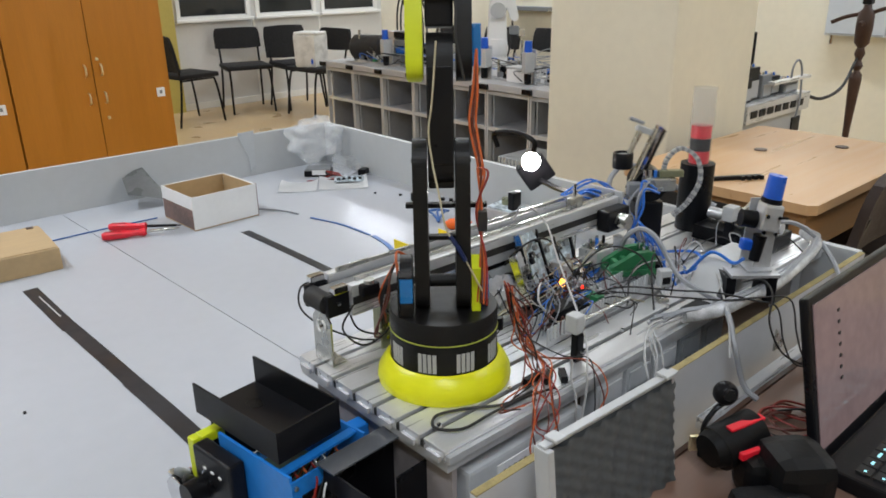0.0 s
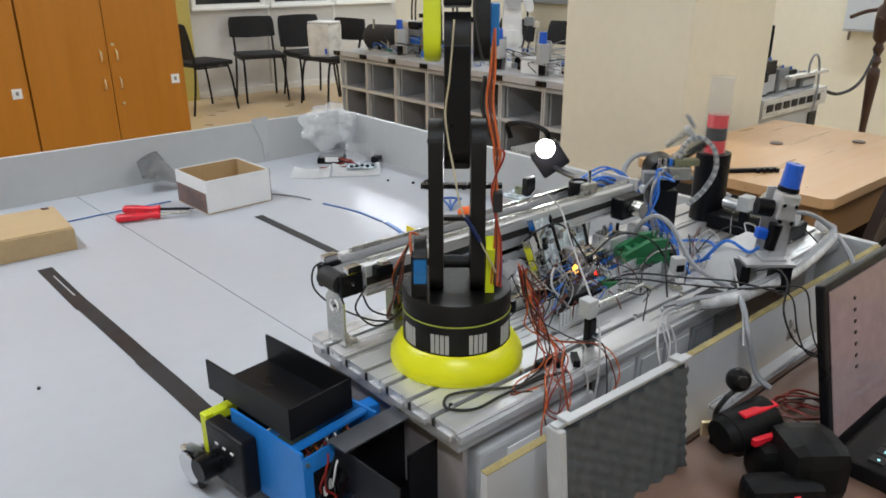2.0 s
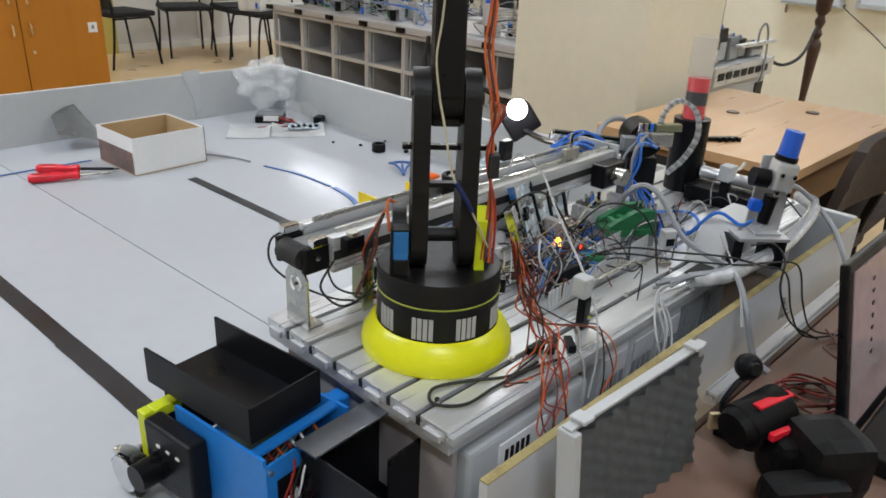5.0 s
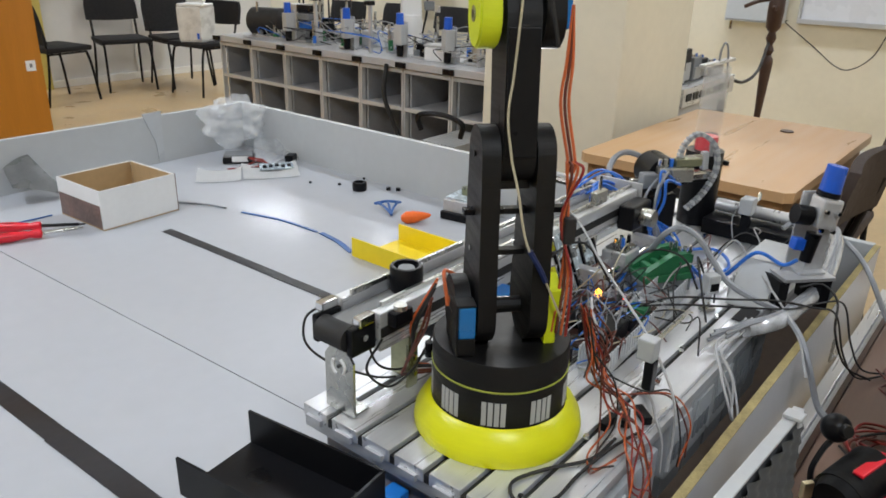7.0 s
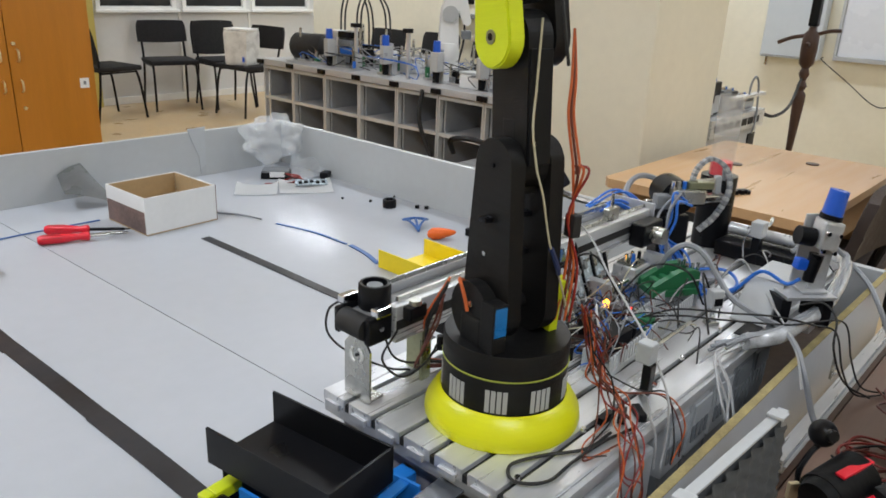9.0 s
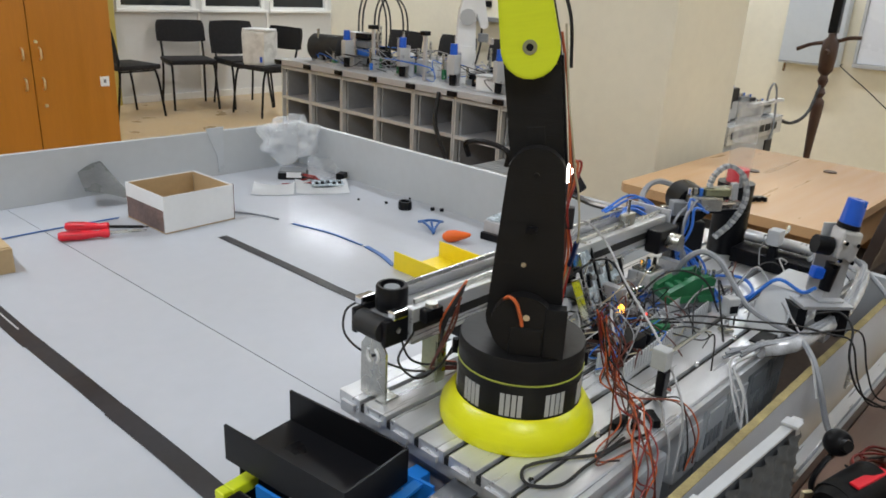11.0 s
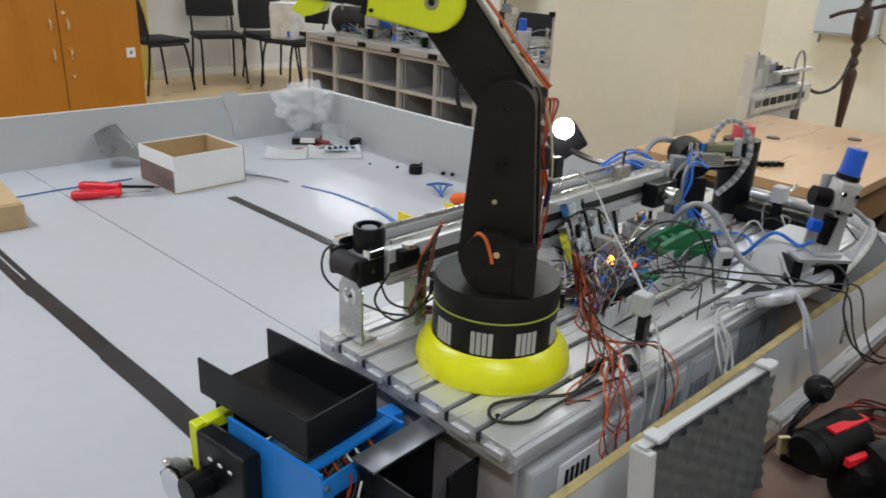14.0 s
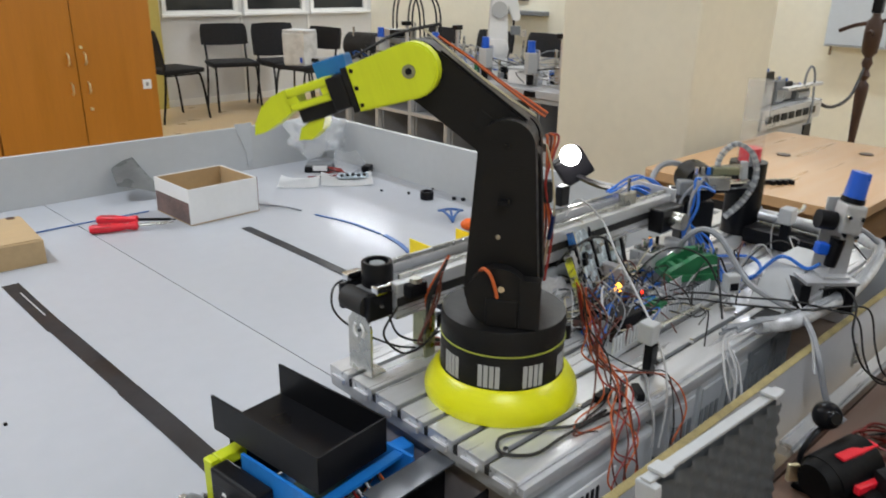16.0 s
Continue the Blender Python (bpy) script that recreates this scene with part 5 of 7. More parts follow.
part("foot", bx(-0.010, 0.010, -0.008, 0.008, 0.0005, 0.006, 0.001), STEEL, s2)
part("post", cy(0.004, 0.004, 0.006, 0.03, 8), CHROME, s2)
part("housing", bx(-0.011, 0.011, -0.009, 0.009, 0.030, 0.060, 0.003), GREY, s2)
part("window", bx(-0.007, 0.007, -0.0105, -0.0092, 0.036, 0.048), BLACK_SMOOTH, s2)
for x, y, a, w, d, h, lab in ((0.425, 0.232, 18, 0.032, 0.03, 0.080, 0), (0.375, 0.212, 32, 0.026, 0.03, 0.060, 1), (0.468, 0.246, 8, 0.030, 0.02, 0.082, 0), (0.515, 0.262, -6, 0.032, 0.02, 0.078, 0)):
    pc = thing("controller_board", pose(x, y, PZ + 0.02, -20, 0, a), "tilted controller board with chips and pins", "circuit board", "controller boards")
    part("board", bx(-w, w, -0.002, 0.002, 0, h + 0.02), PCB_BLUE if lab == 0 else GREY_PALE, pc)
    for i in range(8):
        cx, cz = rnd.uniform(-w * 0.8, w * 0.6), rnd.uniform(0.008, h)
        part("chip", bx(cx, cx + rnd.uniform(0.005, 0.014), -0.008, -0.0022, cz, cz + rnd.uniform(0.004, 0.014)), rnd.choice((BLACK_SMOOTH, CHROME, STEEL, GREY_DARK)), pc)
    for s in (-1, 1):
        part("side_rail", bx(s * w - 0.0025, s * w + 0.0025, -0.006, 0.006, 0.0, h + 0.028), BLACK_SMOOTH if s > 0 else CHROME, pc)
    part("stand", bx(-w, w, -0.012, 0.012, -0.018, -0.0005), BLACK_SMOOTH, pc)
pw = thing("driver_board", pose(0.40, 0.155, PZ), "dark driver board with glowing orange and red lights", "circuit board")
part("board", bx(-0.08, 0.10, -0.04, 0.05, 0.008, 0.012), mat("brown_board", (0.05, 0.02, 0.015), 0.45, vary=0.4, scale=40), pw)
part("spacer", bx(-0.07, 0.09, -0.03, 0.04, 0.0005, 0.0078), BLACK_SMOOTH, pw)
part("heat_sink", bx(-0.06, -0.01, -0.03, 0.02, 0.0122, 0.035, 0.002), BLACK_SMOOTH, pw)
part("relay", bx(0.0, 0.02, -0.03, 0.0, 0.0122, 0.03, 0.001), BLACK_SMOOTH, pw)
part("relay", bx(0.04, 0.06, -0.03, 0.0, 0.0122, 0.03, 0.001), GREEN, pw)
part("indicator", lathe(bmesh.new(), [(0.0, 0.0), (0.005, 0.0), (0.005, 0.009), (0.0, 0.014)], 12, pose(0.037, 0.043, 0.030)), LED_ORANGE, pw, "glowing orange indicator", smooth=True)
part("indicator", lathe(bmesh.new(), [(0.0, 0.0), (0.0022, 0.0), (0.0022, 0.004), (0.0, 0.006)], 8, pose(0.045, 0.005, 0.035)), LED_RED, pw, "red indicator", smooth=True)
bc_ = thing("blue_capped_box", pose(0.268, 0.256, PZ, 0, 0, 6), "small dark box with a blue cap behind the arm", "box")
part("body", bx(-0.024, 0.024, -0.012, 0.012, 0.0005, 0.062, 0.003), BLACK_SMOOTH, bc_)
part("cap", bx(-0.025, 0.025, -0.013, 0.013, 0.0622, 0.080, 0.003), BLUE, bc_, "blue plastic cap")
wbx = thing("white_sensor_box", (0.292, 0.054, PZ), "small white sensor box on a black foot", "sensor")
part("foot", bx(-0.008, 0.008, -0.012, 0.0, 0.0005, 0.045, 0.002), BLACK_SMOOTH, wbx)
part("box", bx(-0.010, 0.010, -0.011, 0.011, 0.0455, 0.074, 0.003), GREY, wbx)
part("screw", cy(0.005, 0.005, 0, 0.006, 10, pose(0, -0.0155, 0.02, 90, 0, 0)), CHROME, wbx)
part("rod", tb([(0.014, 0, 0.06), (0.15, 0.01, 0.05)], 0.003, 6, 2), STEEL, wbx)

# ---------- cables over the station ----------
Pz = PZ + 0.004
wires("grey_hose", "thick grey corrugated hose arching over the station", GREY_HOSE, 0.0046, [
    [(0.60, 0.20, Pz + 0.04), (0.579, 0.17, 0.904), (0.591, 0.15, 0.920), (0.590, 0.12, 0.914), (0.587, 0.09, 0.884), (0.581, 0.06, 0.858), (0.585, 0.02, 0.842), (0.584, -0.02, 0.834), (0.545, -0.055, 0.829), (0.520, -0.080, 0.803), (0.515, -0.105, 0.745), (0.515, -0.13, 0.730)],
    [(0.88, 0.07, 0.86), (0.914, 0.05, 0.881), (0.969, 0.03, 0.866), (1.001, 0.0, 0.832), (0.955, -0.05, 0.814), (0.92, -0.082, 0.79), (0.89, -0.125, 0.735), (0.86, -0.16, 0.727)],
], "station hoses")
wires("grey_hose", "thick grey hose running behind the conveyor", GREY_HOSE, 0.006, [
    [(0.80, 0.36, Pz + 0.03), (0.84, 0.40, Pz + 0.10), (0.93, 0.40, Pz + 0.115), (1.03, 0.33, Pz + 0.05), (1.06, 0.26, Pz + 0.02)],
], "station hoses")
wires("pale_cable", "pale grey cable curving over the plate", GREY_PALE, 0.0017, [
    [(0.40, 0.28, 0.95), (0.414, 0.27, 0.977), (0.437, 0.24, 0.947), (0.396, 0.18, 0.916), (0.351, 0.12, 0.897), (0.316, 0.07, 0.877), (0.289, 0.03, 0.850), (0.254, 0.0, 0.835), (0.244, -0.008, 0.80), (0.23, -0.012, 0.76)],
    [(0.66, 0.12, 0.83), (0.669, 0.09, 0.892), (0.671, 0.06, 0.868), (0.641, 0.02, 0.848), (0.575, -0.03, 0.838), (0.535, -0.06, 0.825), (0.50, -0.085, 0.79)],
    [(0.56, 0.02, Pz + 0.005), (0.50, 0.015, Pz + 0.01), (0.44, 0.02, Pz + 0.014), (0.38, -0.01, Pz + 0.004), (0.36, -0.03, Pz - 0.02), (0.37, -0.035, Pz - 0.045), (0.40, -0.02, Pz - 0.03), (0.42, 0.01, Pz + 0.004)],
    [(0.56, 0.012, Pz + 0.008), (0.49, 0.005, Pz + 0.012), (0.43, 0.01, Pz + 0.012), (0.40, -0.02, Pz - 0.01), (0.385, -0.03, Pz - 0.05), (0.40, -0.035, Pz - 0.06), (0.43, -0.01, Pz - 0.02), (0.44, 0.015, Pz + 0.004)],
    [(0.29, 0.06, Pz + 0.0), (0.26, 0.03, Pz + 0.01), (0.235, 0.012, Pz + 0.004), (0.232, 0.0, Pz - 0.02), (0.23, -0.004, Pz - 0.06)],
    [(0.33, 0.12, Pz + 0.02), (0.30, 0.13, Pz + 0.06), (0.33, 0.155, Pz + 0.075), (0.37, 0.17, Pz + 0.05)],
], "station cables")
bundle = [(0.457, 0.030, Pz + 0.010), (0.51, 0.006, Pz + 0.012), (0.563, -0.022, Pz + 0.013), (0.637, -0.031, Pz + 0.014), (0.739, -0.036, Pz + 0.014), (0.889, -0.020, Pz + 0.014), (1.0, 0.005, Pz + 0.012), (1.05, 0.05, Pz + 0.012)]
FILM = mat("wrapped_film", (0.50, 0.51, 0.53), 0.12, vary=0.45, scale=45, bump=1.0, bump_scale=70, coat=0.8)
tagged(finish("wrapped_cable", tb(bundle[1:], 0.0125, 10, 8), FILM, smooth=True), "thick cable wrapped in shiny clear film", "cable")
# added black sheet: draws the dark hollow at the plate edge as a flat colour
mt = thing("black_mat", (0.56, 0.0, PZ), "flat black sheet standing in for the dark notch at the plate edge", "pad")
part("pad", bx(0.0, 0.20, 0.0150, 0.040, 0.0005, 0.003), BLACK_MATT, mt)
for i in range(5):
    pts = [around((p[0], p[1], p[2] + (0.010 if k else 0.0)), 0.006 if k else 0.014) for k, p in enumerate(bundle)]
    tagged(finish("pale_cable", tb(pts, 0.0028, 5, 6), GREY_HOSE, smooth=True), "grey cable running along the wrapped cable", "cable", "station cables")
for i in range(7):
    a = rnd.uniform(-0.03, 0.03)
    pts = [(0.62 + a * 0.6, 0.34 + a, Pz + 0.11), (0.68 + a, 0.33 + a * 0.5, Pz + 0.13 + a * 0.4), (0.74, 0.29 + a, Pz + 0.08 + a), (0.765 + a * 0.6, 0.25 + a, Pz + 0.03), (0.73 + a, 0.20 + a, Pz + 0.006), (0.66 + a, 0.16 + a * 2, Pz + 0.004)]
    pts = [around(q, 0.010) for q in pts]
    tagged(finish("blue_air_tube", tb(pts, 0.0023, 6, 6), TUBE_BLUE, smooth=True), "thin blue pneumatic tube", "air tube", "air tubes")
for i in range(5):
    a = rnd.uniform(-0.02, 0.02)
    pts = [(0.765 + a, 0.235 + a, Pz + 0.12), (0.735 + a, 0.235 + a, Pz + 0.14), (0.715 + a * 0.5, 0.24 + a, Pz + 0.10), (0.715 + a, 0.245, Pz + 0.04), (0.74 + a, 0.22 + a, Pz + 0.006)]
    pts = [around(q, 0.008) for q in pts]
    tagged(finish("blue_air_tube" if i % 2 else "pale_cable", tb(pts, 0.0025, 6, 6), TUBE_BLUE if i % 2 else GREY_HOSE, smooth=True), "thin tube looping round the swivel drive", "air tube", "air tubes")
wires("blue_air_tube", "thin blue pneumatic tube", TUBE_BLUE, 0.003, [
    [(0.70, 0.12, Pz + 0.01), (0.66, 0.09, Pz + 0.02), (0.66, 0.05, Pz + 0.07), (0.665, 0.01, Pz + 0.06), (0.66, -0.01, Pz + 0.075)],
    [(0.70, 0.20, Pz + 0.004), (0.62, 0.22, Pz + 0.004), (0.55, 0.235, Pz + 0.02), (0.50, 0.25, Pz + 0.01)],
    [(0.73, 0.22, Pz + 0.004), (0.80, 0.16, Pz + 0.004), (0.74, 0.11, Pz + 0.004), (0.65, 0.12, Pz + 0.006)],
], "air tubes")
for i in range(6):
    pts = [around((0.74 - 0.05 * k, 0.235 - 0.008 * k + 0.02 * math.sin(k + i), Pz + 0.006 + 0.006 * (k % 2)), 0.012) for k in range(5)]
    tagged(finish("blue_air_tube", tb(pts, 0.0021, 6, 6), TUBE_BLUE, smooth=True), "thin blue pneumatic tube", "air tube", "air tubes")
for i in range(9):
    x, y = 0.50 + 0.045 * i, 0.10 + 0.05 * math.sin(i * 1.7)
    pts = [around((x + 0.035 * k, y + 0.016 * k * (-1) ** i, Pz + 0.05 * math.sin(math.pi * k / 4)), 0.010) for k in range(5)]
    tagged(finish("thin_lead", tb(pts, 0.0013, 5, 6), (BLACK_MATT, GREY_PALE, BLACK_MATT, GREY_HOSE, WIRE_BROWN)[i % 5], smooth=True), "thin lead arching over the plate", "cable", "station cables")
# long black leads from the boards to the desk
for i in range(2):
    o = 0.016 * i
    pts = [(0.44 + o, 0.15, Pz + 0.02), (0.47 - o, 0.10 - o, Pz + 0.045), (0.53, 0.04 + o, Pz + 0.040 - o), (0.58, -0.01 - o, Pz + 0.036 - o * 0.5), (0.63 + o, -0.05, Pz + 0.020), (0.66 + 3 * o, -0.078, Pz + 0.006), (0.655 + 3 * o, -0.10, 0.765), (0.66 + 2 * o, -0.125, 0.732), (0.72, -0.16, 0.725)]
    tagged(finish("black_lead", tb(pts, 0.0016, 5, 7), BLACK_MATT, smooth=True), "thin black lead crossing the station to the desk", "cable", "black leads")
wires("black_lead", "thin black lead hanging over the rim", BLACK_MATT, 0.0017, [
    [(0.62, -0.03, Pz + 0.05), (0.64, -0.055, Pz + 0.055), (0.63, -0.08, Pz + 0.04), (0.61, -0.09, Pz + 0.0), (0.63, -0.11, 0.76), (0.68, -0.14, 0.725)],
    [(0.51, 0.06, Pz + 0.004), (0.54, 0.09, Pz + 0.06), (0.58, 0.11, Pz + 0.07), (0.61, 0.10, Pz + 0.02)],
    [(0.44, 0.20, Pz + 0.02), (0.49, 0.16, Pz + 0.09), (0.54, 0.12, Pz + 0.08), (0.60, 0.11, Pz + 0.01)],
    [(0.36, 0.28, Pz + 0.03), (0.37, 0.25, Pz + 0.09), (0.42, 0.22, Pz + 0.11), (0.47, 0.19, Pz + 0.03)],
], "black leads")
# tangle of thin jumper wires round the boards
for i in range(80):
    p = (rnd.uniform(0.30, 0.52), rnd.uniform(0.12, 0.27), Pz + 0.02)
    q = (p[0] + rnd.uniform(-0.13, 0.13), p[1] + rnd.uniform(-0.10, 0.08), Pz + 0.01)
    mid = [around(((p[0] * (3 - k) + q[0] * k) / 3, (p[1] * (3 - k) + q[1] * k) / 3, Pz + rnd.uniform(0.012, 0.055)), 0.024) for k in (1, 2)]
    mm = rnd.choice((BLACK_MATT, BLACK_MATT, BLACK_MATT, BLACK_MATT, GREY_PALE, GREY_HOSE, GREY_HOSE, WIRE_BROWN, WIRE_YELLOW, WIRE_BROWN, TUBE_BLUE))
    tagged(finish("jumper_wire", tb([p, *mid, q], 0.0011, 4, 5), mm, smooth=True), "thin coloured jumper wire among the boards", "wire", "jumper wires")
for i in range(34):
    p = (rnd.uniform(0.31, 0.74), rnd.uniform(0.15, 0.27), Pz - 0.0035)
    m = thing("small_component", pose(*p, 0, 0, rnd.uniform(0, 90)), "small metal and plastic connector among the wires", "connector", "small connectors")
    part("body", bx(-0.009, 0.009, -0.006, 0.006, 0, rnd.uniform(0.008, 0.04), 0.001), rnd.choice((GREY_DARK, BLACK_SMOOTH, STEEL, GREY, CHROME, BLACK_SMOOTH)), m)
    part("pin_row", bx(-0.011, 0.011, 0.0085, 0.011, 0.0, 0.008), BRASS, m)
st2 = thing("stepper_module", pose(0.40, 0.265, PZ), "bent steel holder with shiny film under the lamp", "holder")
part("plate", slab(bmesh.new(), [(-0.03, 0), (0.03, 0), (0.03, 0.09), (0.0, 0.11), (-0.03, 0.08)], -0.001, 0.001, pose(0, 0, 0.0005, 10, 0, 25) @ UPRIGHT), STEEL, st2)
part("plate", bx(-0.03, 0.03, -0.03, 0.0, 0.0005, 0.003), STEEL, st2)
crumple("film_scrap", pose(0.335, 0.242, PZ + 0.0005), 0.036, 0.026, 0.030, mat("shiny_film", (0.62, 0.62, 0.64), 0.15, vary=0.2, scale=20, alpha=0.7, spec=0.9), "crumpled shiny plastic film scrap", "film", 5.0, 0.5, 3)

# ---------- near desk ----------
DZ = 0.72
nd = thing("near_desk", (0, 0, 0), "pinkish beech desk standing against the field rim", "desk")
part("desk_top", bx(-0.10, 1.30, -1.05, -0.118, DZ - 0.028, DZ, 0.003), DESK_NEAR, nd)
part("edge_strip", bx(-0.10, 1.30, -0.1175, -0.110, DZ - 0.03, DZ + 0.002), DARKWOOD, nd)
for x in (-0.06, 1.26):
    for y in (-1.0, -0.17):
        part("leg", bx(x - 0.02, x + 0.02, y - 0.02, y + 0.02, 0, DZ - 0.0285), BLACK_MATT, nd)
ar = thing("profile_rail", (0.42, -0.092, DZ - 0.02), "slotted aluminium rail fixed along the rim", "rail")
part("bar", bx(0, 0.66, -0.009, 0.009, 0, 0.02, 0.001), ALU, ar)
part("bar", bx(0, 0.66, -0.0175, -0.0095, 0.0, 0.012, 0.001), ALU_DULL, ar)
tp = thing("corner_bracket", (0.655, -0.085, 0.745), "small triangular steel bracket on the rail", "bracket")
slab(bm := bmesh.new(), [(0, 0), (0.035, 0), (0.0, 0.04)], -0.002, 0.002, UPRIGHT)
part("plate", bm, STEEL, tp)
part("screw", cy(0.004, 0.004, 0, 0.006, 8, pose(0.01, -0.002, 0.012, 90, 0, 0)), CHROME, tp)
# foam lined case lid
lid = thing("foam_case", pose(0.038, -0.121, DZ - 0.013, -4, -2.2, -4), "open case lid lined with grey egg-crate foam", "case")
LW, LH = 0.238, 0.158
part("back_shell", bx(0, LW, 0.0, 0.012, -0.02, LH - 0.002, 0.002), ALU_DULL, lid)
nx, nz = 48, 32
bm = bmesh.new()
vs = [[bm.verts.new((0.010 + (LW - 0.02) * i / nx, -0.006 - 0.0034 * math.sin(i * 2 * math.pi / 6 + j * 0.9) * math.sin(j * 2 * math.pi / 6), -0.02 + (LH + 0.015) * j / nz)) for j in range(nz + 1)] for i in range(nx + 1)]
for i in range(nx):
    for j in range(nz):
        bm.faces.new((vs[i][j], vs[i + 1][j], vs[i + 1][j + 1], vs[i][j + 1]))
bx_back = box(bm, 0.010, LW - 0.010, -0.0005, -0.0001, -0.02, LH - 0.005)
part("foam", bm, FOAM, lid, "grey egg-crate foam", smooth=True)
part("frame", bx(-0.002, 0.008, -0.011, 0.012, -0.02, LH, 0.002), GREY, lid)
part("frame", bx(0.0, LW, -0.004, 0.008, LH + 0.0002, LH + 0.0035, 0.001), GREY, lid)
for x in (0.012, LW - 0.03):
    part("catch", bx(x, x + 0.016, -0.010, 0.009, LH + 0.0042, LH + 0.0085, 0.0012), GREY, lid)
# webcam
wc = thing("webcam", pose(0.362, -0.150, DZ), "round black webcam on a short stalk", "webcam")
bm = bmesh.new()
bmesh.ops.create_uvsphere(bm, u_segments=20, v_segments=14, radius=0.0168)
part("head", bm, BLACK_SMOOTH, wc, smooth=True, m=pose(0, 0, 0.095))
part("lens", cy(0.009, 0.007, 0.012, 0.020, 16, pose(0, 0, 0.095, 70, 0, -40)), BLACK_SMOOTH, wc, smooth=True)
part("stalk", tb([(0, 0, 0.08), (-0.014, 0.006, 0.070), (-0.030, 0.010, 0.045), (-0.020, 0.0, 0.004)], 0.0035, 6), BLACK_SMOOTH, wc, smooth=True)
part("clip", bx(-0.03, 0.015, -0.02, 0.015, 0.0, 0.010, 0.003), BLACK_SMOOTH, wc)
# cordless drill lying on the desk
dr = thing("cordless_drill", pose(0.354, -0.223, DZ, 0, 0, -38), "black and red cordless drill lying on the desk", "drill")
part("motor_body", cy(0.030, 0.028, -0.035, 0.030, 20, pose(-0.038, 0.016, 0.056, 0, 78, 20)), DRILL, dr, smooth=True)
part("gear_case", cy(0.027, 0.022, 0.0, 0.016, 20, pose(-0.069, 0.004, 0.052, 0, -98, 20)), DRILL, dr, smooth=True)
part("handle", bx(-0.050, 0.020, -0.050, 0.004, 0.0005, 0.060, 0.014), DRILL, dr)
part("battery", bx(-0.030, 0.048, -0.085, -0.005, 0.0005, 0.080, 0.022), DRILL, dr)
part("battery_foot", bx(-0.085, 0.010, -0.105, -0.060, 0.0005, 0.046, 0.016), DRILL, dr)
part("red_cover", bx(-0.050, 0.006, 0.014, 0.026, 0.0828, 0.0868, 0.0015, pose(0, 0, 0, 0, -4, 20)), RED, dr, "red shell panel")
part("red_cover", bx(-0.062, -0.022, -0.014, -0.006, 0.056, 0.066, 0.002, pose(0, 0, 0, 0, 0, 20)), RED, dr, "red shell panel")
part("clip", bx(-0.095, -0.082, 0.028, 0.034, 0.030, 0.052, 0.001), BRASS, dr)
part("red_foot", bx(-0.036, -0.028, -0.108, -0.1055, 0.005, 0.040, 0.001), RED, dr)
# laptop
lp = thing("laptop", pose(0.402, -0.266, DZ, 0, 0, 0), "black laptop standing open with a lit screen", "laptop")
part("base", bx(0.0, 0.37, -0.26, -0.005, 0.001, 0.024, 0.004), BLACK_SMOOTH, lp)
SM = pose(0, 0, 0.012, -12, 0, 0)
part("screen_shell", bx(0.0, 0.37, -0.002, 0.010, 0.0, 0.236, 0.004, SM), BLACK_SMOOTH, lp)
part("display", bx(0.012, 0.358, -0.0040, -0.0025, 0.024, 0.225, 0.0, SM), SCREEN, lp, "lit reddish grey display")
for i in range(7):
    part("screen_mark", bx(0.08, 0.086, -0.0052, -0.0042, 0.10 + 0.016 * i, 0.104 + 0.016 * i, 0.0, SM), BLACK_SMOOTH, lp)
for i in range(15):
    for j in range(5):
        part("key", bx(0.018 + 0.0224 * i, 0.037 + 0.0224 * i, -0.04 - 0.0215 * j - 0.018, -0.04 - 0.0215 * j, 0.0242, 0.027), BLACK_MATT, lp)
bm = bmesh.new()
for i in range(15):
    for j in range(5):
        x, y = 0.0225 + 0.0224 * i, -0.048 - 0.0215 * j
        box(bm, x, x + 0.004 + 0.004 * ((i * 7 + j * 3) % 3), y - 0.0035, y, 0.0271, 0.0275)
part("key_marks", bm, mat("key_backlight", (0.35, 0.75, 0.85), 0.5, vary=0.0, emit=0.7), lp, "glowing pale blue key marks")
# loose wires on the desk
for i in range(10):
    c0, c1 = (0.72 + rnd.uniform(-0.06, 0.08), -0.20 + rnd.uniform(-0.03, 0.03)) if i < 4 else (0.49 + rnd.uniform(-0.02, 0.03), -0.195 + rnd.uniform(-0.015, 0.015))
    pts = [(c0 + rnd.uniform(0.02, 0.06) * math.cos(k * 1.1 + i), c1 + rnd.uniform(0.02, 0.05) * math.sin(k * 1.1 + i), DZ + 0.003 + rnd.uniform(0, 0.012)) for k in range(8)]
    tagged(finish("loose_wire", tb(pts, 0.0018, 5, 6), rnd.choice((WIRE_BROWN, WIRE_BROWN, BLACK_MATT, WIRE_RED)), smooth=True), "loose dark red wire tangled on the desk", "wire", "wires on the desk")
# ---------- mobile robot with tray ----------
mr = thing("mobile_robot", pose(-0.109, 0.253, FIELD_Z, 0, 0, 7.4), "small wheeled robot with blue chassis and black tray", "mobile robot")
X0, X1, Y0, Y1, T0, T1 = -0.0505, 0.0505, -0.092, 0.092, 0.142, 0.187
tray = part("tray", bx(X0, X1, Y0, Y1, T0, T0 + 0.004), BLACK_SMOOTH, mr, "black plastic tray open at one end")
part("tray_wall", bx(X1 - 0.003, X1, Y0, Y1, T0 + 0.0042, T1), BLACK_SMOOTH, tray)
part("floor_seam", bx(-0.018, -0.0165, -0.05, 0.03, T0 + 0.0042, T0 + 0.0048), GREY_DARK, tray)
part("tray_wall", bx(X0, X0 + 0.003, Y0, Y1, T0 + 0.0042, T1), BLACK_SMOOTH, tray)
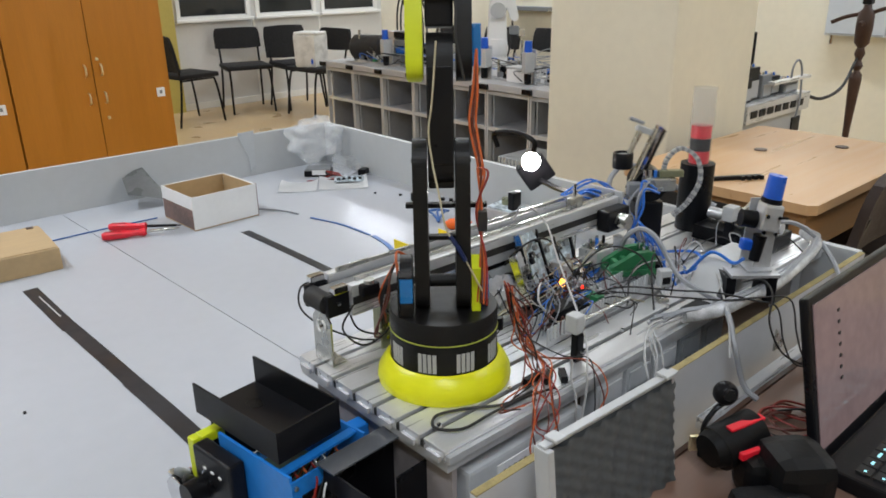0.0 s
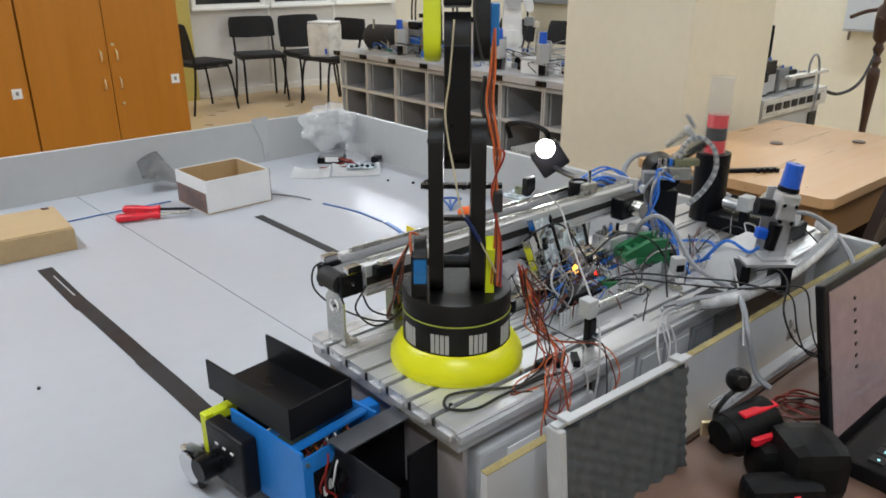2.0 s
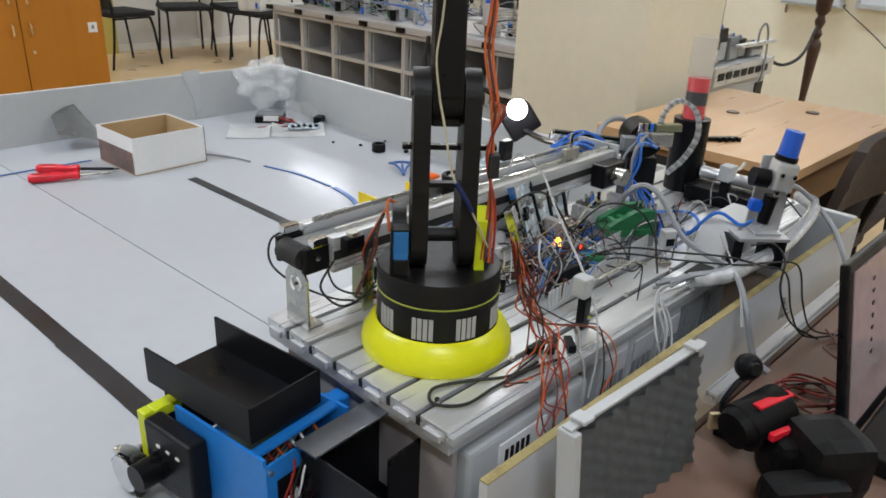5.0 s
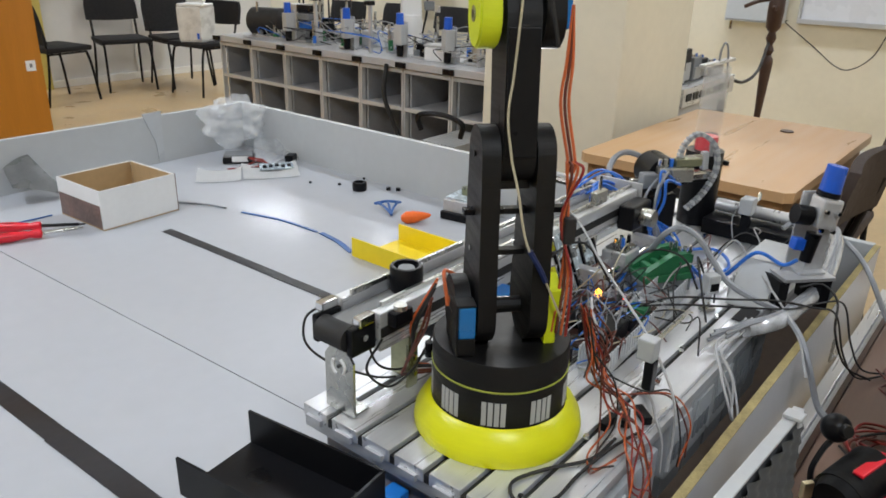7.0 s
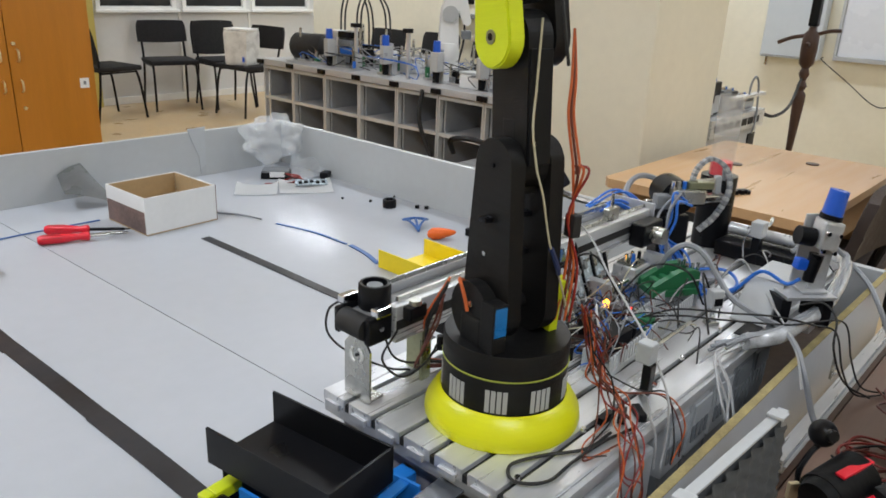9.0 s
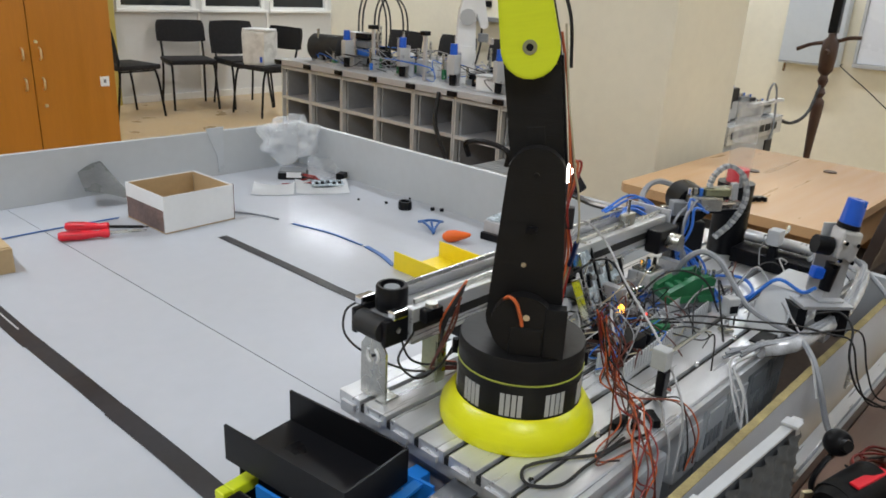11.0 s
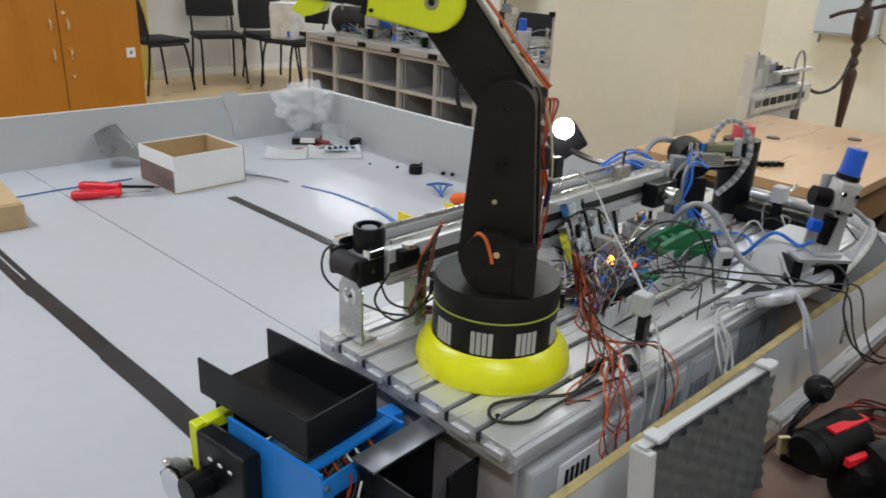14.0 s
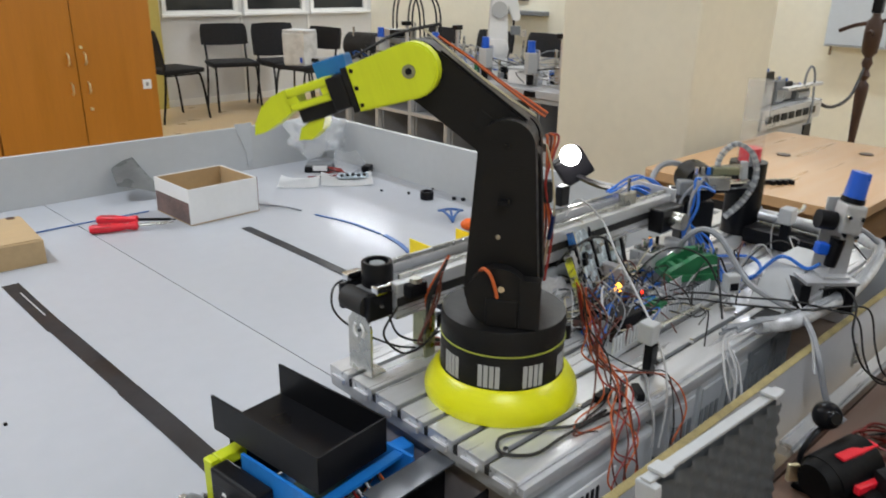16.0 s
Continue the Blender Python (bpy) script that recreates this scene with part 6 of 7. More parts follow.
part("tray_wall", bx(X0 + 0.0032, X1 - 0.0032, Y0, Y0 + 0.003, T0 + 0.0042, T1 - 0.001), BLACK_SMOOTH, tray)
ch = part("chassis", bx(-0.052, 0.075, -0.115, -0.112, 0.03, 0.125), BLUE, mr, "blue printed chassis wall")
part("chassis", bx(-0.052, -0.048, -0.1118, 0.04, 0.03, 0.132), BLUE, mr, "blue printed chassis wall")
part("chassis", bx(0.071, 0.075, -0.1118, 0.04, 0.03, 0.132), BLUE, mr, "blue printed chassis wall")
part("chassis_rim", bx(-0.048, 0.071, -0.098, -0.085, 0.126, 0.130), BLUE, mr)
part("chassis_floor", bx(-0.052, 0.075, -0.1118, 0.09, 0.026, 0.0298), BLUE, mr)
part("inner_board", bx(-0.04, 0.06, -0.07, 0.03, 0.05, 0.06), PCB, mr)
part("side_plate", bx(-0.078, -0.0535, -0.02, 0.066, 0.03, 0.116, 0.004), BLACK_SMOOTH, mr)
part("side_plate", bx(-0.030, 0.06, 0.092, 0.096, 0.03, 0.128, 0.002), BLACK_SMOOTH, mr)
part("motor", cy(0.017, 0.017, -0.03, 0.03, 16, pose(-0.075, 0.05, 0.055, 0, 90, 0)), BLACK_SMOOTH, mr, smooth=True)
part("bracket", bx(-0.074, -0.062, 0.068, 0.084, 0.055, 0.118, 0.002), LIME, mr, "lime green bracket")
part("bracket", bx(-0.0618, -0.026, 0.066, 0.084, 0.104, 0.118, 0.002), LIME, mr, "lime green bracket")
for i in range(9):
    a = rnd.uniform(-0.03, 0.05)
    part("wire", tb([(a, -0.05, 0.062), (a + 0.02, -0.07, 0.11), (a - 0.01, -0.09, 0.118), (a + 0.01, -0.105, 0.08)], 0.0016, 5), rnd.choice((WIRE_RED, WIRE_ORANGE, BLACK_MATT, WHITE)), mr, smooth=True)
part("wire", tb([(-0.02, -0.119, 0.10), (-0.025, -0.122, 0.07), (-0.01, -0.121, 0.05), (-0.015, -0.122, 0.02)], 0.0018, 5), WIRE_RED, mr, smooth=True)
part("wire", tb([(0.01, -0.119, 0.10), (0.005, -0.124, 0.075), (0.012, -0.121, 0.05), (0.0, -0.122, 0.02)], 0.0018, 5), BLACK_MATT, mr, smooth=True)
part("connector", bx(-0.03, -0.012, -0.132, -0.118, 0.012, 0.028, 0.002), ORANGE, mr)
sw = part("switch_plate", bx(-0.038, 0.006, -0.1168, -0.1152, 0.040, 0.100, 0.0005), BLACK_SMOOTH, mr, "dark cut-out in the chassis wall")
for k in range(5):
    part("terminal", bx(-0.034 + 0.008 * k, -0.029 + 0.008 * k, -0.1200, -0.1170, 0.052 + 0.006 * (k % 3), 0.066 + 0.006 * (k % 3), 0.0005), (CHROME, WHITE, GREY, CHROME, BRASS)[k], sw)
for k, mm in enumerate((WIRE_RED, BLACK_MATT, WHITE, WIRE_ORANGE, TUBE_BLUE)):
    part("wire", tb([(-0.030 + 0.009 * k, -0.118, 0.064), (-0.036 + 0.011 * k, -0.126, 0.085), (-0.026 + 0.008 * k, -0.127, 0.104), (-0.016 + 0.012 * k, -0.119, 0.112), (-0.01 + 0.012 * k, -0.108, 0.116)], 0.0014, 5), mm, mr, smooth=True)
for k in range(4):
    part("screw", cy(0.003, 0.003, 0, 0.003, 8, pose(-0.046 + 0.112 * (k % 2), -0.1152, 0.040 + 0.076 * (k // 2), 90, 0, 0)), STEEL, mr)
for k in range(3):
    part("light", bx(-0.0795, -0.0782, 0.0 + 0.018 * k, 0.006 + 0.018 * k, 0.09, 0.093), LABEL, mr)
for sx, sy in ((-0.080, 0.096), (0.095, 0.075)):
    w = part("wheel", cy(0.016, 0.016, -0.012, 0.012, 20, pose(sx, sy, 0.031, 0, 90, 0)), BLACK_SMOOTH, mr, "mecanum wheel with chrome side plates")
    for k in range(9):
        a = k * 40
        q = pose(sx, sy, 0.031, a, 0, 0) @ pose(0, 0.0235, 0, 0, 0, 0) @ pose(0, 0, 0, 45, 90, 0)
        part("roller", lathe(bmesh.new(), [(0.002, -0.014), (0.006, -0.010), (0.0072, 0.0), (0.006, 0.010), (0.002, 0.014)], 10, q), (BLACK_MATT, CHROME, GREY_DARK)[k % 3], w, smooth=True)
    for s in (-1, 1):
        part("side_plate", cy(0.024, 0.024, -0.0007, 0.0007, 18, pose(sx + s * 0.0145, sy, 0.031, 0, 90, 0)), CHROME, w)
# black bin with a bright strip on top
bn = thing("black_bin", pose(-0.018, 0.075, FIELD_Z, 0, 0, 4), "tall black plastic bin with a grey top strip", "bin")
part("back_wall", bx(-0.075, 0.045, 0.058, 0.062, 0.0, 0.133), BLACK_SMOOTH, bn)
part("side_wall", bx(-0.078, -0.0752, -0.06, 0.062, 0.0, 0.128), BLACK_SMOOTH, bn)
part("side_wall", bx(0.0452, 0.048, -0.015, 0.062, 0.0, 0.128), BLACK_SMOOTH, bn)
part("floor_plate", bx(-0.075, 0.045, -0.06, 0.0578, 0.0, 0.004), BLACK_SMOOTH, bn)
part("top_strip", bx(-0.085, 0.082, 0.032, 0.066, 0.1335, 0.136), mat("grey_black_strip", (0.07, 0.075, 0.085), 0.22, vary=0.1, scale=10, spec=0.9, rvary=0.04), bn, "smooth grey plastic strip")
part("front_edge", bx(-0.02, 0.045, -0.012, -0.009, 0.0, 0.118), BLACK_SMOOTH, bn)

# ---------- the printed robot arm ----------
AX, AY = 0.127, 0.157
SH, L1, L2 = 0.145, 0.168, 0.130
arm = thing("robot_arm", (AX, AY, PZ), "black and lime 3D printed robot arm on a yellow ring", "robot arm")
bm = lathe(bmesh.new(), [(0.074, 0.0005), (0.0945, 0.0005), (0.0955, 0.006), (0.094, 0.016), (0.087, 0.028), (0.081, 0.036), (0.077, 0.038), (0.0765, 0.030)], 56)
part("base_ring", bm, YELLOW, arm, "bright yellow printed base ring", smooth=True)
bc = part("base_drum", lathe(bmesh.new(), [(0.0, 0.001), (0.0745, 0.001), (0.0755, 0.006), (0.0755, 0.0795), (0.0, 0.0795)], 56), BLACK, arm, smooth=True)
part("trim_line", lathe(bmesh.new(), [(0.070, 0.0797), (0.0765, 0.0797), (0.0765, 0.0812), (0.070, 0.0812)], 56), mat("dull_lime", (0.36, 0.40, 0.06), 0.5, vary=0.1, scale=12), arm, "thin lime joint line", smooth=True)
for i in range(9):
    q = pose(0, 0, 0, 0, 0, 211 + 40 * i)
    for k in range(4):
        b0 = math.degrees(0.0068 / 0.0756) * (k - 1.5)
        part("vent_slot", bx(0.0750, 0.0760, -0.0026, 0.0026, 0.040, 0.068, 0, q @ pose(0, 0, 0, 0, 0, b0)), VENT, bc)
part("side_screw", cy(0.005, 0.005, 0.068, 0.086, 10, pose(-0.035, 0.074, 0)), BLACK_SMOOTH, arm)
part("side_screw", cy(0.005, 0.005, 0.068, 0.086, 10, pose(0.06, -0.052, 0)), BLACK_SMOOTH, arm)

tt = part("turntable", lathe(bmesh.new(), [(0.0, 0.0815), (0.0755, 0.0815), (0.0757, 0.088), (0.0757, 0.108), (0.0745, 0.1105), (0.0, 0.1105)], 56), BLACK, arm, smooth=True)
part("servo", bx(-0.047, -0.026, 0.040, 0.0578, 0.1305, 0.166, 0.002), SERVO_BLUE, tt, "blue servo motor")
part("servo_base", bx(-0.047, -0.026, 0.040, 0.0578, 0.111, 0.1303, 0.001), BLACK, tt)
part("servo_cover", bx(-0.0485, -0.0245, 0.0580, 0.0605, 0.111, 0.170, 0.001), BLACK, tt)
part("servo_cap", bx(-0.0475, -0.0255, 0.0395, 0.0578, 0.1662, 0.1685, 0.001), BLACK, tt)
part("servo_label", bx(-0.004, 0.006, 0.0583, 0.0592, SH - 0.034, SH - 0.004), NAVY, tt, "dark blue servo label")
part("yoke", bx(-0.024, 0.014, 0.0415, 0.060, 0.109, 0.145, 0.003), BLACK, tt)
part("shoulder_disc", cy(0.036, 0.036, 0.0415, 0.058, 32, pose(0, 0, SH, -90, 0, 0)), BLACK, tt, smooth=True)
part("screw", cy(0.004, 0.004, 0, 0.002, 8, pose(-0.004, 0.058, SH + 0.012, -90, 0, 0)), CHROME, tt)
slab(bm := bmesh.new(), [(-0.012, 0.0), (0.012, 0.0), (0.022, 0.035), (0.020, 0.065), (0.0, 0.078), (-0.020, 0.065), (-0.014, 0.03)], -0.006, 0.006, pose(-0.018, -0.0445, 0.1108) @ UPRIGHT)
part("yoke", bm, LIME, tt, "lime green printed yoke")
part("servo", bx(0.006, 0.030, -0.064, -0.0495, 0.111, 0.145, 0.002), SERVO_BLUE, tt, "blue servo motor")
part("lead", tb([(0.022, 0.050, SH + 0.028), (0.016, 0.062, SH + 0.036), (0.008, 0.064, SH + 0.030), (0.002, 0.062, SH + 0.012), (0.0, 0.061, SH + 0.002)], 0.0022, 5), WIRE_ORANGE, tt, smooth=True)

ua = part("upper_arm", cy(0.009, 0.009, -0.0178, 0.0178, 20, pose(0, 0, 0, 90, 0, 0)), BLACK, arm)
for s in (1, -1):
    out = [(0.043 * math.cos(a), 0.043 * math.sin(a) * 0.85) for a in [math.pi + math.pi * i / 12 for i in range(13)]]
    out += [(0.031 * math.cos(a), L1 + 0.029 * math.sin(a)) for a in [math.pi * i / 12 for i in range(13)]]
    slab(bm := bmesh.new(), out, -0.0275 * s - 0.0095, -0.0275 * s + 0.0095, UPRIGHT)
    sp_ = part("link_plate", bm, BLACK, ua, smooth=True)
    for x, z in ((0.0, 0.0), (0.005, 0.066), (0.0, L1)):
        part("screw", cy(0.003, 0.003, 0, 0.002, 8, pose(x, s * 0.0370, z, -90 * s, 0, 0)), (STEEL if z == 0.066 else BLACK_SMOOTH), ua)
part("cross_bar", bx(-0.006, 0.006, -0.060, 0.048, 0.105, 0.111, 0.001), BLACK_SMOOTH, ua)
part("cross_bar", bx(-0.006, 0.006, -0.0178, 0.0178, 0.060, 0.066, 0.001), BLACK_SMOOTH, ua)
for k, (mm, r_) in enumerate(((WIRE_ORANGE, 0.0017), (WIRE_BROWN, 0.0017), (WIRE_ORANGE, 0.0016), (WIRE_RED, 0.0016))):
    o = 0.004 * k
    part("lead", tb([(-0.030 - o, -0.046 - o, -0.02), (-0.036 - o, -0.050 - o * 0.5, 0.05), (-0.037, -0.051 + o * 0.6, 0.11), (-0.036 - o, -0.046 - o, 0.16), (-0.034 - o * 0.5, -0.046 - o * 0.5, L1)], r_, 5), mm, ua, smooth=True)
part("connector", bx(-0.046, -0.030, -0.058, -0.046, 0.085, 0.112, 0.002), BLACK_MATT, ua)
part("cable_sleeve", tb([(-0.046, -0.030, 0.046), (-0.049, -0.022, 0.062), (-0.051, -0.010, 0.082)], 0.003, 6), NAVY, ua, "dark blue cable sleeve", smooth=True)
part("thin_cable", tb([(-0.040, -0.052, 0.0), (-0.046, -0.030, 0.046), (-0.052, -0.006, 0.09), (-0.047, 0.004, 0.14), (-0.040, 0.010, L1)], 0.0013, 5), WIRE_YELLOW, ua, smooth=True)

fa = part("forearm", slab(bmesh.new(), capsule(0.029, 0.030, L2), -0.0165, 0.0165, UPRIGHT), BLACK, arm, smooth=True)
part("spine", bx(-0.012, 0.012, -0.0168, 0.0168, -0.035, 0.05, 0.003), BLACK, fa)
part("cover_edge", bx(-0.0325, -0.0295, -0.015, 0.015, 0.0, L2 - 0.01, 0.001), BLACK_SMOOTH, fa)
part("thin_cable", tb([(-0.040, 0.010, -0.004), (-0.038, 0.015, 0.04), (-0.036, 0.010, 0.08), (-0.036, 0.004, L2 + 0.02)], 0.0013, 5), WIRE_YELLOW, fa, smooth=True)
for k, mm in enumerate((WIRE_ORANGE, WIRE_BROWN, WIRE_ORANGE)):
    part("lead", tb([(-0.035 - 0.002 * k, -0.047 - 0.002 * k, -0.014), (-0.034 - 0.002 * k, -0.046 - 0.003 * k, 0.0), (-0.035, -0.036 - 0.004 * k, 0.05), (-0.034, -0.040 - 0.003 * k, 0.09), (-0.03, -0.045, L2 + 0.01)], 0.0016, 5), mm, fa, smooth=True)

wr = part("wrist", bx(-0.015, 0.015, -0.0175, 0.0175, 0.036, 0.072, 0.003), BLACK_SMOOTH, arm)
slab(bm := bmesh.new(), capsule(0.0300, 0.0255, 0.069, flat=True), -0.0415, -0.0205, UPRIGHT)
bmesh.ops.bevel(bm, geom=[e for e in bm.edges if e.calc_length() < 0.02 or abs(e.verts[0].co.y - e.verts[1].co.y) < 1e-6], offset=0.002, segments=2, affect="EDGES")
yp_ = part("side_cover", bm, LIME, wr, "lime green printed side cover", smooth=True)
part("hub_ring", lathe(bmesh.new(), [(0.0035, 0.0), (0.0075, 0.0), (0.0075, 0.0012), (0.0035, 0.0012)], 16, pose(0, 0.0415, 0.002, -90, 0, 0)), OLIVE, wr)
part("hub", cy(0.0038, 0.0038, 0, 0.0016, 12, pose(0, 0.0415, 0.002, -90, 0, 0)), BLACK_SMOOTH, wr)
for x in (-0.019, 0.0, 0.019):
    part("screw", cy(0.0024, 0.0024, 0, 0.0014, 8, pose(x, 0.0415, 0.064, -90, 0, 0)), BLACK_SMOOTH, wr)
slab(bm := bmesh.new(), capsule(0.0300, 0.0255, 0.069, flat=True), 0.0205, 0.040, UPRIGHT)
part("side_plate", bm, BLACK, wr, smooth=True)
part("servo", bx(-0.010, 0.010, -0.052, -0.0402, -0.012, 0.040, 0.002), SERVO_BLUE, wr, "blue servo motor")
part("end_plate", bx(-0.025, 0.025, -0.040, 0.0415, 0.0692, 0.076, 0.001), BLACK, wr)
part("lead", tb([(-0.037, -0.03, -0.03), (-0.042, -0.02, 0.02), (-0.036, -0.02, 0.06), (-0.03, -0.01, 0.09)], 0.002, 5), BLACK_MATT, wr, smooth=True)

gp = part("gripper", bx(-0.020, 0.018, -0.022, 0.040, 0.0765, 0.098, 0.003), BLACK, arm)
part("servo", bx(-0.040, -0.0205, -0.012, 0.012, 0.078, 0.118, 0.002), SERVO_BLUE, gp, "blue servo motor")
part("palm", bx(0.000, 0.020, -0.015, 0.030, 0.0985, 0.145, 0.003), BLACK, gp)
# upper finger: a slotted root and a curved tip
bm = bmesh.new()
box(bm, -0.022, -0.012, 0.010, 0.036, 0.0985, 0.150, 0.003)
box(bm, -0.004, 0.004, 0.010, 0.036, 0.0985, 0.150, 0.003)
box(bm, -0.0119, -0.0041, 0.012, 0.034, 0.0985, 0.108)
box(bm, -0.0119, -0.0041, 0.012, 0.034, 0.138, 0.152)
part("finger_root", bm, LIME, gp, "lime green slotted finger")
slab(bm := bmesh.new(), [(-0.022, 0.1505), (0.004, 0.1505), (0.010, 0.168), (0.016, 0.19), (0.016, 0.205), (0.004, 0.20), (-0.012, 0.185), (-0.020, 0.168)], -0.034, -0.012, UPRIGHT)
part("finger_tip", bm, LIME, gp, "lime green curved fingertip")
slab(bm := bmesh.new(), [(0.0205, 0.118), (0.032, 0.125), (0.040, 0.142), (0.036, 0.158), (0.024, 0.150), (0.0205, 0.140)], -0.026, -0.004, UPRIGHT)
part("finger_tip", bm, LIME, gp, "lime green curved fingertip")

# servo leads spilling from the arm's foot over the plate edge
for i in range(15):
    def w(s):
        return rnd.uniform(-s, s)

    pts = [(AX + 0.058 + w(0.008), AY - 0.070 + w(0.008), PZ + 0.135 + w(0.012)), (AX + 0.070 + w(0.014), AY - 0.084 + w(0.010), PZ + 0.090 + w(0.02)), (AX + 0.075 + w(0.02), AY - 0.093 + w(0.014), PZ + 0.050 + w(0.018))]
    if i % 5 == 0:
        pts += [(AX + 0.10 + w(0.02), AY - 0.115 + w(0.012), PZ + 0.022 + abs(w(0.02))), (AX + 0.135 + w(0.02), AY - 0.145, PZ + 0.012 + abs(w(0.02))), (AX + 0.150 + w(0.02), AY - 0.168, PZ - 0.02 + w(0.01)), (AX + 0.150 + w(0.02), AY - 0.170, PZ - 0.06)]
    elif i % 5 == 1:
        pts += [(AX + 0.055 + w(0.02), AY - 0.112 + w(0.012), PZ + 0.012), (AX + 0.005 + w(0.02), AY - 0.118 + w(0.01), PZ + 0.004), (AX - 0.03 + w(0.02), AY - 0.128 + w(0.012), PZ + 0.004), (AX + 0.02 + w(0.02), AY - 0.145 + w(0.006), PZ + 0.005)]
    else:
        pts += [(AX + 0.072 + w(0.024), AY - 0.112 + w(0.012), PZ + 0.022 + abs(w(0.02))), (AX + 0.050 + w(0.028), AY - 0.140 + w(0.008), PZ + 0.010 + abs(w(0.012))), (AX + 0.035 + w(0.03), AY - 0.166, PZ - 0.010 + w(0.01)), (AX + 0.028 + w(0.03), AY - 0.171 + w(0.003), PZ - 0.055 + w(0.01)), (AX + 0.020 + w(0.03), AY - 0.172, PZ - 0.095 + w(0.02))]
    mm = (WIRE_ORANGE, WIRE_BROWN, WIRE_RED, WIRE_ORANGE, WIRE_BROWN, BLACK_MATT)[i % 6]
    tagged(finish("servo_lead", tb(pts, 0.0011, 5, 7), mm, smooth=True), "orange and brown servo lead hanging from the arm", "wire", "servo leads")
for i in range(6):
    a = rnd.uniform(-0.012, 0.012)
    pts = [(AX - 0.03 + a, AY + 0.072 + a * 0.4, PZ + 0.15 + a), (AX - 0.035, AY + 0.092 + a, PZ + 0.10), (AX - 0.03 + a, AY + 0.108, PZ + 0.05 + a), (AX - 0.01 + a, AY + 0.13 + a, PZ + 0.02), (AX + 0.03, AY + 0.12 + a, PZ + 0.006)]
    tagged(finish("servo_lead", tb(pts, 0.0017, 5, 6), (WIRE_ORANGE, WIRE_BROWN, BLACK_MATT)[i % 3], smooth=True), "orange and brown servo lead behind the arm", "wire", "servo leads")
for i in range(3):
    kn = thing("plug_connector", pose(AX + 0.07 + 0.02 * i, AY - 0.105 - 0.012 * i, PZ + 0.012, 0, 0, 25 * i), "small black plug joining the servo leads", "connector", "plug connectors")
    part("shell", bx(-0.014, 0.014, -0.005, 0.005, -0.0115, -0.0015, 0.001), BLACK_SMOOTH, kn)
wires("black_ring_cable", "thin black cable coiled on the plate", BLACK_MATT, 0.002, [
    [(AX + 0.05, AY - 0.125, PZ + 0.003), (AX + 0.0, AY - 0.122, PZ + 0.003), (AX - 0.045, AY - 0.095, PZ + 0.003), (AX - 0.085, AY - 0.08, PZ + 0.003), (AX - 0.105, AY - 0.10, PZ + 0.003), (AX - 0.08, AY - 0.125, PZ + 0.003), (AX - 0.03, AY - 0.125, PZ + 0.003), (AX + 0.03, AY - 0.13, PZ + 0.004), (AX + 0.08, AY - 0.14, PZ + 0.003)],
])
# black workpiece that rides the belt
puck = thing("belt_workpiece", (0.05, CY, CZ - 0.0035), "black cylindrical workpiece riding on the belt", "workpiece")
part("body", lathe(bmesh.new(), [(0.0, 0.0), (0.0195, 0.0), (0.0205, 0.002), (0.0205, 0.030), (0.019, 0.032), (0.0155, 0.032), (0.0145, 0.024), (0.0, 0.024)], 28), BLACK_SMOOTH, puck, smooth=True)
part("insert", lathe(bmesh.new(), [(0.006, 0.0242), (0.010, 0.0242), (0.010, 0.029), (0.006, 0.029)], 16), GREY_DARK, puck)


# ---------- things that move ----------
def between(keys, t):
    """Values at t, eased between the keys (seconds, values...)."""
    if t <= keys[0][0]:
        return keys[0][1:]
    for a, b in zip(keys, keys[1:]):
        if t <= b[0]:
            u = (t - a[0]) / (b[0] - a[0])
            return [p + (q - p) * u for p, q in zip(a[1:], b[1:])]
    return keys[-1][1:]


TURN_KEYS = [(0, 48.7), (7.6, 48.7), (8.0, 51), (8.25, 55.5), (8.5, 61), (8.7, 66), (9.0, 76), (9.4, 92), (9.8, 108), (10.1, 118), (10.4, 123), (10.6, 124), (16, 124)]
BEND_KEYS = [(0, 5, 4), (10.4, 5, 4), (10.8, 7, 3), (11.0, 8, 3.5), (11.5, 14.7, 7.3), (12.0, 19.5, 14.5), (12.5, 24.2, 17.8), (13.0, 28.7, 26.3), (13.5, 34.2, 36.8), (14.0, 38.3, 44.7), (14.5, 41.7, 48.8), (15.0, 45.5, 48.5), (15.5, 51, 51), (16.0, 54.2, 54.8)]
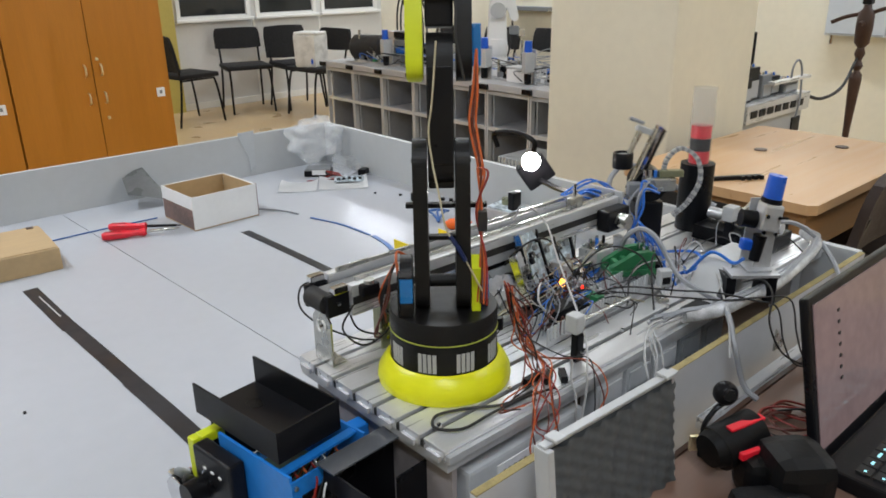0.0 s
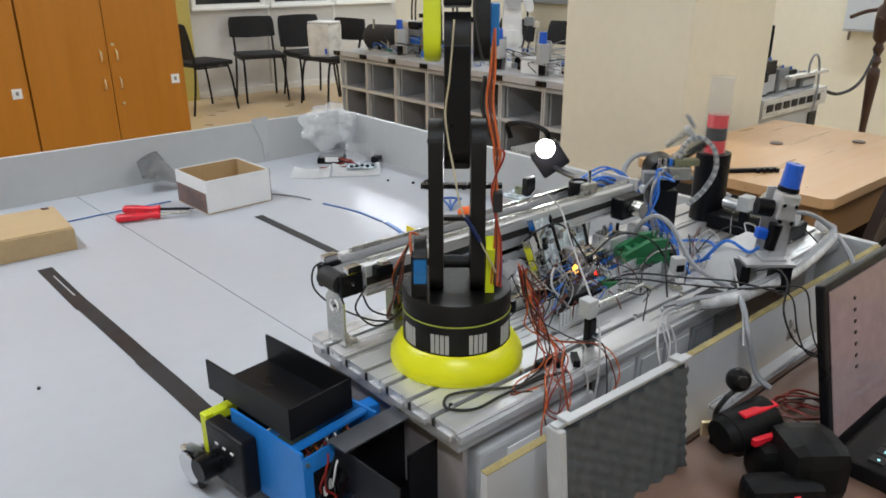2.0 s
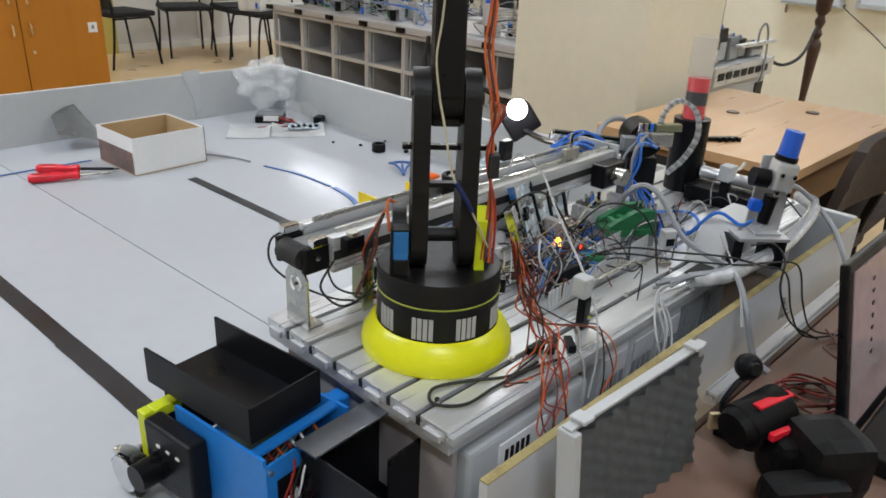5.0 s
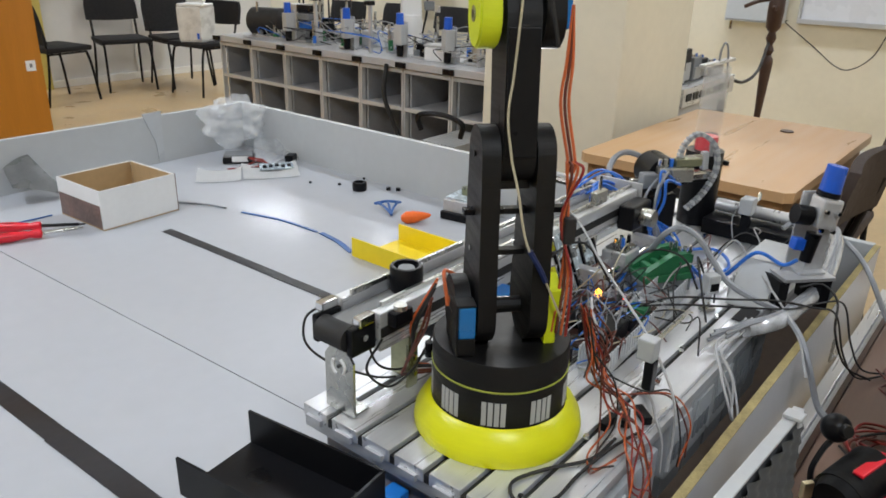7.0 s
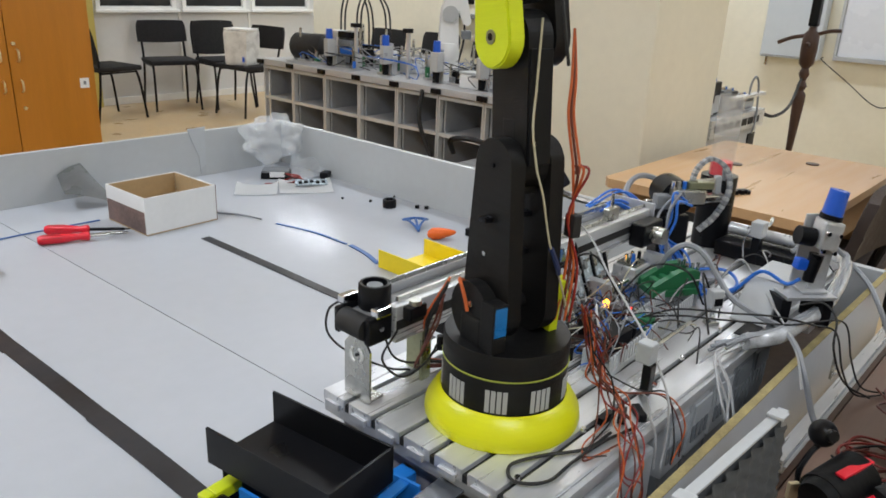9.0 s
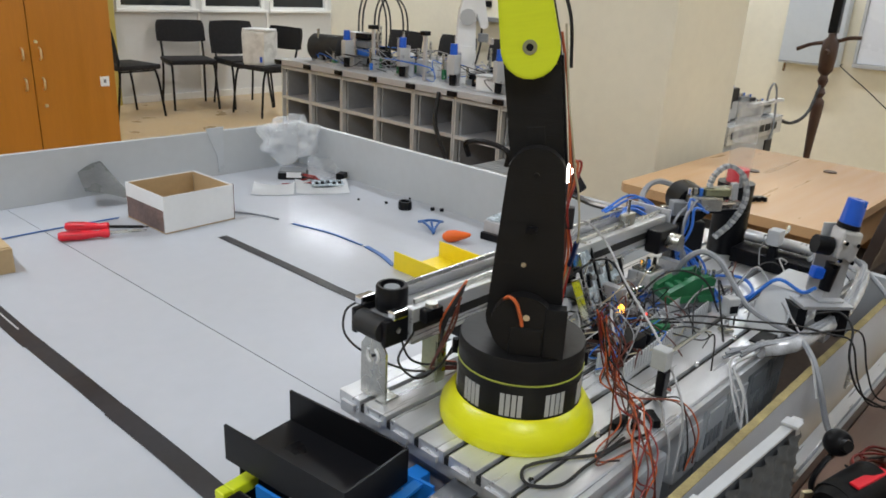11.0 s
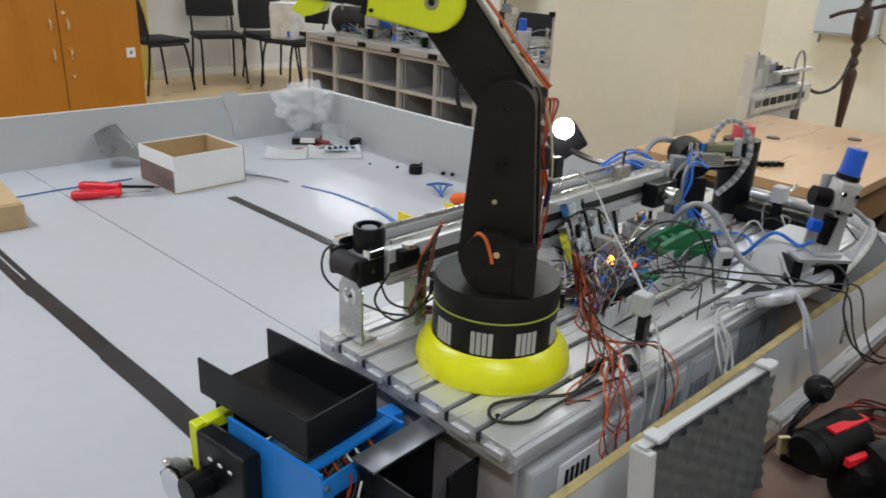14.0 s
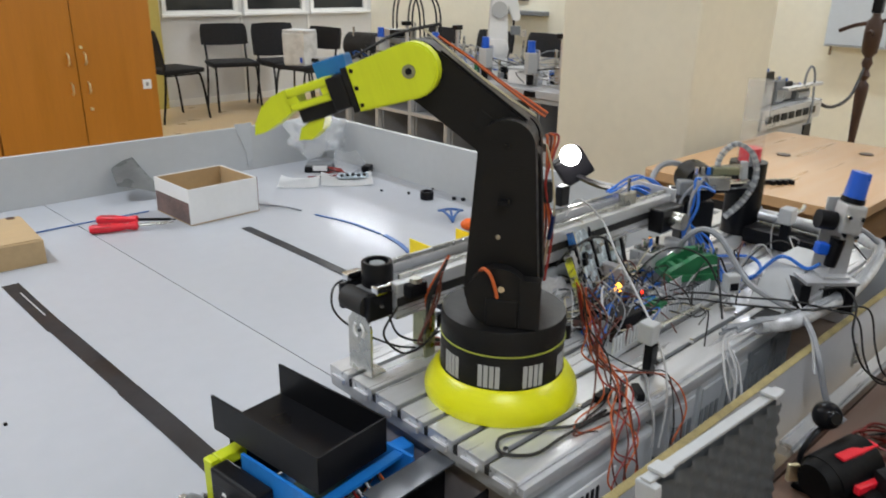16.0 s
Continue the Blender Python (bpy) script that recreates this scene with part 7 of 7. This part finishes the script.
SWING_KEYS = [(0, 22), (0.1, 10), (0.2, -6), (0.3, -40), (0.42, -84), (1.0, -84), (1.1, -70), (1.2, -48), (1.35, -14), (1.5, -4), (1.6, 2), (1.8, 20), (1.9, 36), (2.0, 55), (2.15, 86), (3.9, 86), (4.05, 50), (4.2, 0), (4.35, -50), (4.45, -84), (5.2, -84), (5.4, -45), (5.6, -6), (5.8, 9), (5.9, 28), (6.0, 50), (6.12, 86), (16, 86)]


def motions():
    times = sorted({round(0.1 * i, 2) for i in range(161)})
    rows = {name: [] for name in ("turn", "upper", "fore", "wrist")}
    for t in times:
        (yaw,), (bend, wrist) = between(TURN_KEYS, t), between(BEND_KEYS, t)
        base = pose(0, 0, 0, 0, 0, yaw)
        shoulder = base @ pose(0, 0, SH)
        elbow = shoulder @ pose(0, 0, L1, 0, bend, 0)
        tip = elbow @ pose(0, 0, L2, 0, wrist, 0)
        rows["turn"].append((t, base))
        rows["upper"].append((t, shoulder))
        rows["fore"].append((t, elbow))
        rows["wrist"].append((t, tip))
    walk(tt, rows["turn"])
    walk(ua, rows["upper"])
    walk(fa, rows["fore"])
    walk(wr, rows["wrist"])
    walk(gp, rows["wrist"])
    walk(sa, [(t, SWING @ pose(0, 0, 0, 0, a, 0)) for t, a in SWING_KEYS])
    belt = CZ - 0.0035
    ride = []
    for t, a in SWING_KEYS[:4]:
        held = SWING @ pose(0, 0, 0, 0, a, 0) @ Vector((-0.035, 0, 0.038))
        ride.append((t, pose(held.x, held.y, held.z)))
    ride += [(0.42, pose(0.70, CY, belt + 0.02)), (0.55, pose(0.69, CY, belt)), (1.0, pose(0.655, CY, belt))]
    ride += [(t, pose(0.655 - 0.0865 * (t - 1.0), CY, belt)) for t in (2, 3, 4, 5, 6, 7, 7.9)]
    ride += [(8.0, pose(0.0505, CY, belt)), (16.0, pose(0.0505, CY, belt))]
    walk(puck, ride)
    for i, piece in enumerate(STACK):
        z = 0.148 + 0.027 * i
        walk(piece, [(0, pose(0, 0, z)), (6.15, pose(0, 0, z)), (6.45, pose(0, 0, z - 0.054)), (16, pose(0, 0, z - 0.054))])


motions()
